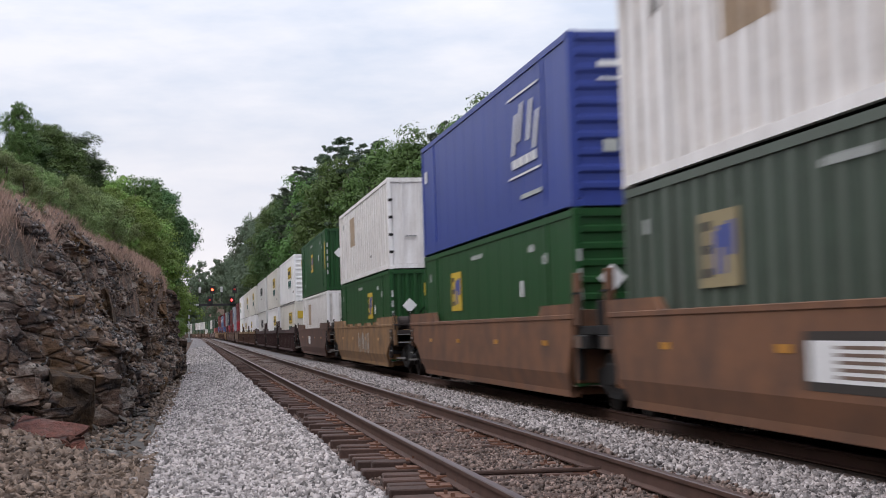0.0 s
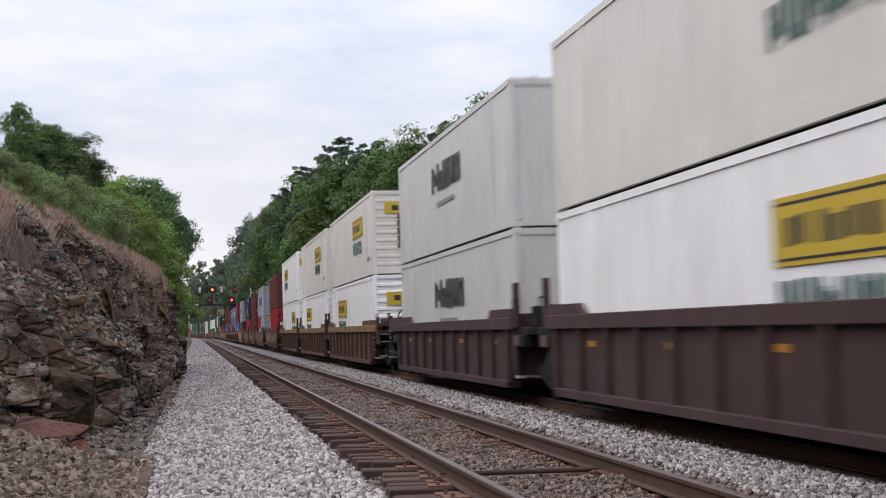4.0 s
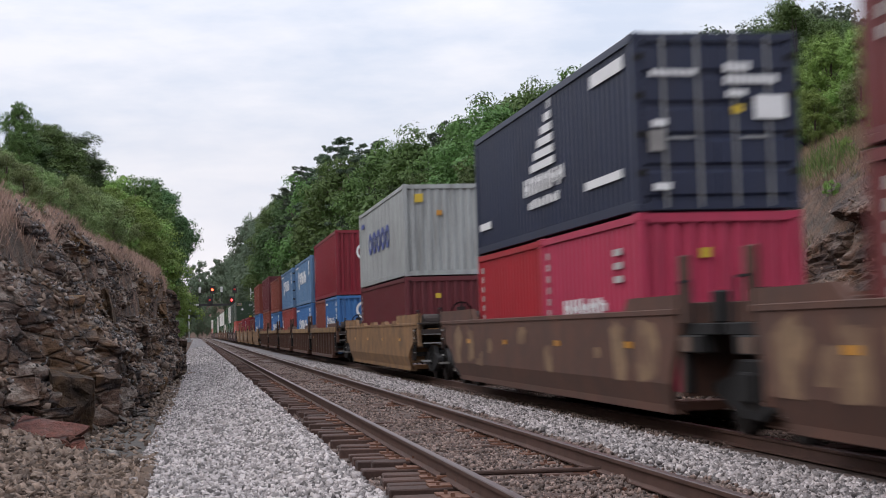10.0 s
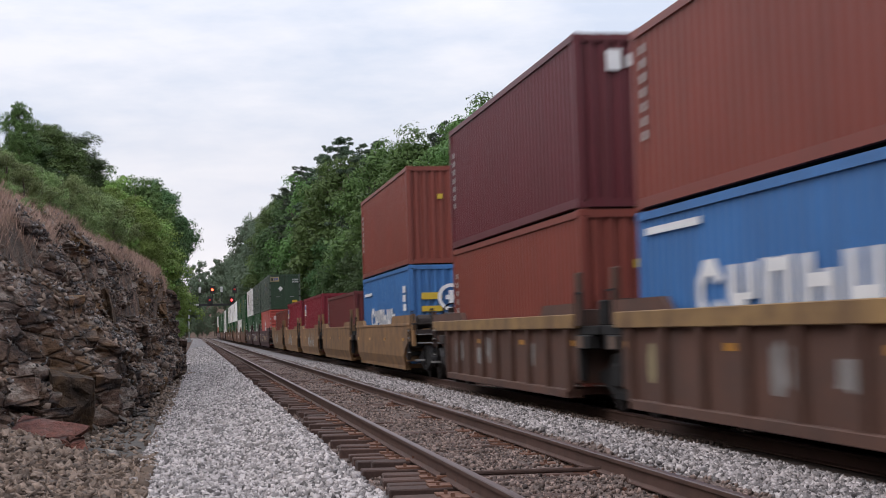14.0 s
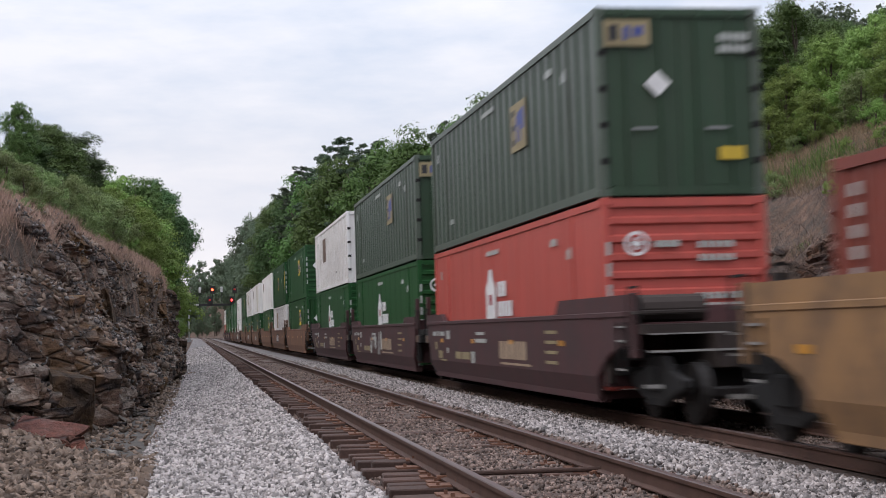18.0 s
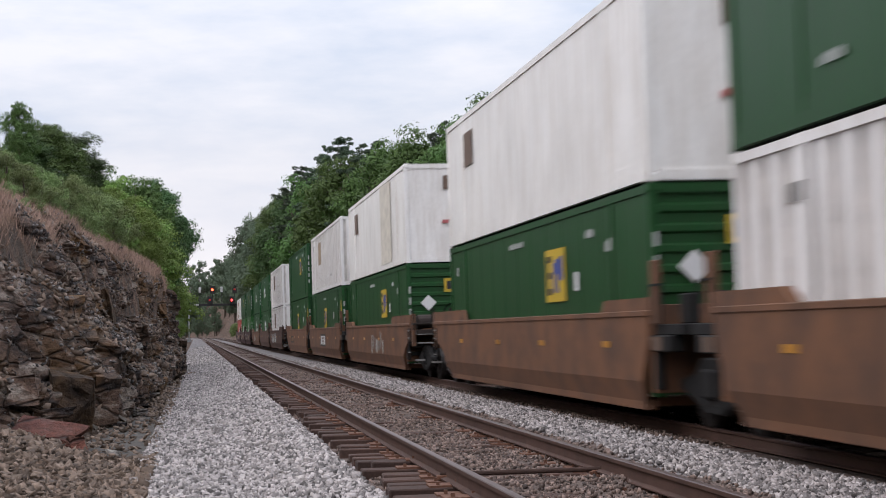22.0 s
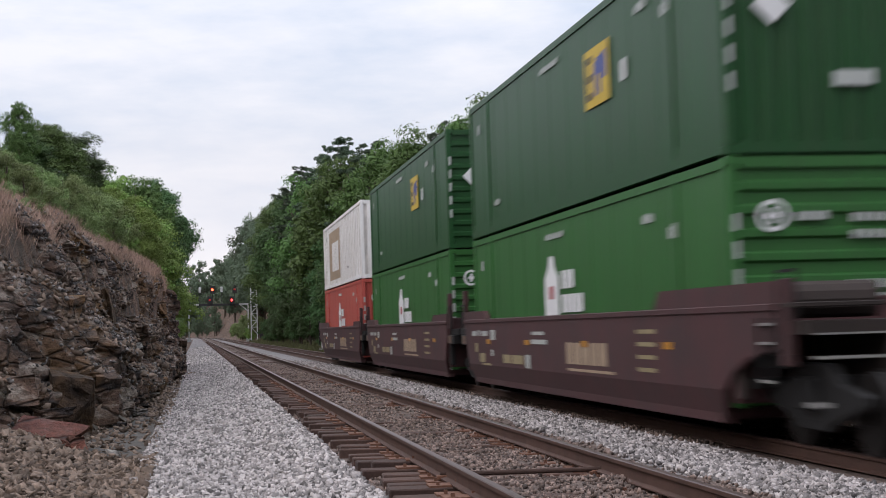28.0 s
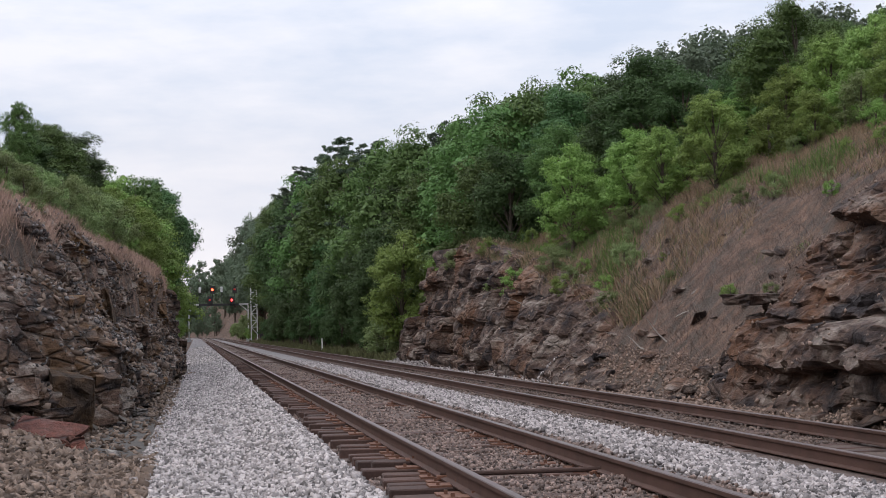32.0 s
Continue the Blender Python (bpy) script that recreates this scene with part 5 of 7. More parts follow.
def on_line(s, z):
    """The pose of a thing s metres along the far track, leaning with the track."""
    d = max(s - CURVE_AT, 0.0)
    head = math.degrees(d / CURVE_R)
    return pose(FAR_X - d * d / (2 * CURVE_R), s, 0, 0, 0, head) @ pose(0, 0, 0, 0, -0.67, 0) @ pose(0, 0, z)


def motions():
    times = [k * 2.0 for k in range(17)]
    for ob, s, z in ROLLING:
        walk(ob, [(t, on_line(s - travelled(t), z)) for t in times])

# ---- trees ----
BARK = mat("tree_bark", (0.085, 0.065, 0.05), 0.95, vary=0.4, scale=3, fine=25, bump=0.8, dist=0.03)
# "haze": air haze over the far trees is mixed into a paler, greyer leaf colour
LEAF = {"oak": leaf_mat("oak_leaves", (0.078, 0.142, 0.04)), "dark": leaf_mat("dark_leaves", (0.052, 0.1, 0.034)), "spring": leaf_mat("young_leaves", (0.155, 0.245, 0.06)), "pine": leaf_mat("pine_needles", (0.05, 0.08, 0.045)), "olive": leaf_mat("olive_leaves", (0.16, 0.22, 0.085)), "haze": leaf_mat("haze_tinted_leaves", (0.10, 0.14, 0.088))}


def limb(rings, material, name="trunk", sides=7):
    """A tapered tube through rings of (x, y, z, radius)."""
    v, f = [], []
    for x, y, z, r in rings:
        for k in range(sides):
            a = k * math.tau / sides
            v.append((x + r * math.cos(a), y + r * math.sin(a), z))
    for i in range(len(rings) - 1):
        for k in range(sides):
            a, b = i * sides + k, i * sides + (k + 1) % sides
            f.append((a, b, b + sides, a + sides))
    f.append(tuple(range((len(rings) - 1) * sides, len(rings) * sides)))
    return v, f


def leaf_cloud(rs, centres, radii, count, size, flat=0.85):
    """Leaf clumps: small bent leaves strewn over the shells of several lobes."""
    centres, radii = np.array(centres), np.array(radii)
    w = radii ** 2
    pick = rs.choice(len(centres), count, p=w / w.sum())
    d = rs.normal(size=(count, 3))
    d[:, 2] = np.where(rs.uniform(size=count) < 0.5, np.abs(d[:, 2]), d[:, 2])
    d /= np.linalg.norm(d, axis=1)[:, None]
    rad = radii[pick] * (0.55 + 0.5 * rs.uniform(0, 1, count) ** 0.6)
    c = centres[pick] + d * (rad * lobe_wobble(d, pick))[:, None] * np.array([1, 1, flat])
    nrm = d + rs.normal(size=(count, 3)) * 0.32 + np.array([0, 0, 0.3])
    nrm /= np.linalg.norm(nrm, axis=1)[:, None]
    t = np.cross(nrm, rs.normal(size=(count, 3)))
    t /= np.linalg.norm(t, axis=1)[:, None]
    b = np.cross(nrm, t)
    s = size * rs.uniform(0.6, 1.4, count)
    a0, a1 = t * s[:, None], b * (s * rs.uniform(0.7, 1.2, count))[:, None]
    drop = nrm * (s * 0.2)[:, None]
    return np.stack([c - a0 - drop, c + a0 - drop, c + a1 * 1.4], 1).reshape(-1, 3)


def lobe_wobble(d, k):
    return 1 + 0.2 * np.sin(d[:, 0] * 5 + k) * np.cos(d[:, 1] * 4 + 2 * k) + 0.14 * np.sin(d[:, 2] * 8 + k * 3) + 0.08 * np.sin(d[:, 0] * 13 + d[:, 1] * 11 + k)


def crown_mesh(rs, centres, radii, count, size, flat, material, inner=None):
    """The crown: leaves filling many lobes, thickest towards their shells, over denser sprays inside."""
    v = leaf_cloud(rs, centres, radii, count, size, flat)
    if inner is not None:
        v = np.concatenate([v, leaf_cloud(rs, inner[0], inner[1] * 0.55, max(len(inner[0]) * 140, count // 6), float(inner[1].mean()) * 0.1, flat)])
    return tris_mesh("crown", v, np.arange(len(v)).reshape(-1, 3), material)


def tris_mesh(name, v, f, material):
    me = bpy.data.meshes.new(name)
    me.vertices.add(len(v))
    me.vertices.foreach_set("co", np.ascontiguousarray(v, dtype=np.float32).ravel())
    me.loops.add(f.size)
    me.loops.foreach_set("vertex_index", f.astype(np.int32).ravel())
    me.polygons.add(len(f))
    me.polygons.foreach_set("loop_start", np.arange(0, f.size, f.shape[1], dtype=np.int32))
    me.materials.append(material)
    me.update()
    me.validate()
    return me


def quads_mesh(name, q, material):
    return tris_mesh(name, q, np.arange(len(q)).reshape(-1, 4), material)


def tree_kit(seed, height, spread, leaf, count, size, base=0.25, lobes=16, pine=False, sub=8):
    """Meshes of one tree: a trunk with its limbs, and a crown of leaf clumps."""
    rs = np.random.RandomState(seed)
    lean = rs.uniform(-0.04, 0.04, 2) * height
    rings = [(lean[0] * k ** 2, lean[1] * k ** 2, height * 0.9 * k - 0.4 * (k == 0), height * 0.022 * (1 - k) ** 0.8 + 0.03) for k in np.linspace(0, 1, 7)]
    centres, radii = [], []
    lv, lf = limb(rings, BARK)
    for i in range(lobes):
        k = base + (1 - base) * (i + rs.uniform(0, 1)) / lobes
        a = i * 2.4 + rs.uniform(-0.5, 0.5)
        if pine:
            reach = spread * (0.5 + 0.7 * (1.0 - k)) * (1.0 if k < 0.93 else 0.5) * rs.uniform(0.5, 1.15)
            c = np.array([lean[0] * k + reach * math.cos(a), lean[1] * k + reach * math.sin(a), height * (k - 0.04)])
            radii.append(spread * rs.uniform(0.14, 0.26))
        else:
            # lobes spread over an egg-shaped crown
            up = 1 - 2 * (i + 0.5) / lobes
            ring = math.sqrt(1 - up * up) * (1 - 0.22 * up) * rs.uniform(0.75, 1.15)
            half = height * (1 - base) / 2
            c = np.array([lean[0] * 0.7 + 0.68 * spread * ring * math.cos(a), lean[1] * 0.7 + 0.68 * spread * ring * math.sin(a), height * base + half * (1.0 + 0.74 * up) + rs.uniform(-0.05, 0.05) * height])
            k = c[2] / height
            radii.append(spread * rs.uniform(0.3, 0.46))
        centres.append(c)
        z0 = max(0.1, k - 0.2) * height * 0.85
        v, f = limb([(lean[0] * k * 0.7, lean[1] * k * 0.7, z0, height * 0.008), ((c[0]) * 0.5, c[1] * 0.5, (z0 + c[2]) / 2 + 0.1, height * 0.005), (c[0], c[1], c[2], 0.015)], BARK, sides=5)
        o = len(lv)
        lv += v
        lf += [tuple(x + o for x in q) for q in f]
    trunk = mesh_of("trunk", lv, lf, BARK, True)
    # each lobe breaks up into small clumps that stand out from it
    big, rad = centres, radii
    centres, radii = [], []
    for c, r0 in zip(big, rad):
        for k in range(sub):
            d = rs.normal(size=3) + np.array([0, 0, 0.35])
            d /= np.linalg.norm(d)
            centres.append(c + d * r0 * rs.uniform(0.55, 1.05) * np.array([1, 1, 0.8]))
            radii.append(r0 * rs.uniform(0.32, 0.54))
    crown = crown_mesh(rs, centres, radii, count, size, 0.5 if pine else 0.85, LEAF[leaf], None if pine else (np.array(big), np.array(rad)))
    return trunk, crown


KITS = {
    "oak": [tree_kit(11 + i, 12.0, 4.0, "oak", 26000, 0.082, base=0.14, lobes=20) for i in range(3)],
    "bushy": [tree_kit(15 + i, 12.0, 4.2, "oak", 30000, 0.074, base=0.1, lobes=22) for i in range(3)],
    "shady": [tree_kit(35 + i, 12.0, 4.2, "dark", 30000, 0.074, base=0.1, lobes=22) for i in range(2)],
    "dark": [tree_kit(31 + i, 13.0, 4.2, "dark", 24000, 0.084, base=0.2, lobes=20) for i in range(2)],
    "spring": [tree_kit(51 + i, 9.0, 3.2, "spring", 26000, 0.058, base=0.06, lobes=18) for i in range(3)],
    "high": [tree_kit(41, 12.0, 4.2, "dark", 26000, 0.074, base=0.46, lobes=18)],
    "pine": [tree_kit(71 + i, 15.0, 3.4, "pine", 14000, 0.075, base=0.55, lobes=34, pine=True, sub=5) for i in range(2)],
    "shrub": [tree_kit(91 + i, 3.0, 1.6, "spring", 9000, 0.038, base=0.05, lobes=9) for i in range(3)],
    "thicket": [tree_kit(95 + i, 3.2, 1.7, "olive", 9000, 0.04, base=0.05, lobes=9) for i in range(2)],
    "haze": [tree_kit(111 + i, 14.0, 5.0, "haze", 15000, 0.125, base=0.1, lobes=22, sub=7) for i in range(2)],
}
TREE_LABEL = {"high": "dark broadleaf tree with a high crown", "bushy": "bushy broadleaf tree on the hillside", "shady": "dark green broadleaf tree on the hillside", "oak": "broadleaf tree in full green leaf", "dark": "dense dark green broadleaf tree", "spring": "light green young broadleaf tree", "pine": "tall thin-crowned pine tree", "shrub": "light green leafy shrub on the bank", "thicket": "green bushy shrub on the bank", "haze": "distant broadleaf tree on the hill"}


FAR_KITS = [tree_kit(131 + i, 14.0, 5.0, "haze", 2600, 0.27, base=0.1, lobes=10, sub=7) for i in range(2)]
FAR_TREES = []   # (kit, pose) of the trees too far off to tell apart


def plant(kind, x, y, scale, turn, which, wide=1.0):
    if kind == "far":
        FAR_TREES.append((which % 2, pose(x, y, float(ground_z(x, y)) - 0.1, 0, 0, turn) @ Matrix.Diagonal((scale, scale, scale, 1))))
        return None
    t = tagged(empty("shrub" if kind in ("shrub", "thicket") else "tree"), TREE_LABEL[kind], "shrub" if kind in ("shrub", "thicket") else "tree", "trees and shrubs of the valley")
    kit = KITS[kind][which % len(KITS[kind])]
    for n, me in zip(("trunk", "crown"), kit):
        part(n, me, t)
    t.matrix_basis = pose(x, y, float(ground_z(x, y)) - 0.1, 0, 0, turn) @ Matrix.Diagonal((scale * wide, scale * wide, scale, 1))
    return t


def wood(seed, n, xr, yr, kinds, scale, gap=2.0, keep=None):
    r = random.Random(seed)
    placed = []
    for _ in range(n * 12):
        if len(placed) >= n:
            break
        x, y = r.uniform(*xr), r.uniform(*yr)
        if keep and not keep(x, y):
            continue
        if any((x - a) ** 2 + (y - b) ** 2 < gap * gap for a, b in placed):
            continue
        placed.append((x, y))
        plant(r.choice(kinds), x - (float(bend(y)) if y < 780 else 0.0), y, r.uniform(*scale), r.uniform(0, 360), r.randrange(6))


def build_woods():
    # right: tall woods beside the line beyond the rock cut
    for kind, x, y, sc, w in (("pine", 17.0, 185, 1.68, 1.0), ("pine", 16.3, 215, 1.68, 1.0), ("pine", 17.5, 150, 1.34, 1.0), ("oak", 17.0, 165, 1.74, 1.0), ("dark", 16.7, 250, 1.92, 0.93), ("bushy", 16.9, 310, 2.23, 0.83), ("oak", 16.7, 195, 1.87, 1.0), ("bushy", 17.4, 134, 1.52, 1.0), ("oak", 17.3, 118, 1.34, 1.0), ("pine", 19.2, 122, 1.14, 0.7), ("pine", 19.6, 112, 1.1, 0.7), ("bushy", 19.5, 105, 1.32, 0.9), ("oak", 19.7, 100, 1.3, 1.0), ("bushy", 19.9, 92, 1.28, 1.0), ("bushy", 21.0, 90, 1.28, 0.9), ("shady", 21.3, 84, 0.82, 1.0), ("bushy", 26.0, 96, 1.22, 1.0), ("shady", 20.6, 66, 0.56, 1.2), ("shady", 20.6, 70, 0.58, 1.0), ("shady", 21.4, 64, 0.46, 1.0), ("haze", 47.0, 135, 1.45, 1.0), ("haze", 51.9, 140, 1.4, 1.0), ("haze", 50.7, 130, 1.25, 1.0), ("haze", 49.9, 120, 1.29, 1.0), ("haze", 51.0, 115, 1.22, 1.0), ("haze", 41.1, 125, 1.32, 1.0), ("bushy", 23.9, 62, 0.38, 1.0), ("bushy", 24.5, 58, 0.33, 1.0), ("spring", 18.6, 52, 0.44, 1.0), ("spring", 20.7, 48, 0.24, 1.0), ("bushy", 28.0, 60, 0.39, 1.0), ("haze", 17.6, 470, 2.39, 0.55), ("haze", 19.1, 420, 2.02, 1.0), ("haze", 17.4, 600, 1.95, 0.5), ("spring", 13.0, 96, 0.93, 0.97), ("oak", 16.5, 150, 1.27, 1.0), ("shady", 17.1, 220, 1.56, 1.0), ("oak", 17.1, 180, 1.41, 1.0), ("shady", 16.6, 118, 1.11, 1.0), ("oak", 17.0, 104, 1.04, 1.0), ("bushy", 16.8, 88, 0.93, 1.0), ("shady", 17.7, 84, 0.63, 1.0), ("bushy", 19.1, 78, 0.48, 1.0), ("bushy", 19.5, 72, 0.41, 1.0), ("spring", 16.8, 66, 0.57, 1.0), ("spring", 17.9, 56, 0.39, 1.0), ("spring", 17.7, 60, 0.45, 1.0), ("shady", 13.8, 112, 0.8, 0.9), ("shady", 13.8, 124, 0.85, 0.9), ("dark", 13.7, 138, 0.8, 0.9), ("shady", 13.9, 152, 0.9, 0.9), ("dark", 14.0, 168, 0.9, 0.9), ("shady", 14.0, 188, 1.0, 0.9), ("dark", 14.2, 212, 1.1, 0.9), ("shady", 14.4, 240, 1.1, 0.9), ("thicket", 12.6, 102, 0.9, 1.2)):
        plant(kind, x, y, sc, x * 77 + y * 31, int(x * 3 + y), w)
    wood(1, 22, (21, 34), (98, 190), ["oak", "dark", "oak"], (1.15, 1.45), 4.6)
    wood(2, 30, (15.5, 34), (205, 430), ["oak", "haze", "haze"], (1.4, 1.8), 7.0, lambda x, y: y > 345 or x > 21)
    wood(17, 10, (16.5, 20.5), (348, 440), ["haze"], (1.2, 1.5), 8.0)
    wood(23, 46, (12.5, 15.0), (94, 285), ["shady", "shady", "dark"], (0.28, 0.46), 2.6)
    wood(18, 8, (12.6, 14.5), (240, 420), ["thicket", "shrub", "thicket"], (0.9, 1.6), 3.0, lambda x, y: y > 350)
    wood(19, 16, (-6.0, -3.6), (125, 420), ["thicket", "shrub"], (1.0, 1.7), 4.0)
    # right: hillside over the rock cut
    wood(3, 32, (22, 30), (44, 98), ["bushy", "shady", "shady", "spring"], (0.40, 0.56), 2.6, lambda x, y: x > 24.5 - (y - 44) * 0.08)
    wood(4, 26, (30, 48), (66, 130), ["shady", "shady", "bushy"], (0.44, 0.6), 4.0)
    wood(5, 22, (48, 78), (100, 190), ["haze"], (0.58, 0.8), 6.0)
    wood(6, 24, (70, 130), (150, 280), ["far"], (1.2, 1.7), 11.0)
    wood(7, 44, (18.2, 25), (40, 94), ["shrub", "thicket", "shrub"], (0.5, 1.05), 1.3, lambda x, y: x > 22.0 - (y - 40) * 0.08)
    wood(15, 18, (19, 24.5), (42, 92), ["spring"], (0.34, 0.5), 2.2, lambda x, y: x > 22.6 - (y - 40) * 0.07)
    wood(14, 60, (13.4, 21), (34, 82), ["shrub", "thicket"], (0.1, 0.36), 1.0)
    for k, (y, d) in enumerate(((49, 2.4), (53, 1.9), (57, 2.3), (62, 1.6), (66, 1.5), (70, 1.9), (75, 1.4), (80, 1.6))):
        plant("shrub" if k % 2 else "thicket", float(right_toe(y)) + d, y, 0.26 + 0.05 * (k % 4), k * 50, k, 1.2)
    # left bank
    for kind, x, y, sc, w in (("bushy", -5.7, 62, 0.32, 1.3), ("shady", -5.2, 66, 0.35, 1.3), ("shady", -6.2, 58, 0.22, 1.3), ("oak", -5.8, 52, 0.29, 0.6), ("oak", -5.2, 80, 0.74, 0.7), ("spring", -3.3, 64, 0.33, 1.1), ("spring", -3.5, 74, 0.92, 1.0), ("spring", -2.6, 70, 0.46, 1.0), ("spring", -2.6, 76, 0.87, 0.95), ("spring", -2.7, 60, 0.16, 1.2), ("spring", -2.6, 66, 0.11, 1.0), ("oak", -3.6, 92, 0.87, 0.8), ("shady", -3.2, 104, 0.96, 0.7), ("high", -2.7, 112, 1.07, 0.75), ("shady", -3.3, 112, 0.86, 0.6), ("high", -2.8, 108, 0.96, 0.65), ("thicket", -4.5, 38, 0.45, 1.0), ("thicket", -4.0, 37, 0.36, 0.8), ("thicket", -4.0, 41, 0.47, 0.8), ("thicket", -3.6, 43, 0.55, 0.8), ("thicket", -3.5, 47, 0.68, 0.8), ("thicket", -3.1, 50, 0.65, 0.9), ("thicket", -3.4, 39, 0.22, 1.0), ("thicket", -3.7, 36, 0.2, 1.0), ("thicket", -3.2, 46, 0.38, 1.0), ("thicket", -4.0, 34, 0.24, 1.0), ("thicket", -2.8, 54, 0.55, 1.0), ("shrub", -2.8, 48, 0.17, 1.0), ("thicket", -3.4, 43, 0.42, 1.0), ("thicket", -3.6, 39, 0.3, 1.0), ("thicket", -3.0, 50, 0.4, 1.0), ("shrub", -3.5, 33, 0.04, 1.0)):
        plant(kind, x, y, sc, x * 77 + y * 31, int(-x * 3 + y), w)
    wood(8, 34, (-8.5, -2.6), (30, 66), ["thicket", "thicket", "shrub"], (0.3, 0.5), 0.9, lambda x, y: x < float(left_toe(y) - left_lean(y)) - 1.3)
    wood(10, 16, (-16, -4.5), (120, 230), ["dark", "oak"], (0.75, 1.0), 4.5)
    wood(11, 18, (-30, -5), (230, 430), ["far"], (0.9, 1.2), 7.0)
    # the end of the view, where the line swings away
    wood(12, 34, (17, 60), (430, 779), ["far"], (1.2, 1.7), 8.0)
    wood(16, 22, (-75, 60), (790, 900), ["far"], (1.2, 1.8), 6.0)
    wood(20, 16, (-16, 14), (781, 789), ["far"], (1.0, 1.4), 1.8)
    wood(21, 12, (12, 15), (352, 470), ["thicket"], (1.3, 2.0), 4.0)
    wood(22, 16, (12.5, 23), (640, 775), ["far"], (0.5, 0.85), 3.5)
    wood(13, 18, (-40, -6), (430, 700), ["far"], (1.0, 1.5), 9.0)


build_woods()


def far_woods():
    """The woods at the end of the valley and on the far ridge, joined into one."""
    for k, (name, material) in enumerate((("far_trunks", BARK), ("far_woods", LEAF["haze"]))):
        verts, faces, base = [], [], 0
        for which, m in FAR_TREES:
            me = FAR_KITS[which][k]
            co = np.empty(len(me.vertices) * 3, np.float32)
            me.vertices.foreach_get("co", co)
            M = np.array(m)
            verts.append(co.reshape(-1, 3) @ M[:3, :3].T + M[:3, 3])
            me.calc_loop_triangles()
            tri = np.empty(len(me.loop_triangles) * 3, np.int32)
            me.loop_triangles.foreach_get("vertices", tri)
            faces.append(tri.reshape(-1, 3) + base)
            base += len(me.vertices)
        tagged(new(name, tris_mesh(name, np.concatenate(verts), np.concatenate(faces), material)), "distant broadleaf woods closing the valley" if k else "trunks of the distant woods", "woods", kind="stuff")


far_woods()

# ---- rock cuts ----


def rock_mat(name, dark, mid, warm, pale, warmth=0.5, stretch=(1.0, 0.45, 2.6), sharp=0.34, joint=0.3):
    """Layered sandstone and shale: dark beds, brown faces, rusty and ochre stains, pale broken edges."""
    m = bpy.data.materials.new(name)
    m.use_nodes = True
    n, l = m.node_tree.nodes, m.node_tree.links
    bsdf = n["Principled BSDF"]
    bsdf.inputs["Roughness"].default_value, bsdf.inputs["Specular IOR Level"].default_value = 0.88, 0.3
    place = n.new("ShaderNodeNewGeometry").outputs["Position"]
    mp = n.new("ShaderNodeMapping")
    mp.inputs["Scale"].default_value, mp.inputs["Rotation"].default_value = stretch, (0.09, 0, 0)
    l.new(place, mp.inputs["Vector"])

    def noisy(scale, detail, src):
        t = n.new("ShaderNodeTexNoise")
        t.inputs["Scale"].default_value, t.inputs["Detail"].default_value, t.inputs["Roughness"].default_value = scale, detail, 0.62
        l.new(src, t.inputs["Vector"])
        return t.outputs["Fac"]

    beds, stain, grain, scree = noisy(1.1, 6, mp.outputs["Vector"]), noisy(0.33, 4, place), noisy(9, 5, mp.outputs["Vector"]), noisy(26, 3, place)
    r = n.new("ShaderNodeValToRGB")
    e = r.color_ramp.elements
    e[0].position, e[0].color = sharp, (*dark, 1)
    e[1].position, e[1].color = 1.04 - sharp, (*pale, 1)
    k = e.new(0.52)
    k.color = (*mid, 1)
    l.new(beds, r.inputs["Fac"])
    sr = n.new("ShaderNodeMapRange")
    sr.inputs["From Min"].default_value, sr.inputs["From Max"].default_value, sr.inputs["To Max"].default_value = 0.50, 0.66, warmth
    l.new(stain, sr.inputs["Value"])
    mx = n.new("ShaderNodeMixRGB")
    mx.inputs["Color2"].default_value = (*warm, 1)
    l.new(sr.outputs["Result"], mx.inputs["Fac"]), l.new(r.outputs["Color"], mx.inputs["Color1"])
    gv = n.new("ShaderNodeMapRange")
    gv.inputs["From Min"].default_value, gv.inputs["From Max"].default_value = 0.3, 0.7
    gv.inputs["To Min"].default_value, gv.inputs["To Max"].default_value = 0.55, 1.45
    l.new(grain, gv.inputs["Value"])
    info = n.new("ShaderNodeObjectInfo")
    tone = n.new("ShaderNodeMapRange")
    tone.inputs["To Min"].default_value, tone.inputs["To Max"].default_value = 0.7, 1.3
    l.new(info.outputs["Random"], tone.inputs["Value"])
    mul = n.new("ShaderNodeMath")
    mul.operation = "MULTIPLY"
    l.new(gv.outputs["Result"], mul.inputs[0]), l.new(tone.outputs["Result"], mul.inputs[1])
    vor = n.new("ShaderNodeTexVoronoi")
    vor.feature = "DISTANCE_TO_EDGE"
    vor.inputs["Scale"].default_value, vor.inputs["Randomness"].default_value = 1.5, 1.0
    warp = n.new("ShaderNodeMixRGB")
    warp.inputs["Fac"].default_value = 0.3
    wob = n.new("ShaderNodeTexNoise")
    wob.inputs["Scale"].default_value, wob.inputs["Detail"].default_value = 1.6, 4.0
    l.new(place, wob.inputs["Vector"])
    l.new(mp.outputs["Vector"], warp.inputs["Color1"]), l.new(wob.outputs["Color"], warp.inputs["Color2"])
    l.new(warp.outputs["Color"], vor.inputs["Vector"])
    crack = n.new("ShaderNodeMapRange")
    crack.inputs["From Max"].default_value, crack.inputs["To Min"].default_value = 0.07, joint
    l.new(vor.outputs["Distance"], crack.inputs["Value"])
    deep = n.new("ShaderNodeMath")
    deep.operation = "MULTIPLY"
    l.new(mul.outputs[0], deep.inputs[0]), l.new(crack.outputs["Result"], deep.inputs[1])
    mul = deep
    hsv = n.new("ShaderNodeHueSaturation")
    hsv.inputs["Saturation"].default_value = 1.25
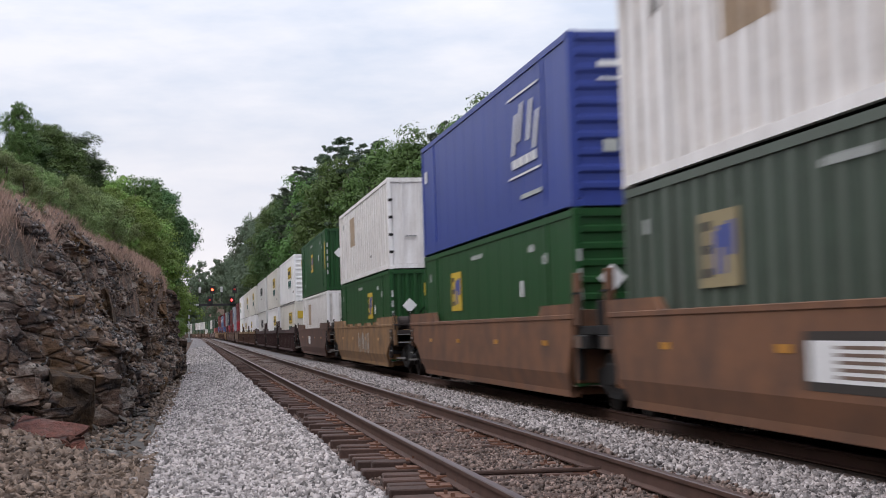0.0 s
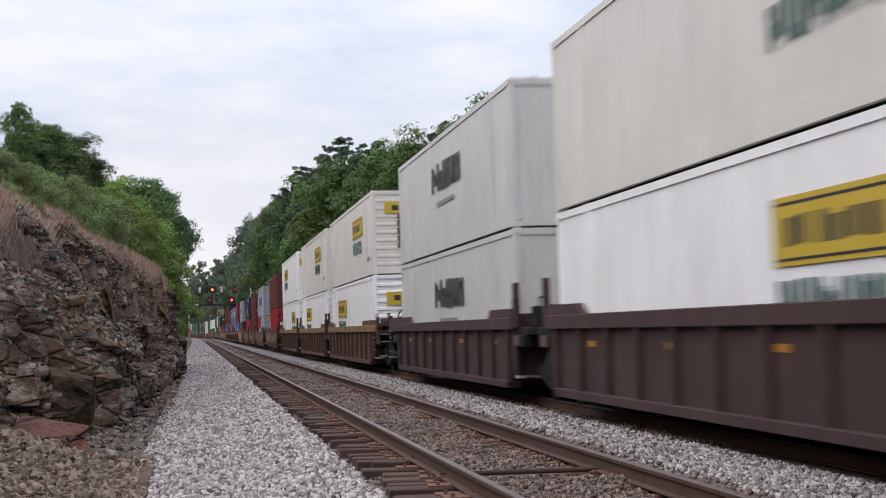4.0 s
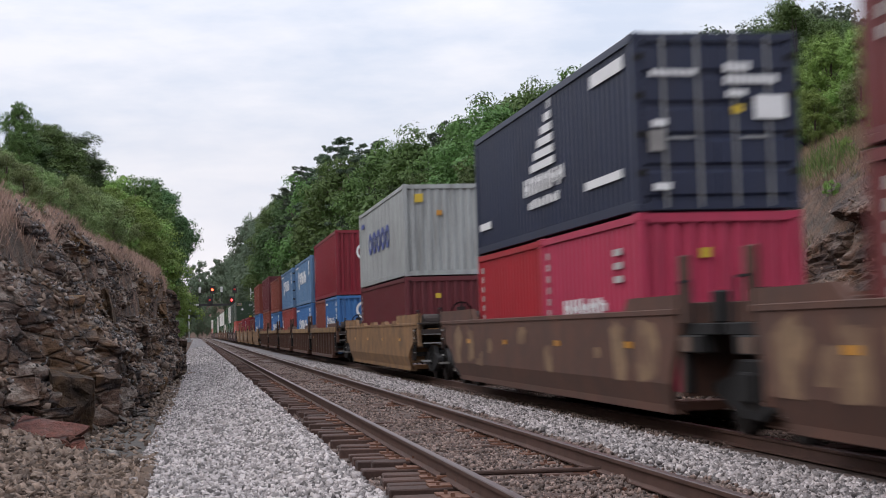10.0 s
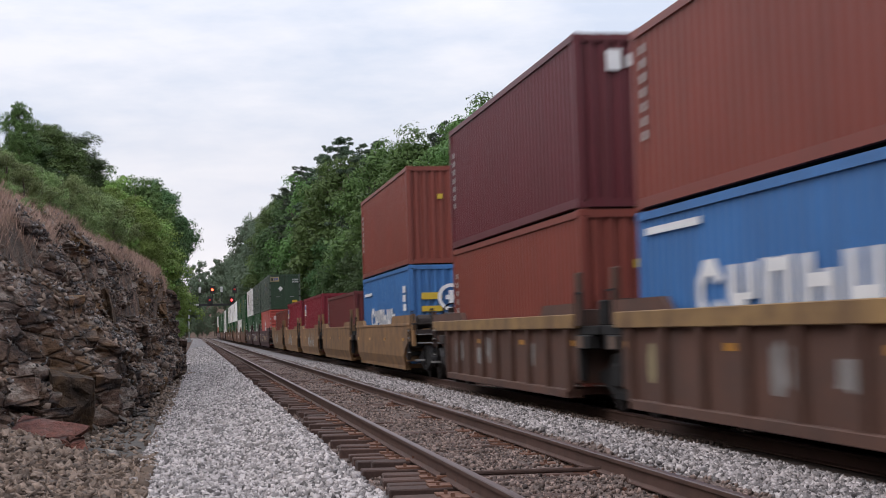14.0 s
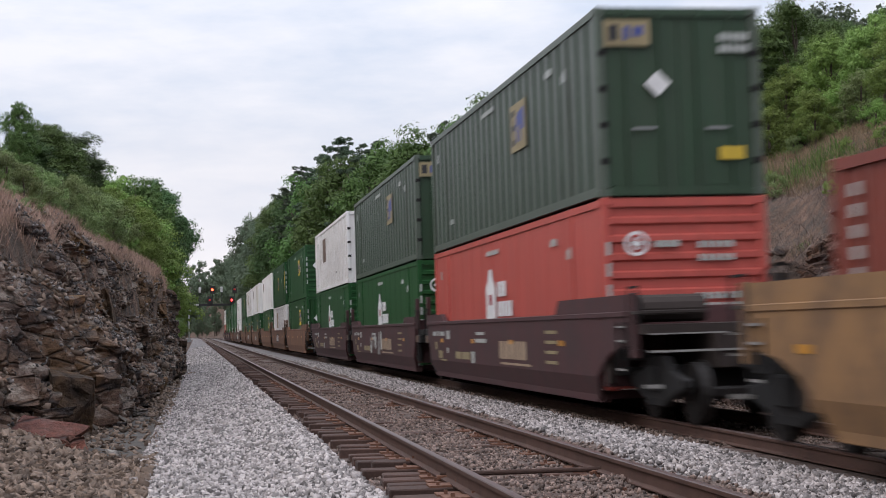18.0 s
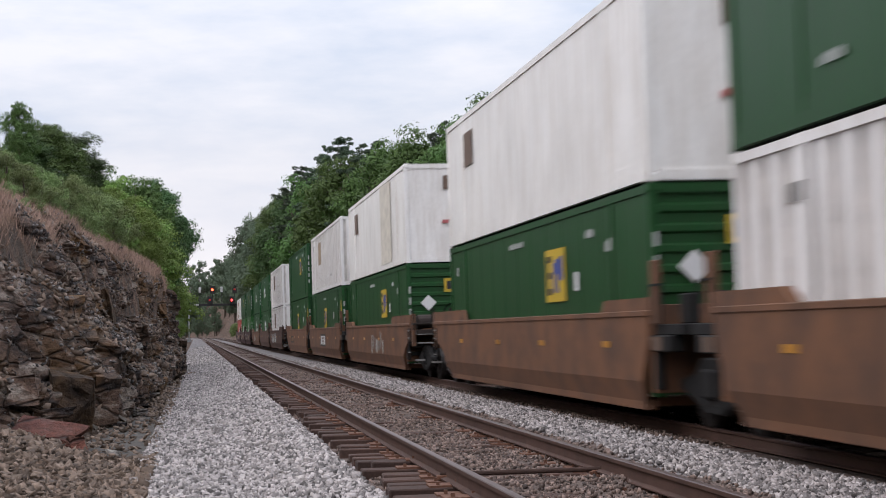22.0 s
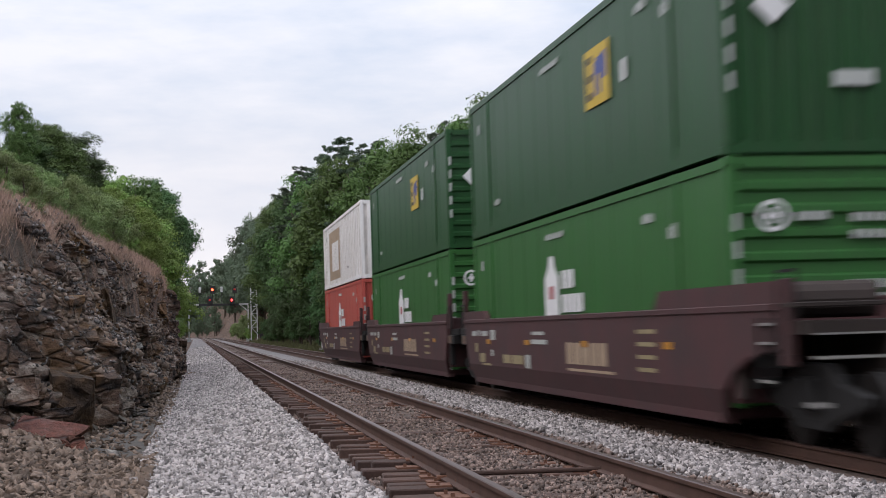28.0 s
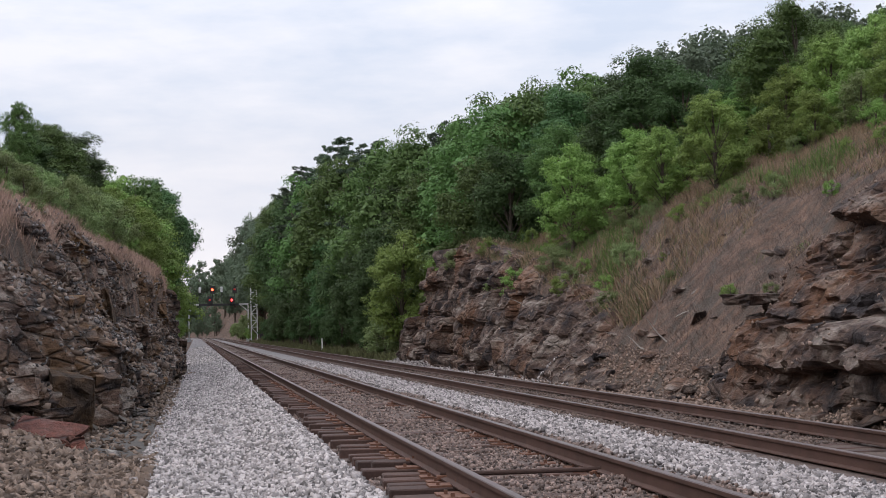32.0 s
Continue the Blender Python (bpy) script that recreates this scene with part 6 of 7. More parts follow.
    l.new(mx.outputs["Color"], hsv.inputs["Color"]), l.new(mul.outputs[0], hsv.inputs["Value"])
    l.new(hsv.outputs["Color"], bsdf.inputs["Base Color"])
    add = n.new("ShaderNodeMath")
    l.new(grain, add.inputs[0]), l.new(scree, add.inputs[1])
    gap = n.new("ShaderNodeMath")
    gap.operation = "MULTIPLY_ADD"
    gap.inputs[1].default_value = 2.5
    l.new(crack.outputs["Result"], gap.inputs[0]), l.new(add.outputs[0], gap.inputs[2])
    bp = n.new("ShaderNodeBump")
    bp.inputs["Strength"].default_value, bp.inputs["Distance"].default_value = 0.9, 0.05
    l.new(gap.outputs[0], bp.inputs["Height"]), l.new(bp.outputs["Normal"], bsdf.inputs["Normal"])
    return m


ROCK_L = rock_mat("dark_shale_and_sandstone", (0.042, 0.034, 0.032), (0.155, 0.108, 0.087), (0.2, 0.122, 0.068), (0.36, 0.315, 0.28), 0.75, sharp=0.40)
ROCK_R = rock_mat("brown_sandstone", (0.022, 0.018, 0.018), (0.072, 0.052, 0.044), (0.118, 0.066, 0.043), (0.18, 0.155, 0.138), 0.7, (1.1, 0.6, 1.6), 0.40, 0.6)
ROCK_OCHRE = rock_mat("ochre_sandstone", (0.036, 0.027, 0.022), (0.092, 0.062, 0.044), (0.15, 0.09, 0.045), (0.17, 0.13, 0.1), 0.55, (0.9, 0.7, 1.0), joint=0.6)
ROCK_RED = rock_mat("red_brown_stone", (0.07, 0.035, 0.03), (0.14, 0.07, 0.06), (0.18, 0.09, 0.07), (0.17, 0.13, 0.12), 0.4)
PALE_ROCK = rock_mat("pale_broken_stone", (0.12, 0.105, 0.1), (0.3, 0.28, 0.26), (0.3, 0.24, 0.19), (0.46, 0.44, 0.42), 0.3)
_cell = np.random.RandomState(21).rand(512, 512)


def strata(y, v, dip, bed, block, depth, seed):
    """How far beds of rock stand out: broken into blocks, ledge over ledge."""
    out = np.zeros_like(y)
    y = y + 0.7 * fbm(y * 0.35 + seed, v * 0.9, 3)
    v = v + 0.55 * fbm(y * 0.16 + 3 * seed, v * 0.3, 3)
    for k, (b, w, a) in enumerate(((bed, block, 1.0), (bed * 0.45, block * 0.45, 0.5), (bed * 0.2, block * 0.22, 0.13))):
        h = (v + dip * y + 0.35 * fbm(y * 0.25 + seed, v * 0.4)) / b + 3 * k + seed
        i = np.floor(h).astype(int)
        sh = _cell[i % 512, (7 + k) % 512]
        j = np.floor(y / (w * (0.6 + 0.9 * sh)) + sh * 17 + 0.25 * fbm(y * 0.8, v * 0.8)).astype(int)
        q = _cell[(i * 3 + 11 * k) % 512, (j * 5 + i) % 512]
        edge = h - i
        out = out + depth * a * (q - 0.35) * (0.8 + 0.2 * np.minimum(1, 6 * np.minimum(edge, 1 - edge))) - (0.16 * depth * a * (edge < 0.12) if k < 2 else 0)
    return out


SURFACE = {}


def rock_face(name, label, side, toe, y0, y1, height, lean, material, step, dip, bed, block, depth, seed, strength=None, calm=None):
    ys, vs = np.arange(y0, y1, step), np.arange(-0.5, height.max() + 1.9, step * 0.8)
    gy_, gv_ = np.meshgrid(ys, vs)
    hh = np.interp(gy_, np.linspace(y0, y1, len(height)), height)
    k = np.clip(gv_ / np.maximum(hh, 0.1), 0, 1.05)
    amp = 1.0 if strength is None else np.interp(gy_, np.linspace(y0, y1, len(strength)), strength)
    out = strata(gy_, gv_, dip, bed(gy_), block(gy_), depth, seed) * amp + 0.2 * fbm(gy_ * 1.2, gv_ * 1.5) + 0.035 * fbm(gy_ * 5, gv_ * 6)
    out = out * calm(k, gy_) if calm else out
    x = toe(gy_) + side * (lean(k, gy_) - out * smooth(-0.05, 0.12, k) * (1 - 0.5 * smooth(0.85, 1.05, k)))
    z = -0.45 + np.minimum(gv_, hh * 1.04) + 0.1 * fbm(gy_ * 2, gv_ * 2)
    # the top runs back into the bank
    over = np.clip(gv_ - hh * 1.04, 0, 1.5)
    x, z = x + side * 1.2 * over, z - 0.2 * over
    v = np.stack([x.ravel(), gy_.ravel(), z.ravel()], 1)
    i = np.arange(x.size).reshape(x.shape)
    f = np.stack([i[:-1, :-1].ravel(), i[:-1, 1:].ravel(), i[1:, 1:].ravel(), i[1:, :-1].ravel()], 1)
    if side > 0:
        f = f[:, ::-1]
    SURFACE[name] = (x, gy_, z)
    return tagged(new(name, mesh_of(name, v, f.tolist(), material)), label, "rock face", kind="structure")


left_rock = rock_face("rock_face", "dark layered shale and sandstone rock cut with broken ledges", -1, left_toe, 9, LEFT_END, left_height(np.linspace(9, LEFT_END, 60)), lambda k, y: 0.1 + left_lean(y) * left_profile(k, y), ROCK_L, 0.085, 0.0, lambda y: 0.95 + 0.3 * smooth(38, 50, y), lambda y: 2.6 + 1.2 * smooth(38, 50, y), 0.66, 5, calm=lambda k, y: 1 - 0.45 * smooth(0.34, 0.42, k) * smooth(40, 36, y))
right_rock = rock_face("rock_face_far_side", "brown sandstone rock cut with rusty faces and ledges", 1, right_toe, 18, RIGHT_END, right_height(np.linspace(18, RIGHT_END, 80)), lambda k, y: 0.1 + right_lean(y) * k ** 1.15, ROCK_R, 0.11, -0.03, lambda y: 0.95 + 0.55 * smooth(42, 54, y), lambda y: 4.2 - 2.0 * smooth(42, 54, y), 0.85, 9, np.array([1.0, 1.15, 1.1, 0.4, 0.6, 0.8, 1.0, 1.15, 1.2]))


def boulder_mesh(seed, flat):
    rs = np.random.RandomState(seed)
    bm = bmesh.new()
    pts = rs.uniform(-1, 1, (16, 3)) * np.array([1, 1, flat])
    pts /= np.maximum(1, np.linalg.norm(pts / np.array([1, 1, flat]), axis=1))[:, None] ** 0.6
    for p in pts:
        bm.verts.new(p)
    r = bmesh.ops.convex_hull(bm, input=bm.verts[:])
    bmesh.ops.delete(bm, geom=[g for g in r["geom_interior"] if isinstance(g, bmesh.types.BMVert)], context="VERTS")
    bmesh.ops.bevel(bm, geom=bm.edges[:], offset=0.05, segments=1, affect="EDGES")
    return bm


BOULDERS = {}


def block_mesh(seed):
    """A broken block: flat faces, skewed corners, chipped edges."""
    rs = np.random.RandomState(seed)
    bm = bmesh.new()
    corners = np.array([(x, y, z) for x in (-1, 1) for y in (-1, 1) for z in (-1, 1)], float)
    pts = np.concatenate([corners * rs.uniform(0.62, 1.08, (8, 3)), rs.uniform(-1, 1, (14, 3)) * 0.98])
    for p in pts:
        bm.verts.new(p)
    r = bmesh.ops.convex_hull(bm, input=bm.verts[:])
    bmesh.ops.delete(bm, geom=[g for g in r["geom_interior"] if isinstance(g, bmesh.types.BMVert)], context="VERTS")
    bmesh.ops.dissolve_limit(bm, angle_limit=0.22, verts=bm.verts[:], edges=bm.edges[:])
    bmesh.ops.triangulate(bm, faces=bm.faces[:])
    bmesh.ops.subdivide_edges(bm, edges=bm.edges[:], cuts=3, use_grid_fill=True)
    bm.normal_update()
    for v in bm.verts:
        q = v.co
        v.co = q + v.normal * (0.16 * float(fbm(q.x * 1.7 + seed, q.y * 1.7 + q.z * 2.6)) - 0.06 * (float(vnoise(q.z * 5 + seed, q.x + q.y)) > 0.62))
    return bm


def boulder(material, seed, flat):
    key = (material.name, seed, flat)
    if key not in BOULDERS:
        BOULDERS[key] = bm_mesh("rock", boulder_mesh(seed, flat) if flat else block_mesh(seed), material)
    return BOULDERS[key]


def rock_at(x, y, z, sx, sy, sz, turn, material, seed, flat, label, tilt=0):
    r = tagged(new("rock", boulder(material, seed % 9, flat)), label, "rock", "loose rocks of the cut")
    r.matrix_basis = pose(x, y, z, tilt, tilt * 0.6, turn) @ Matrix.Diagonal((sx, sy, sz, 1))
    return r


def build_rocks():
    r = random.Random(12)
    # big named blocks at the foot of the left cut
    for x, y, z, sx, sy, sz, t, mt, lb in (
            (-2.27, 27.8, 0.23, 0.42, 0.95, 0.56, 14, ROCK_OCHRE, "large brown sandstone block at the foot of the cut"),
            (-2.90, 25.6, 0.48, 0.36, 0.6, 0.25, 6, ROCK_L, "dark flat-topped block at the foot of the cut"),
            (-1.81, 30.0, 0.24, 0.3, 1.1, 0.5, 10, ROCK_L, "large dark sandstone block at the foot of the cut"),
            (-2.49, 26.0, 0.04, 0.4, 0.5, 0.1, 24, ROCK_L, "grey slab leaning on the blocks"),
            (-2.54, 31.0, 1.91, 0.26, 0.55, 0.24, -8, ROCK_L, "dark grey block jutting from the cut"),
            (-2.16, 30.6, 1.29, 0.22, 0.7, 0.14, 10, ROCK_L, "dark ledge block in the cut"),
            (-2.34, 41.0, 1.74, 0.22, 2.4, 0.5, 2, ROCK_OCHRE, "ochre-stained sandstone wall block in the cut"),
            (-1.69, 37.5, 0.82, 0.2, 2.0, 0.24, 2, ROCK_OCHRE, "mossy ochre ledge block in the cut"),
            (-3.10, 40.0, 3.17, 0.3, 2.0, 0.26, 2, ROCK_OCHRE, "long brown sandstone ledge in the cut"),
            (-3.33, 36.6, 3.45, 0.22, 0.7, 0.36, 4, ROCK_L, "rounded dark block under the grassy rim"),
            (-3.08, 38.0, 3.45, 0.22, 0.7, 0.36, -6, ROCK_L, "rounded dark block under the grassy rim"),
            (-1.46, 41.5, 0.41, 0.16, 1.6, 0.09, -4, ROCK_OCHRE, "thin brown ledge stone in the cut"),
            (-1.11, 43.5, -0.09, 0.1, 0.8, 0.2, 14, ROCK_OCHRE, "tilted slab at the foot of the cut"),
            (-1.33, 41.0, -0.23, 0.12, 0.4, 0.06, 30, PALE_ROCK, "pale flat rock at the foot of the cut"),
            (-1.34, 60.5, 2.07, 0.25, 1.6, 0.5, 3, ROCK_L, "dark overhanging block in the cut"),
            (-0.70, 66.5, 0.55, 0.25, 1.2, 0.62, 3, ROCK_L, "dark upright block at the end of the cut"),
            (-2.11, 22.0, -0.09, 0.5, 0.42, 0.17, -12, ROCK_RED, "red-brown flat boulder lying in the scree"),
            (-1.64, 21.0, -0.20, 0.14, 0.3, 0.15, 24, ROCK_RED, "red-brown broken end of a boulder in the scree"),
            (-1.17, 22.0, -0.37, 0.09, 0.16, 0.06, 30, PALE_ROCK, "pale broken rock beside the ditch"),
            (-1.23, 33.0, -0.30, 0.1, 0.3, 0.08, -20, PALE_ROCK, "pale split rock at the foot of the cut"),
            (-1.53, 39.0, 1.08, 0.14, 0.9, 0.09, 10, PALE_ROCK, "pale flat ledge stone in the cut")):
        rock_at(x, y, z, sx, sy, sz, t, mt, int(y * 7), 0, lb, ((int(y * 13) % 7) - 3) * 5)
    for k in range(70):
        y = r.uniform(28.8, 66)
        x = float(left_toe(y)) + r.uniform(-0.2, 0.4)
        s = r.uniform(0.07, 0.24)
        rock_at(x, y, float(ground_z(x, y)) + s * 0.25, s, s * r.uniform(0.9, 1.9), s * 0.6, r.uniform(0, 180), r.choice((ROCK_L, ROCK_L, ROCK_R)), k, 0.7, "small broken rock at the foot of the cut", r.uniform(-20, 20))
    # right side: ledges and fallen blocks
    for x, y, z, sx, sy, sz, t, lb in (
            (13.7, 76.5, 5.0, 1.0, 1.9, 0.6, 20, "overhanging dark ledge on top of the cut"), (13.4, 82.0, 4.2, 0.9, 1.4, 0.7, 0, "brown block on top of the cut"),
            (13.3, 34.6, 1.9, 0.7, 0.7, 0.16, 15, "overhanging brown ledge of the bluff"), (12.4, 25.0, 0.5, 0.8, 1.1, 0.6, 0, "grey sandstone slab near the track"), (13.2, 24.3, 1.6, 0.9, 1.4, 0.5, 12, "grey sandstone slab near the track"),
            (12.3, 58.0, 0.4, 0.6, 0.9, 0.5, 30, "fallen block on the scree"), (13.0, 54.0, 1.0, 0.5, 0.8, 0.35, 60, "tilted pale slab on the scree"), (12.8, 51.0, 0.5, 0.4, 0.9, 0.3, 20, "fallen block on the scree"), (13.6, 60.5, 1.9, 0.6, 0.8, 0.45, 75, "grey slab in the bank")):
        rock_at(x, y, z, sx, sy, sz, t, ROCK_R, int(y * 5), 0, lb)
    for k in range(60):
        y = r.uniform(35, 66)
        x = float(right_toe(y)) + r.uniform(0.2, 4.6)
        s = r.uniform(0.08, 0.34)
        rock_at(x, y, float(ground_z(x, y)) + s * 0.2, s, s * r.uniform(0.9, 1.7), s * 0.6, r.uniform(0, 180), ROCK_R, k + 5, 0.7, "small broken rock on the scree", r.uniform(-25, 25))
    for k in range(80):
        y = r.uniform(22, 84)
        x = float(right_toe(y)) + abs(r.gauss(0, 0.8)) - 0.15
        s = r.uniform(0.09, 0.34)
        rock_at(x, y, float(ground_z(x, y)) + s * 0.3, s, s * r.uniform(0.9, 1.9), s * 0.65, r.uniform(0, 180), ROCK_R, k + 3, 0.7, "small broken rock on the scree", r.uniform(-20, 20))


build_rocks()

# ---- grass and brush ----
DRY = mat("dry_pink_grass", (0.40, 0.27, 0.21), 0.9, vary=0.2, bump=0, random_tone=0.35, per_island=True)
STRAW = mat("straw_grass", (0.24, 0.165, 0.105), 0.9, vary=0.2, bump=0, random_tone=0.4, per_island=True)
BRUSH = mat("dead_brush_stalks", (0.165, 0.118, 0.1), 0.9, vary=0.2, bump=0, random_tone=0.45, per_island=True)
OLIVE = mat("olive_grass", (0.095, 0.1, 0.04), 0.9, vary=0.2, bump=0, random_tone=0.4, per_island=True)
GRASS = mat("green_grass", (0.085, 0.14, 0.03), 0.9, vary=0.2, bump=0, random_tone=0.4, per_island=True)


def tufts(name, label, seed, count, place, height, material, blades=7, lean=0.25, thick=1.0):
    """Grass as many thin bent blades."""
    rs = np.random.RandomState(seed)
    px, py = place(rs, count)
    px, py = np.repeat(px, blades) + rs.normal(0, 0.1, len(px) * blades), np.repeat(py, blades) + rs.normal(0, 0.1, len(py) * blades)
    n = len(px)
    pz = ground_z(px, py) - 0.03
    h = height * rs.uniform(0.5, 1.25, n)
    a, w = rs.uniform(0, math.tau, n), thick * rs.uniform(0.008, 0.018, n)
    bx, by = rs.normal(0, lean, n) * h, rs.normal(0, lean, n) * h
    dx, dy = np.cos(a) * w, np.sin(a) * w
    base = np.stack([px, py, pz], 1)
    s = np.stack([dx, dy, np.zeros(n)], 1)
    tip = base + np.stack([bx, by, h], 1)
    q = np.stack([base - s, base + s, tip + s * 0.4, tip - s * 0.4], 1).reshape(-1, 3)
    return tagged(new(name, quads_mesh(name, q, material)), label, "grass", kind="stuff")


def left_rim(rs, n):
    y = rs.uniform(26, 67, n)
    return left_toe(y) - left_lean(y) * 0.9 - rs.gamma(1.7, 0.45, n), y


def left_high(rs, n):
    y = rs.uniform(20, 75, n)
    return left_toe(y) - left_lean(y) - 0.9 - rs.uniform(0, 5, n), y


def right_slope(rs, n):
    y = rs.uniform(24, 86, n)
    e = rs.uniform(2.4, 11, n) + 1.4 * smooth(33, 37, y) * smooth(48, 44, y)
    k = fbm(y * 0.35, e * 0.6, 3) > -0.05
    e = np.where(k, e, 6 + 5 * rs.uniform(0, 1, n))
    return right_toe(y) + e, y


def right_patch(rs, n):
    c = rs.choice(9, n)
    cy = np.array([70, 66, 61, 57, 50, 44, 75, 38, 54])[c]
    ce = np.array([4.6, 5.4, 6.0, 4.8, 6.8, 7.4, 4.4, 8.0, 3.6])[c]
    y = cy + rs.normal(0, 1.3, n)
    return right_toe(y) + ce + rs.normal(0, 0.45, n), y


tufts("dry_grass", "tall dry pinkish grass along the rim of the rock", 1, 7500, left_rim, 0.26, DRY, 7, 0.4, 0.5)
tufts("bank_grass", "green grass on the bank", 2, 2200, left_high, 0.55, GRASS)
tufts("slope_grass", "straw-coloured dry grass on the cut slope", 3, 12000, right_slope, 0.3, STRAW, 8, 0.5, 0.5)
tufts("slope_herbs", "thin olive grass on the cut slope", 9, 3200, right_slope, 0.24, OLIVE, 7, 0.55, 0.55)
tufts("dead_brush", "grey dead stalks on the cut slope", 8, 4500, lambda rs, n: (lambda y: (right_toe(y) + 0.9 + 8 * rs.uniform(0, 1, n) ** 1.3, y))(rs.uniform(33, 76, n)), 0.24, BRUSH, 7, 0.7, 0.45)
tufts("slope_weeds", "green weeds on the cut slope", 4, 1900, right_patch, 0.35, GRASS)
def right_rim(rs, n):
    y = rs.uniform(45, 84, n)
    return right_toe(y) + right_lean(y) * 0.95 + rs.gamma(1.5, 0.55, n), y


tufts("rim_grass", "dry straw grass along the top of the rock", 21, 1500, right_rim, 0.42, STRAW, 7, 0.5)
tufts("rim_weeds", "olive weeds along the top of the rock", 22, 900, right_rim, 0.38, OLIVE, 7, 0.5)
tufts("verge_weeds", "green weeds between the ballast and the woods", 41, 3600, lambda rs, n: (lambda y: (rs.uniform(11.4, 14.5, n) - bend(y), y))(rs.uniform(88, 330, n)), 0.45, OLIVE, 7, 0.4, 2.0)
BRANCH = mat("bleached_branch", (0.30, 0.27, 0.24), 0.8, vary=0.3, bump=0.3)


def build_branches():
    r = random.Random(3)
    for k in range(26):
        if k < 6:
            y = r.uniform(24, 50)
            x = float(left_toe(y)) + r.uniform(0.05, 0.5)
        else:
            y = r.choice((58, 56, 60, 46, 43, 40)) + r.uniform(-2, 2)
            x = float(right_toe(y)) + r.uniform(0.1, 3.2)
        z = float(ground_z(x, y)) + 0.12
        ln, a, up = r.uniform(0.5, 1.3), r.uniform(0, math.tau), r.uniform(-0.1, 0.7)
        v, f = [], []
        d = Vector((math.cos(a), math.sin(a), up)).normalized()
        s = d.cross(Vector((0, 0, 1))).normalized()
        u = s.cross(d)
        rings = []
        for i in range(5):
            t = i / 4
            c = d * ln * t + s * 0.12 * math.sin(t * 4 + k) + u * 0.1 * math.sin(t * 3 + 2 * k)
            rad = 0.03 * (1 - 0.8 * t)
            v += [tuple(c + (s * math.cos(b) + u * math.sin(b)) * rad) for b in (0, 2.1, 4.2)]
        for i in range(4):
            for j in range(3):
                p, q = i * 3 + j, i * 3 + (j + 1) % 3
                f.append((p, q, q + 3, p + 3))
        b = tagged(new("branch", mesh_of("branch", v, f, BRANCH)), "bleached dead branch lying on the scree", "branch", "dead branches")
        b.location = (x, y, z)


build_branches()

# ---- signals ----
ALU = mat("galvanised_steel", (0.55, 0.56, 0.56), 0.5, metal=0.3, vary=0.15, bump=0.1)
SIGNAL_BLACK = mat("black_signal_case", (0.02, 0.02, 0.02), 0.6, vary=0.2, bump=0)
RED_LAMP = glow("lit_red_lens", (1.0, 0.04, 0.04), 5.0)
RED_DIM = glow("faint_red_lens", (0.35, 0.015, 0.015), 0.4)
AMBER_LAMP = glow("lit_orange_lens", (1.0, 0.09, 0.035), 5.0)
GY = 365.0


def tube(name, a, b, r, material, sides=8):
    a, b = Vector(a), Vector(b)
    bm = bmesh.new()
    cyl_into(bm, r, (b - a).length, Matrix.Translation((a + b) / 2) @ (b - a).to_track_quat("Z", "Y").to_matrix().to_4x4(), sides)
    return bm_mesh(name, bm, material)


def signal_bridge():
    b = tagged(empty("signal_bridge"), "galvanised signal bridge over both tracks with red lights lit", "signal bridge")
    for x in (-1.55, 12.45):
        part("mast", tube("mast", (x, GY, -0.4), (x, GY, 8.5), 0.17, ALU), b)
        part("mast_foot", box_mesh("mast_foot", ALU, (x - 0.5, x + 0.5, GY - 0.5, GY + 0.5, -0.6, 0.3), bevel=0.04), b)
        s = 1 if x < 0 else -1
        part("brace", tube("brace", (x, GY, 6.7), (x + s * 1.9, GY, 8.3), 0.12, ALU), b)
    part("beam", box_mesh("beam", SIGNAL_BLACK, (0.8, 10.2, GY - 0.35, GY + 0.35, 8.1, 8.6), bevel=0.03), b, "dark walkway beam")
    for x0, x1 in ((-1.7, 0.8), (10.2, 12.6)):
        part("beam_end", box_mesh("beam_end", ALU, (x0, x1, GY - 0.3, GY + 0.3, 8.25, 8.6), bevel=0.03), b)
    for x, z, lit in ((4.0, 11.95, AMBER_LAMP), (3.35, 9.5, RED_DIM), (8.55, 9.4, RED_LAMP), (9.25, 12.0, RED_DIM)):
        h = part("signal_head", box_mesh("signal_head", SIGNAL_BLACK, (x - 0.55, x + 0.55, GY - 0.6, GY - 0.35, z - 1.0, z + 0.9), bevel=0.05), b, "black signal head")
        bm = bmesh.new()
        cyl_into(bm, 0.27, 0.12, Matrix.Translation((x, GY - 0.66, z)) @ Matrix.Rotation(radians(90), 4, "X"), 16)
        part("lens", bm_mesh("lens", bm, lit), h, "red signal lens")
        part("head_post", tube("head_post", (x, GY - 0.2, 8.6), (x, GY - 0.2, z + 0.5), 0.08, SIGNAL_BLACK), b)
    for x, z in ((1.05, 11.9), (6.2, 12.0)):
        part("back_shield", box_mesh("back_shield", ALU, (x - 0.3, x + 0.3, GY - 0.1, GY + 0.1, z - 0.65, z + 0.65), bevel=0.1), b, "silver back of a signal head")
        part("head_post", tube("head_post", (x, GY, 8.6), (x, GY, z - 0.5), 0.07, SIGNAL_BLACK), b)


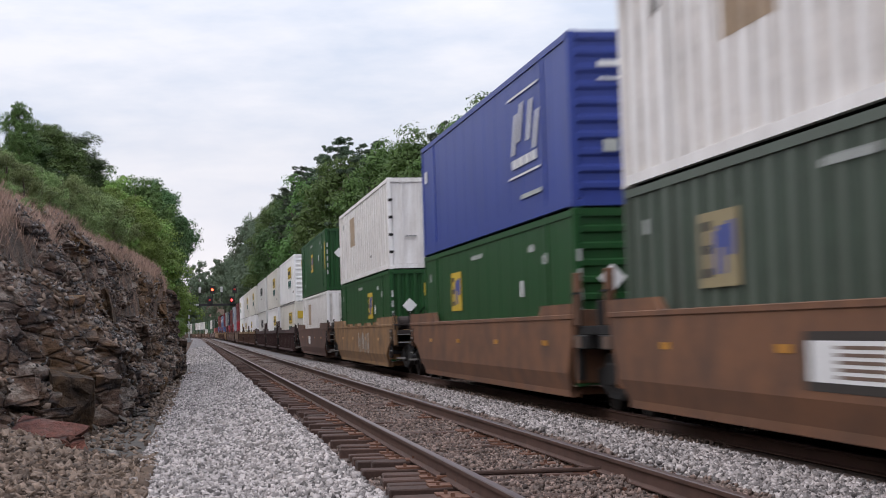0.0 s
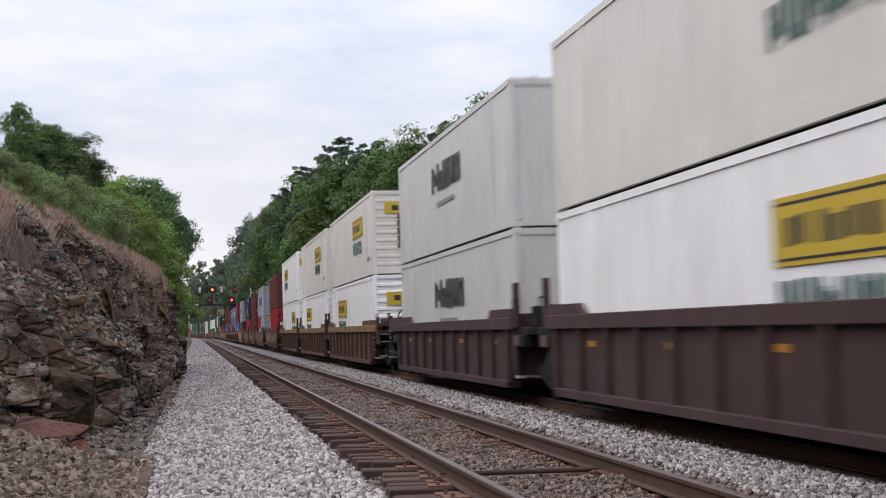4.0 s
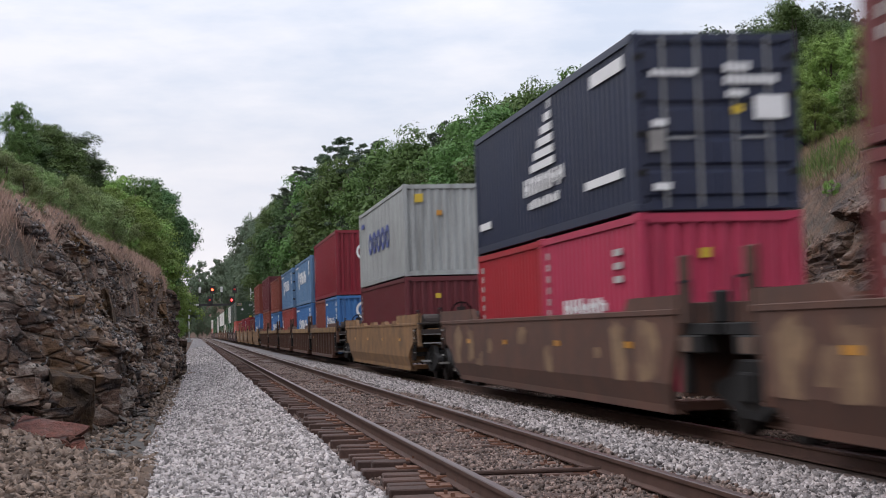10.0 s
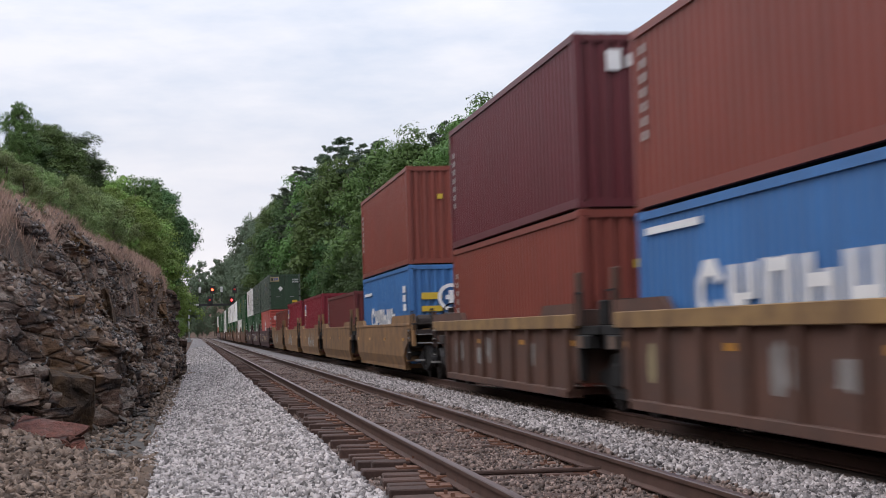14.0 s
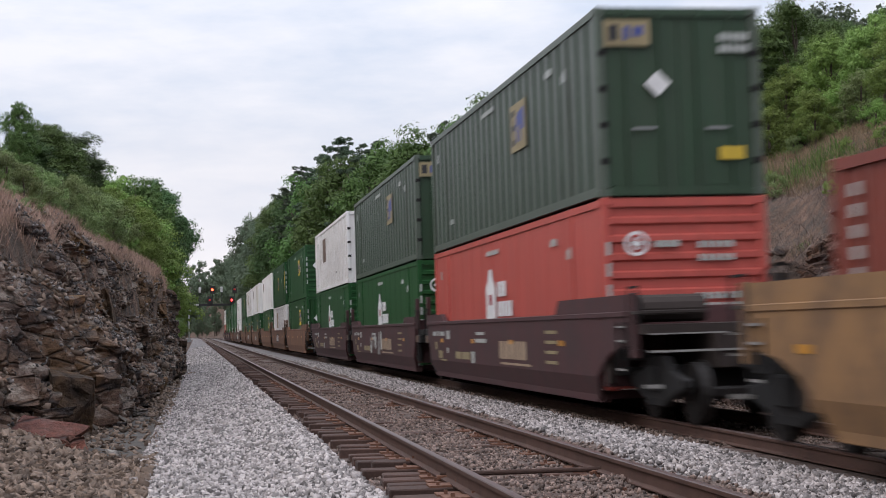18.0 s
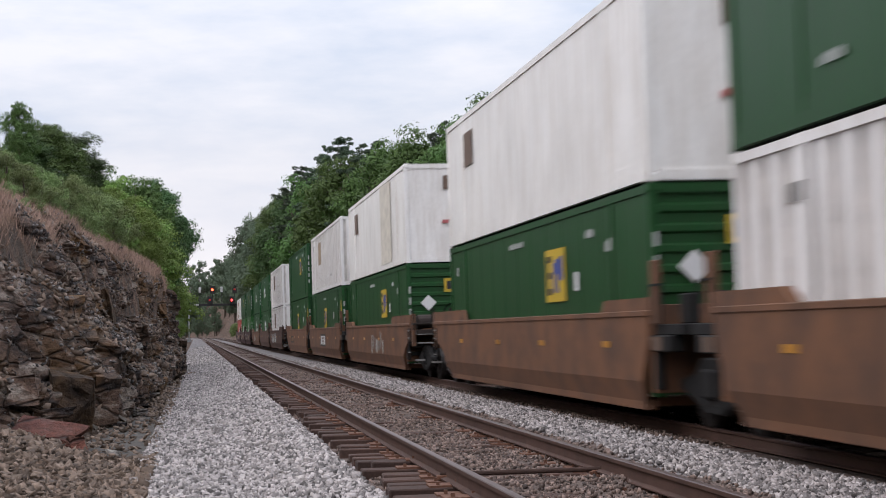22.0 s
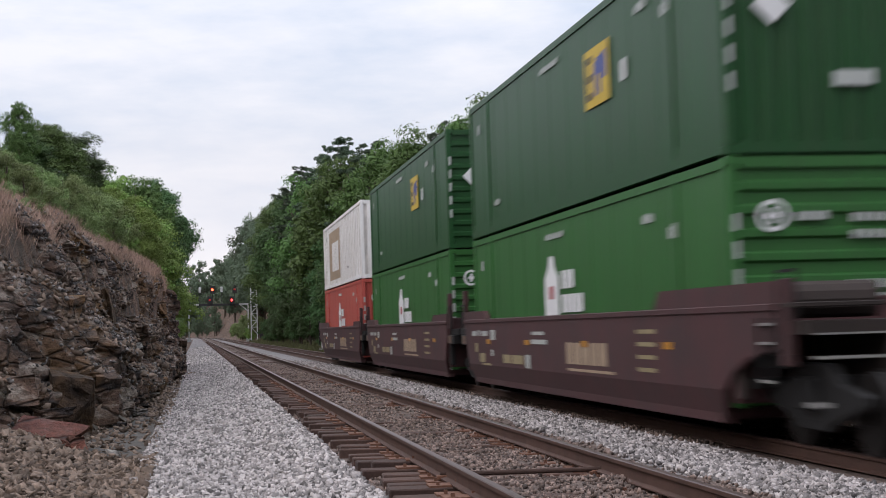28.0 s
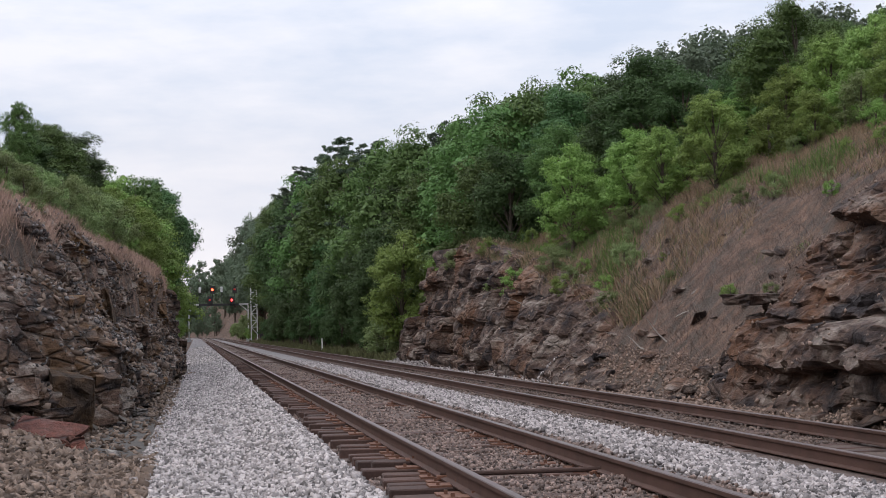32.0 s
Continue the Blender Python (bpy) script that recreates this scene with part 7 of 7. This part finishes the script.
def lattice_tower():
    t = tagged(empty("lattice_tower"), "galvanised lattice tower with a cabinet beside the track", "tower")
    Y, x0, x1, top = 330.0, 11.85, 13.15, 11.7
    for x in (x0, x1):
        for y in (Y - 0.5, Y + 0.5):
            part("tower_leg", tube("tower_leg", (x, y, -0.5), (x, y, top), 0.1, ALU, 6), t)
    n = 7
    for k in range(n):
        z0, z1 = top - 1.5 * (k + 1), top - 1.5 * k
        a, b = (x0, x1) if k % 2 else (x1, x0)
        part("tower_brace", tube("tower_brace", (a, Y - 0.5, z0), (b, Y - 0.5, z1), 0.075, ALU, 6), t)
        part("tower_rung", tube("tower_rung", (x0, Y - 0.5, z1), (x1, Y - 0.5, z1), 0.075, ALU, 6), t)
    c = tagged(empty("relay_cabinet"), "grey trackside cabinets on a platform", "cabinet")
    for k in range(3):
        part("cabinet_box", box_mesh("cabinet_box", ALU if k else SIGNAL_BLACK, (13.6 + k * 1.1, 14.4 + k * 1.1, Y - 1.3, Y - 0.4, 0.2, 2.2 - 0.3 * k), bevel=0.04), c)
    part("platform", box_mesh("platform", ALU, (13.3, 17.4, Y - 1.6, Y - 0.2, -0.5, 0.2)), c)
    p = tagged(empty("marker_post"), "slim white trackside marker post", "post")
    part("post", tube("post", (11.6, 141, -0.6), (11.6, 141, 0.75), 0.06, INK["white"]), p)


signal_bridge()
lattice_tower()

# ---- loose ballast stones ----


def stones(name, label, seed, n, xr, yr, size, material, lift, zf=ground_z, falloff=True, spots=None, flat=1.0):
    """Angular stones strewn over a strip, thickest near the camera."""
    rs = np.random.RandomState(seed)
    u = rs.uniform(0, 1, n)
    y = yr[0] * (yr[1] / yr[0]) ** u if falloff else rs.uniform(*yr, n)
    x = rs.uniform(*xr, n)
    ground_here = zf(x, y)
    if spots is not None:
        x, y, ground_here = spots
    octa = np.array([(1, 0, 0), (-1, 0, 0), (0, 1, 0), (0, -1, 0), (0, 0, 1), (0, 0, -1)], float) * 1.25
    v = (octa[None] * rs.uniform(0.6, 1.1, (n, 6, 1)) + rs.uniform(-0.28, 0.28, (n, 6, 3))) * (size * rs.uniform(0.55, 1.3, n))[:, None, None] * rs.uniform(0.6, 1.15, (n, 1, 3))
    v[:, :, 2] *= flat
    q = rs.normal(size=(n, 4)) * np.array([1, flat, flat, 1]) ** 0.8
    q /= np.linalg.norm(q, axis=1)[:, None]
    w, a, b, c = q.T
    R = np.stack([1 - 2 * (b * b + c * c), 2 * (a * b - c * w), 2 * (a * c + b * w), 2 * (a * b + c * w), 1 - 2 * (a * a + c * c), 2 * (b * c - a * w), 2 * (a * c - b * w), 2 * (b * c + a * w), 1 - 2 * (a * a + b * b)], 1).reshape(n, 3, 3)
    v = np.einsum("nij,nkj->nki", R, v) + np.stack([x, y, ground_here + lift + rs.uniform(-0.01, 0.02, n)], 1)[:, None]
    F = np.array([(4, 0, 2), (4, 2, 1), (4, 1, 3), (4, 3, 0), (5, 2, 0), (5, 1, 2), (5, 3, 1), (5, 0, 3)])
    f = (np.arange(n)[:, None, None] * 6 + F[None]).reshape(-1, 3)
    me = bpy.data.meshes.new(name)
    me.vertices.add(n * 6)
    me.vertices.foreach_set("co", v.astype(np.float32).ravel())
    me.loops.add(f.size)
    me.loops.foreach_set("vertex_index", f.astype(np.int32).ravel())
    me.polygons.add(len(f))
    me.polygons.foreach_set("loop_start", np.arange(0, f.size, 3, dtype=np.int32))
    me.materials.append(material)
    me.update()
    me.validate()
    return tagged(new(name, me), label, "gravel", kind="stuff")


stones("shoulder_gravel", "loose pale grey ballast stones on the shoulder", 1, 36000, (-0.75, 1.55), (9, 75), 0.036, STONE, 0.045)
stones("distant_gravel", "pale grey ballast stones far along the shoulder", 31, 9000, (-0.7, 1.55), (60, 190), 0.055, STONE, 0.05)
stones("centre_gravel", "loose pale grey ballast stones between the tracks", 2, 21000, (4.5, 6.05), (10, 75), 0.034, DULL_STONE, 0.045)
stones("crib_gravel", "brown oily stones between the ties", 3, 17000, (2.45, 4.5), (10, 70), 0.026, BROWN_STONE, 0.045, crib_z)
stones("tie_gravel", "dark oily stones between the tie ends", 33, 3500, (1.72, 2.42), (10, 60), 0.026, BROWN_STONE, 0.045, crib_z)
stones("far_gravel", "brown oily stones along the far track", 4, 9000, (5.95, 9.3), (18, 75), 0.036, FAR_STONE, 0.05)
stones("far_shoulder_gravel", "pale stones beside the far track", 5, 3000, (8.9, 11.5), (46, 84), 0.05, DULL_STONE, 0.04)
def toe_z(x, y):
    """Low heaps of gravel washed down against the far rock."""
    return ground_z(x, y) + 0.4 * smooth(10.4, 11.5, x) * np.clip(0.5 + 1.6 * fbm(np.asarray(y, float) * 0.22, np.asarray(x, float) * 0.3, 2), 0, 1)


stones("toe_gravel", "pale grey gravel heaped at the foot of the far rock", 34, 5500, (10.3, 12.3), (50, 88), 0.055, DULL_STONE, 0.02, toe_z)
stones("far_dirt_chips", "brown dirt and chips beside the far track", 15, 4500, (8.9, 11.6), (19, 50), 0.045, CHIP, 0.02)
stones("far_scree", "brown and grey rock chips on the cut slope", 7, 6000, (11.2, 12.9), (24, 86), 0.05, CHIP, 0.03)


def scree():
    """Shale flakes below the left cut, with a bare damp patch where the ditch lies."""
    rs = np.random.RandomState(6)
    x, y = rs.uniform(-4.0, -0.55, 22000), 12.5 * (66 / 12.5) ** rs.uniform(0, 1, 22000)
    wet = smooth(-2.0, -1.6, x) * smooth(20, 22, y) * smooth(40, 30, y)
    keep = (rs.uniform(0, 1, 22000) > 0.85 * wet) & (x > left_toe(y) - 0.3)
    x, y = x[keep], y[keep]
    stones("scree", "flat brown rock chips at the foot of the cut", 6, len(x), (0, 1), (1, 2), 0.07, FLAKE, 0.06, spots=(x, y, dirt_z(x, y)), flat=0.28)


scree()



def on_face(name, label, seed, n, face, ymax, size, material, flatness=1.0):
    """Loose chips lying on the ledges of a rock face, where it is not too steep."""
    x, y, z = SURFACE[face]
    dx, dz = np.abs(np.diff(x, axis=0))[:, :-1], np.abs(np.diff(z, axis=0))[:, :-1] + 1e-4
    flat = np.argwhere((dx / dz > 0.55) & (y[:-1, :-1] < ymax) & (y[:-1, :-1] > 20))
    rs = np.random.RandomState(seed)
    pick = flat[rs.randint(0, len(flat), n)]
    px, py, pz = (a[pick[:, 0], pick[:, 1]] for a in (x, y, z))
    px, py = px + rs.uniform(-0.05, 0.05, n), py + rs.uniform(-0.06, 0.06, n)
    return stones(name, label, seed, n, (0, 1), (1, 2), size, material, 0.02, spots=(px, py, pz), flat=flatness)


SHALE = mat("grey_shale_chips", (0.15, 0.135, 0.128), 0.85, vary=0.3, scale=20, fine=90, bump=0.3, random_tone=0.8, per_island=True)
on_face("talus", "grey shale chips lying on the ledges of the cut", 11, 10000, "rock_face", 66, 0.045, SHALE, 0.5)
on_face("rubble", "brown shale rubble lying on the ledges of the cut", 13, 2600, "rock_face", 60, 0.1, FLAKE, 0.45)
on_face("far_talus", "brown chips lying on the ledges of the cut", 12, 3500, "rock_face_far_side", 84, 0.045, CHIP)

# ---- ties and plates ----


def build_ties():
    rng = random.Random(9)
    tie = box_mesh("tie", TIE, (-1.30, 1.30, -0.115, 0.115, -0.17, 0.0), bevel=0.012)
    plate = box_mesh("tie_plate", SPIKE, (-0.18, 0.18, -0.09, 0.09, 0.0, 0.018), (-0.11, -0.08, -0.05, -0.02, 0.0, 0.05), (0.08, 0.11, 0.02, 0.05, 0.0, 0.05))
    for tx, tz, count, start, name in ((NEAR_X, NEAR_Z - 0.19, 150, -5.56, "near_track"), (FAR_X, -0.19, 90, 17.0, "far_track")):
        track = tagged(empty(name), "dark creosoted timber ties under the rails", "track", kind="structure")
        for k in range(count):
            y = start + k * 0.52
            t = part("tie", tie, track, at=pose(tx + rng.uniform(-0.12, 0.1), y + rng.uniform(-0.06, 0.06), tz + rng.uniform(-0.035, 0.006), rng.uniform(-2.5, 2.5), rng.uniform(-0.5, 0.5), rng.uniform(-2.4, 2.4)))
            if 27 < k < 98 and name == "near_track":
                for s in (-1, 1):
                    part("tie_plate", plate, t, at=pose(s * GAUGE, 0, 0))
        v, f = [], []
        for k in range(count, count + 420):
            y = start + k * 0.52
            o = len(v)
            b = float(bend(y))
            v += [(tx - b + a, y + c, tz + d) for a in (-1.3, 1.3) for c in (-0.115, 0.115) for d in (-0.17, 0.0)]
            f += [tuple(o + i for i in q) for q in ((0, 1, 3, 2), (4, 6, 7, 5), (0, 4, 5, 1), (2, 3, 7, 6), (0, 2, 6, 4), (1, 5, 7, 3))]
        part("distant_ties", mesh_of("distant_ties", v, f, TIE), track, kind="stuff")


build_ties()


def gauge_rod():
    """A dark steel rod that ties the two near rails together, with a clip at each rail foot."""
    g = tagged(empty("gauge_rod"), "dark steel gauge rod clamped under both rails", "rod")
    part("rod", tube("rod", (NEAR_X - 0.82, 14.2, NEAR_Z - 0.14), (NEAR_X + 0.82, 14.2, NEAR_Z - 0.14), 0.024, TIE, 10), g)
    for s in (-1, 1):
        part("rail_clip", box_mesh("rail_clip", SPIKE, (NEAR_X + s * GAUGE - 0.1, NEAR_X + s * GAUGE + 0.1, 14.15, 14.25, NEAR_Z - 0.19, NEAR_Z - 0.145), bevel=0.008), g)


gauge_rod()

motions()
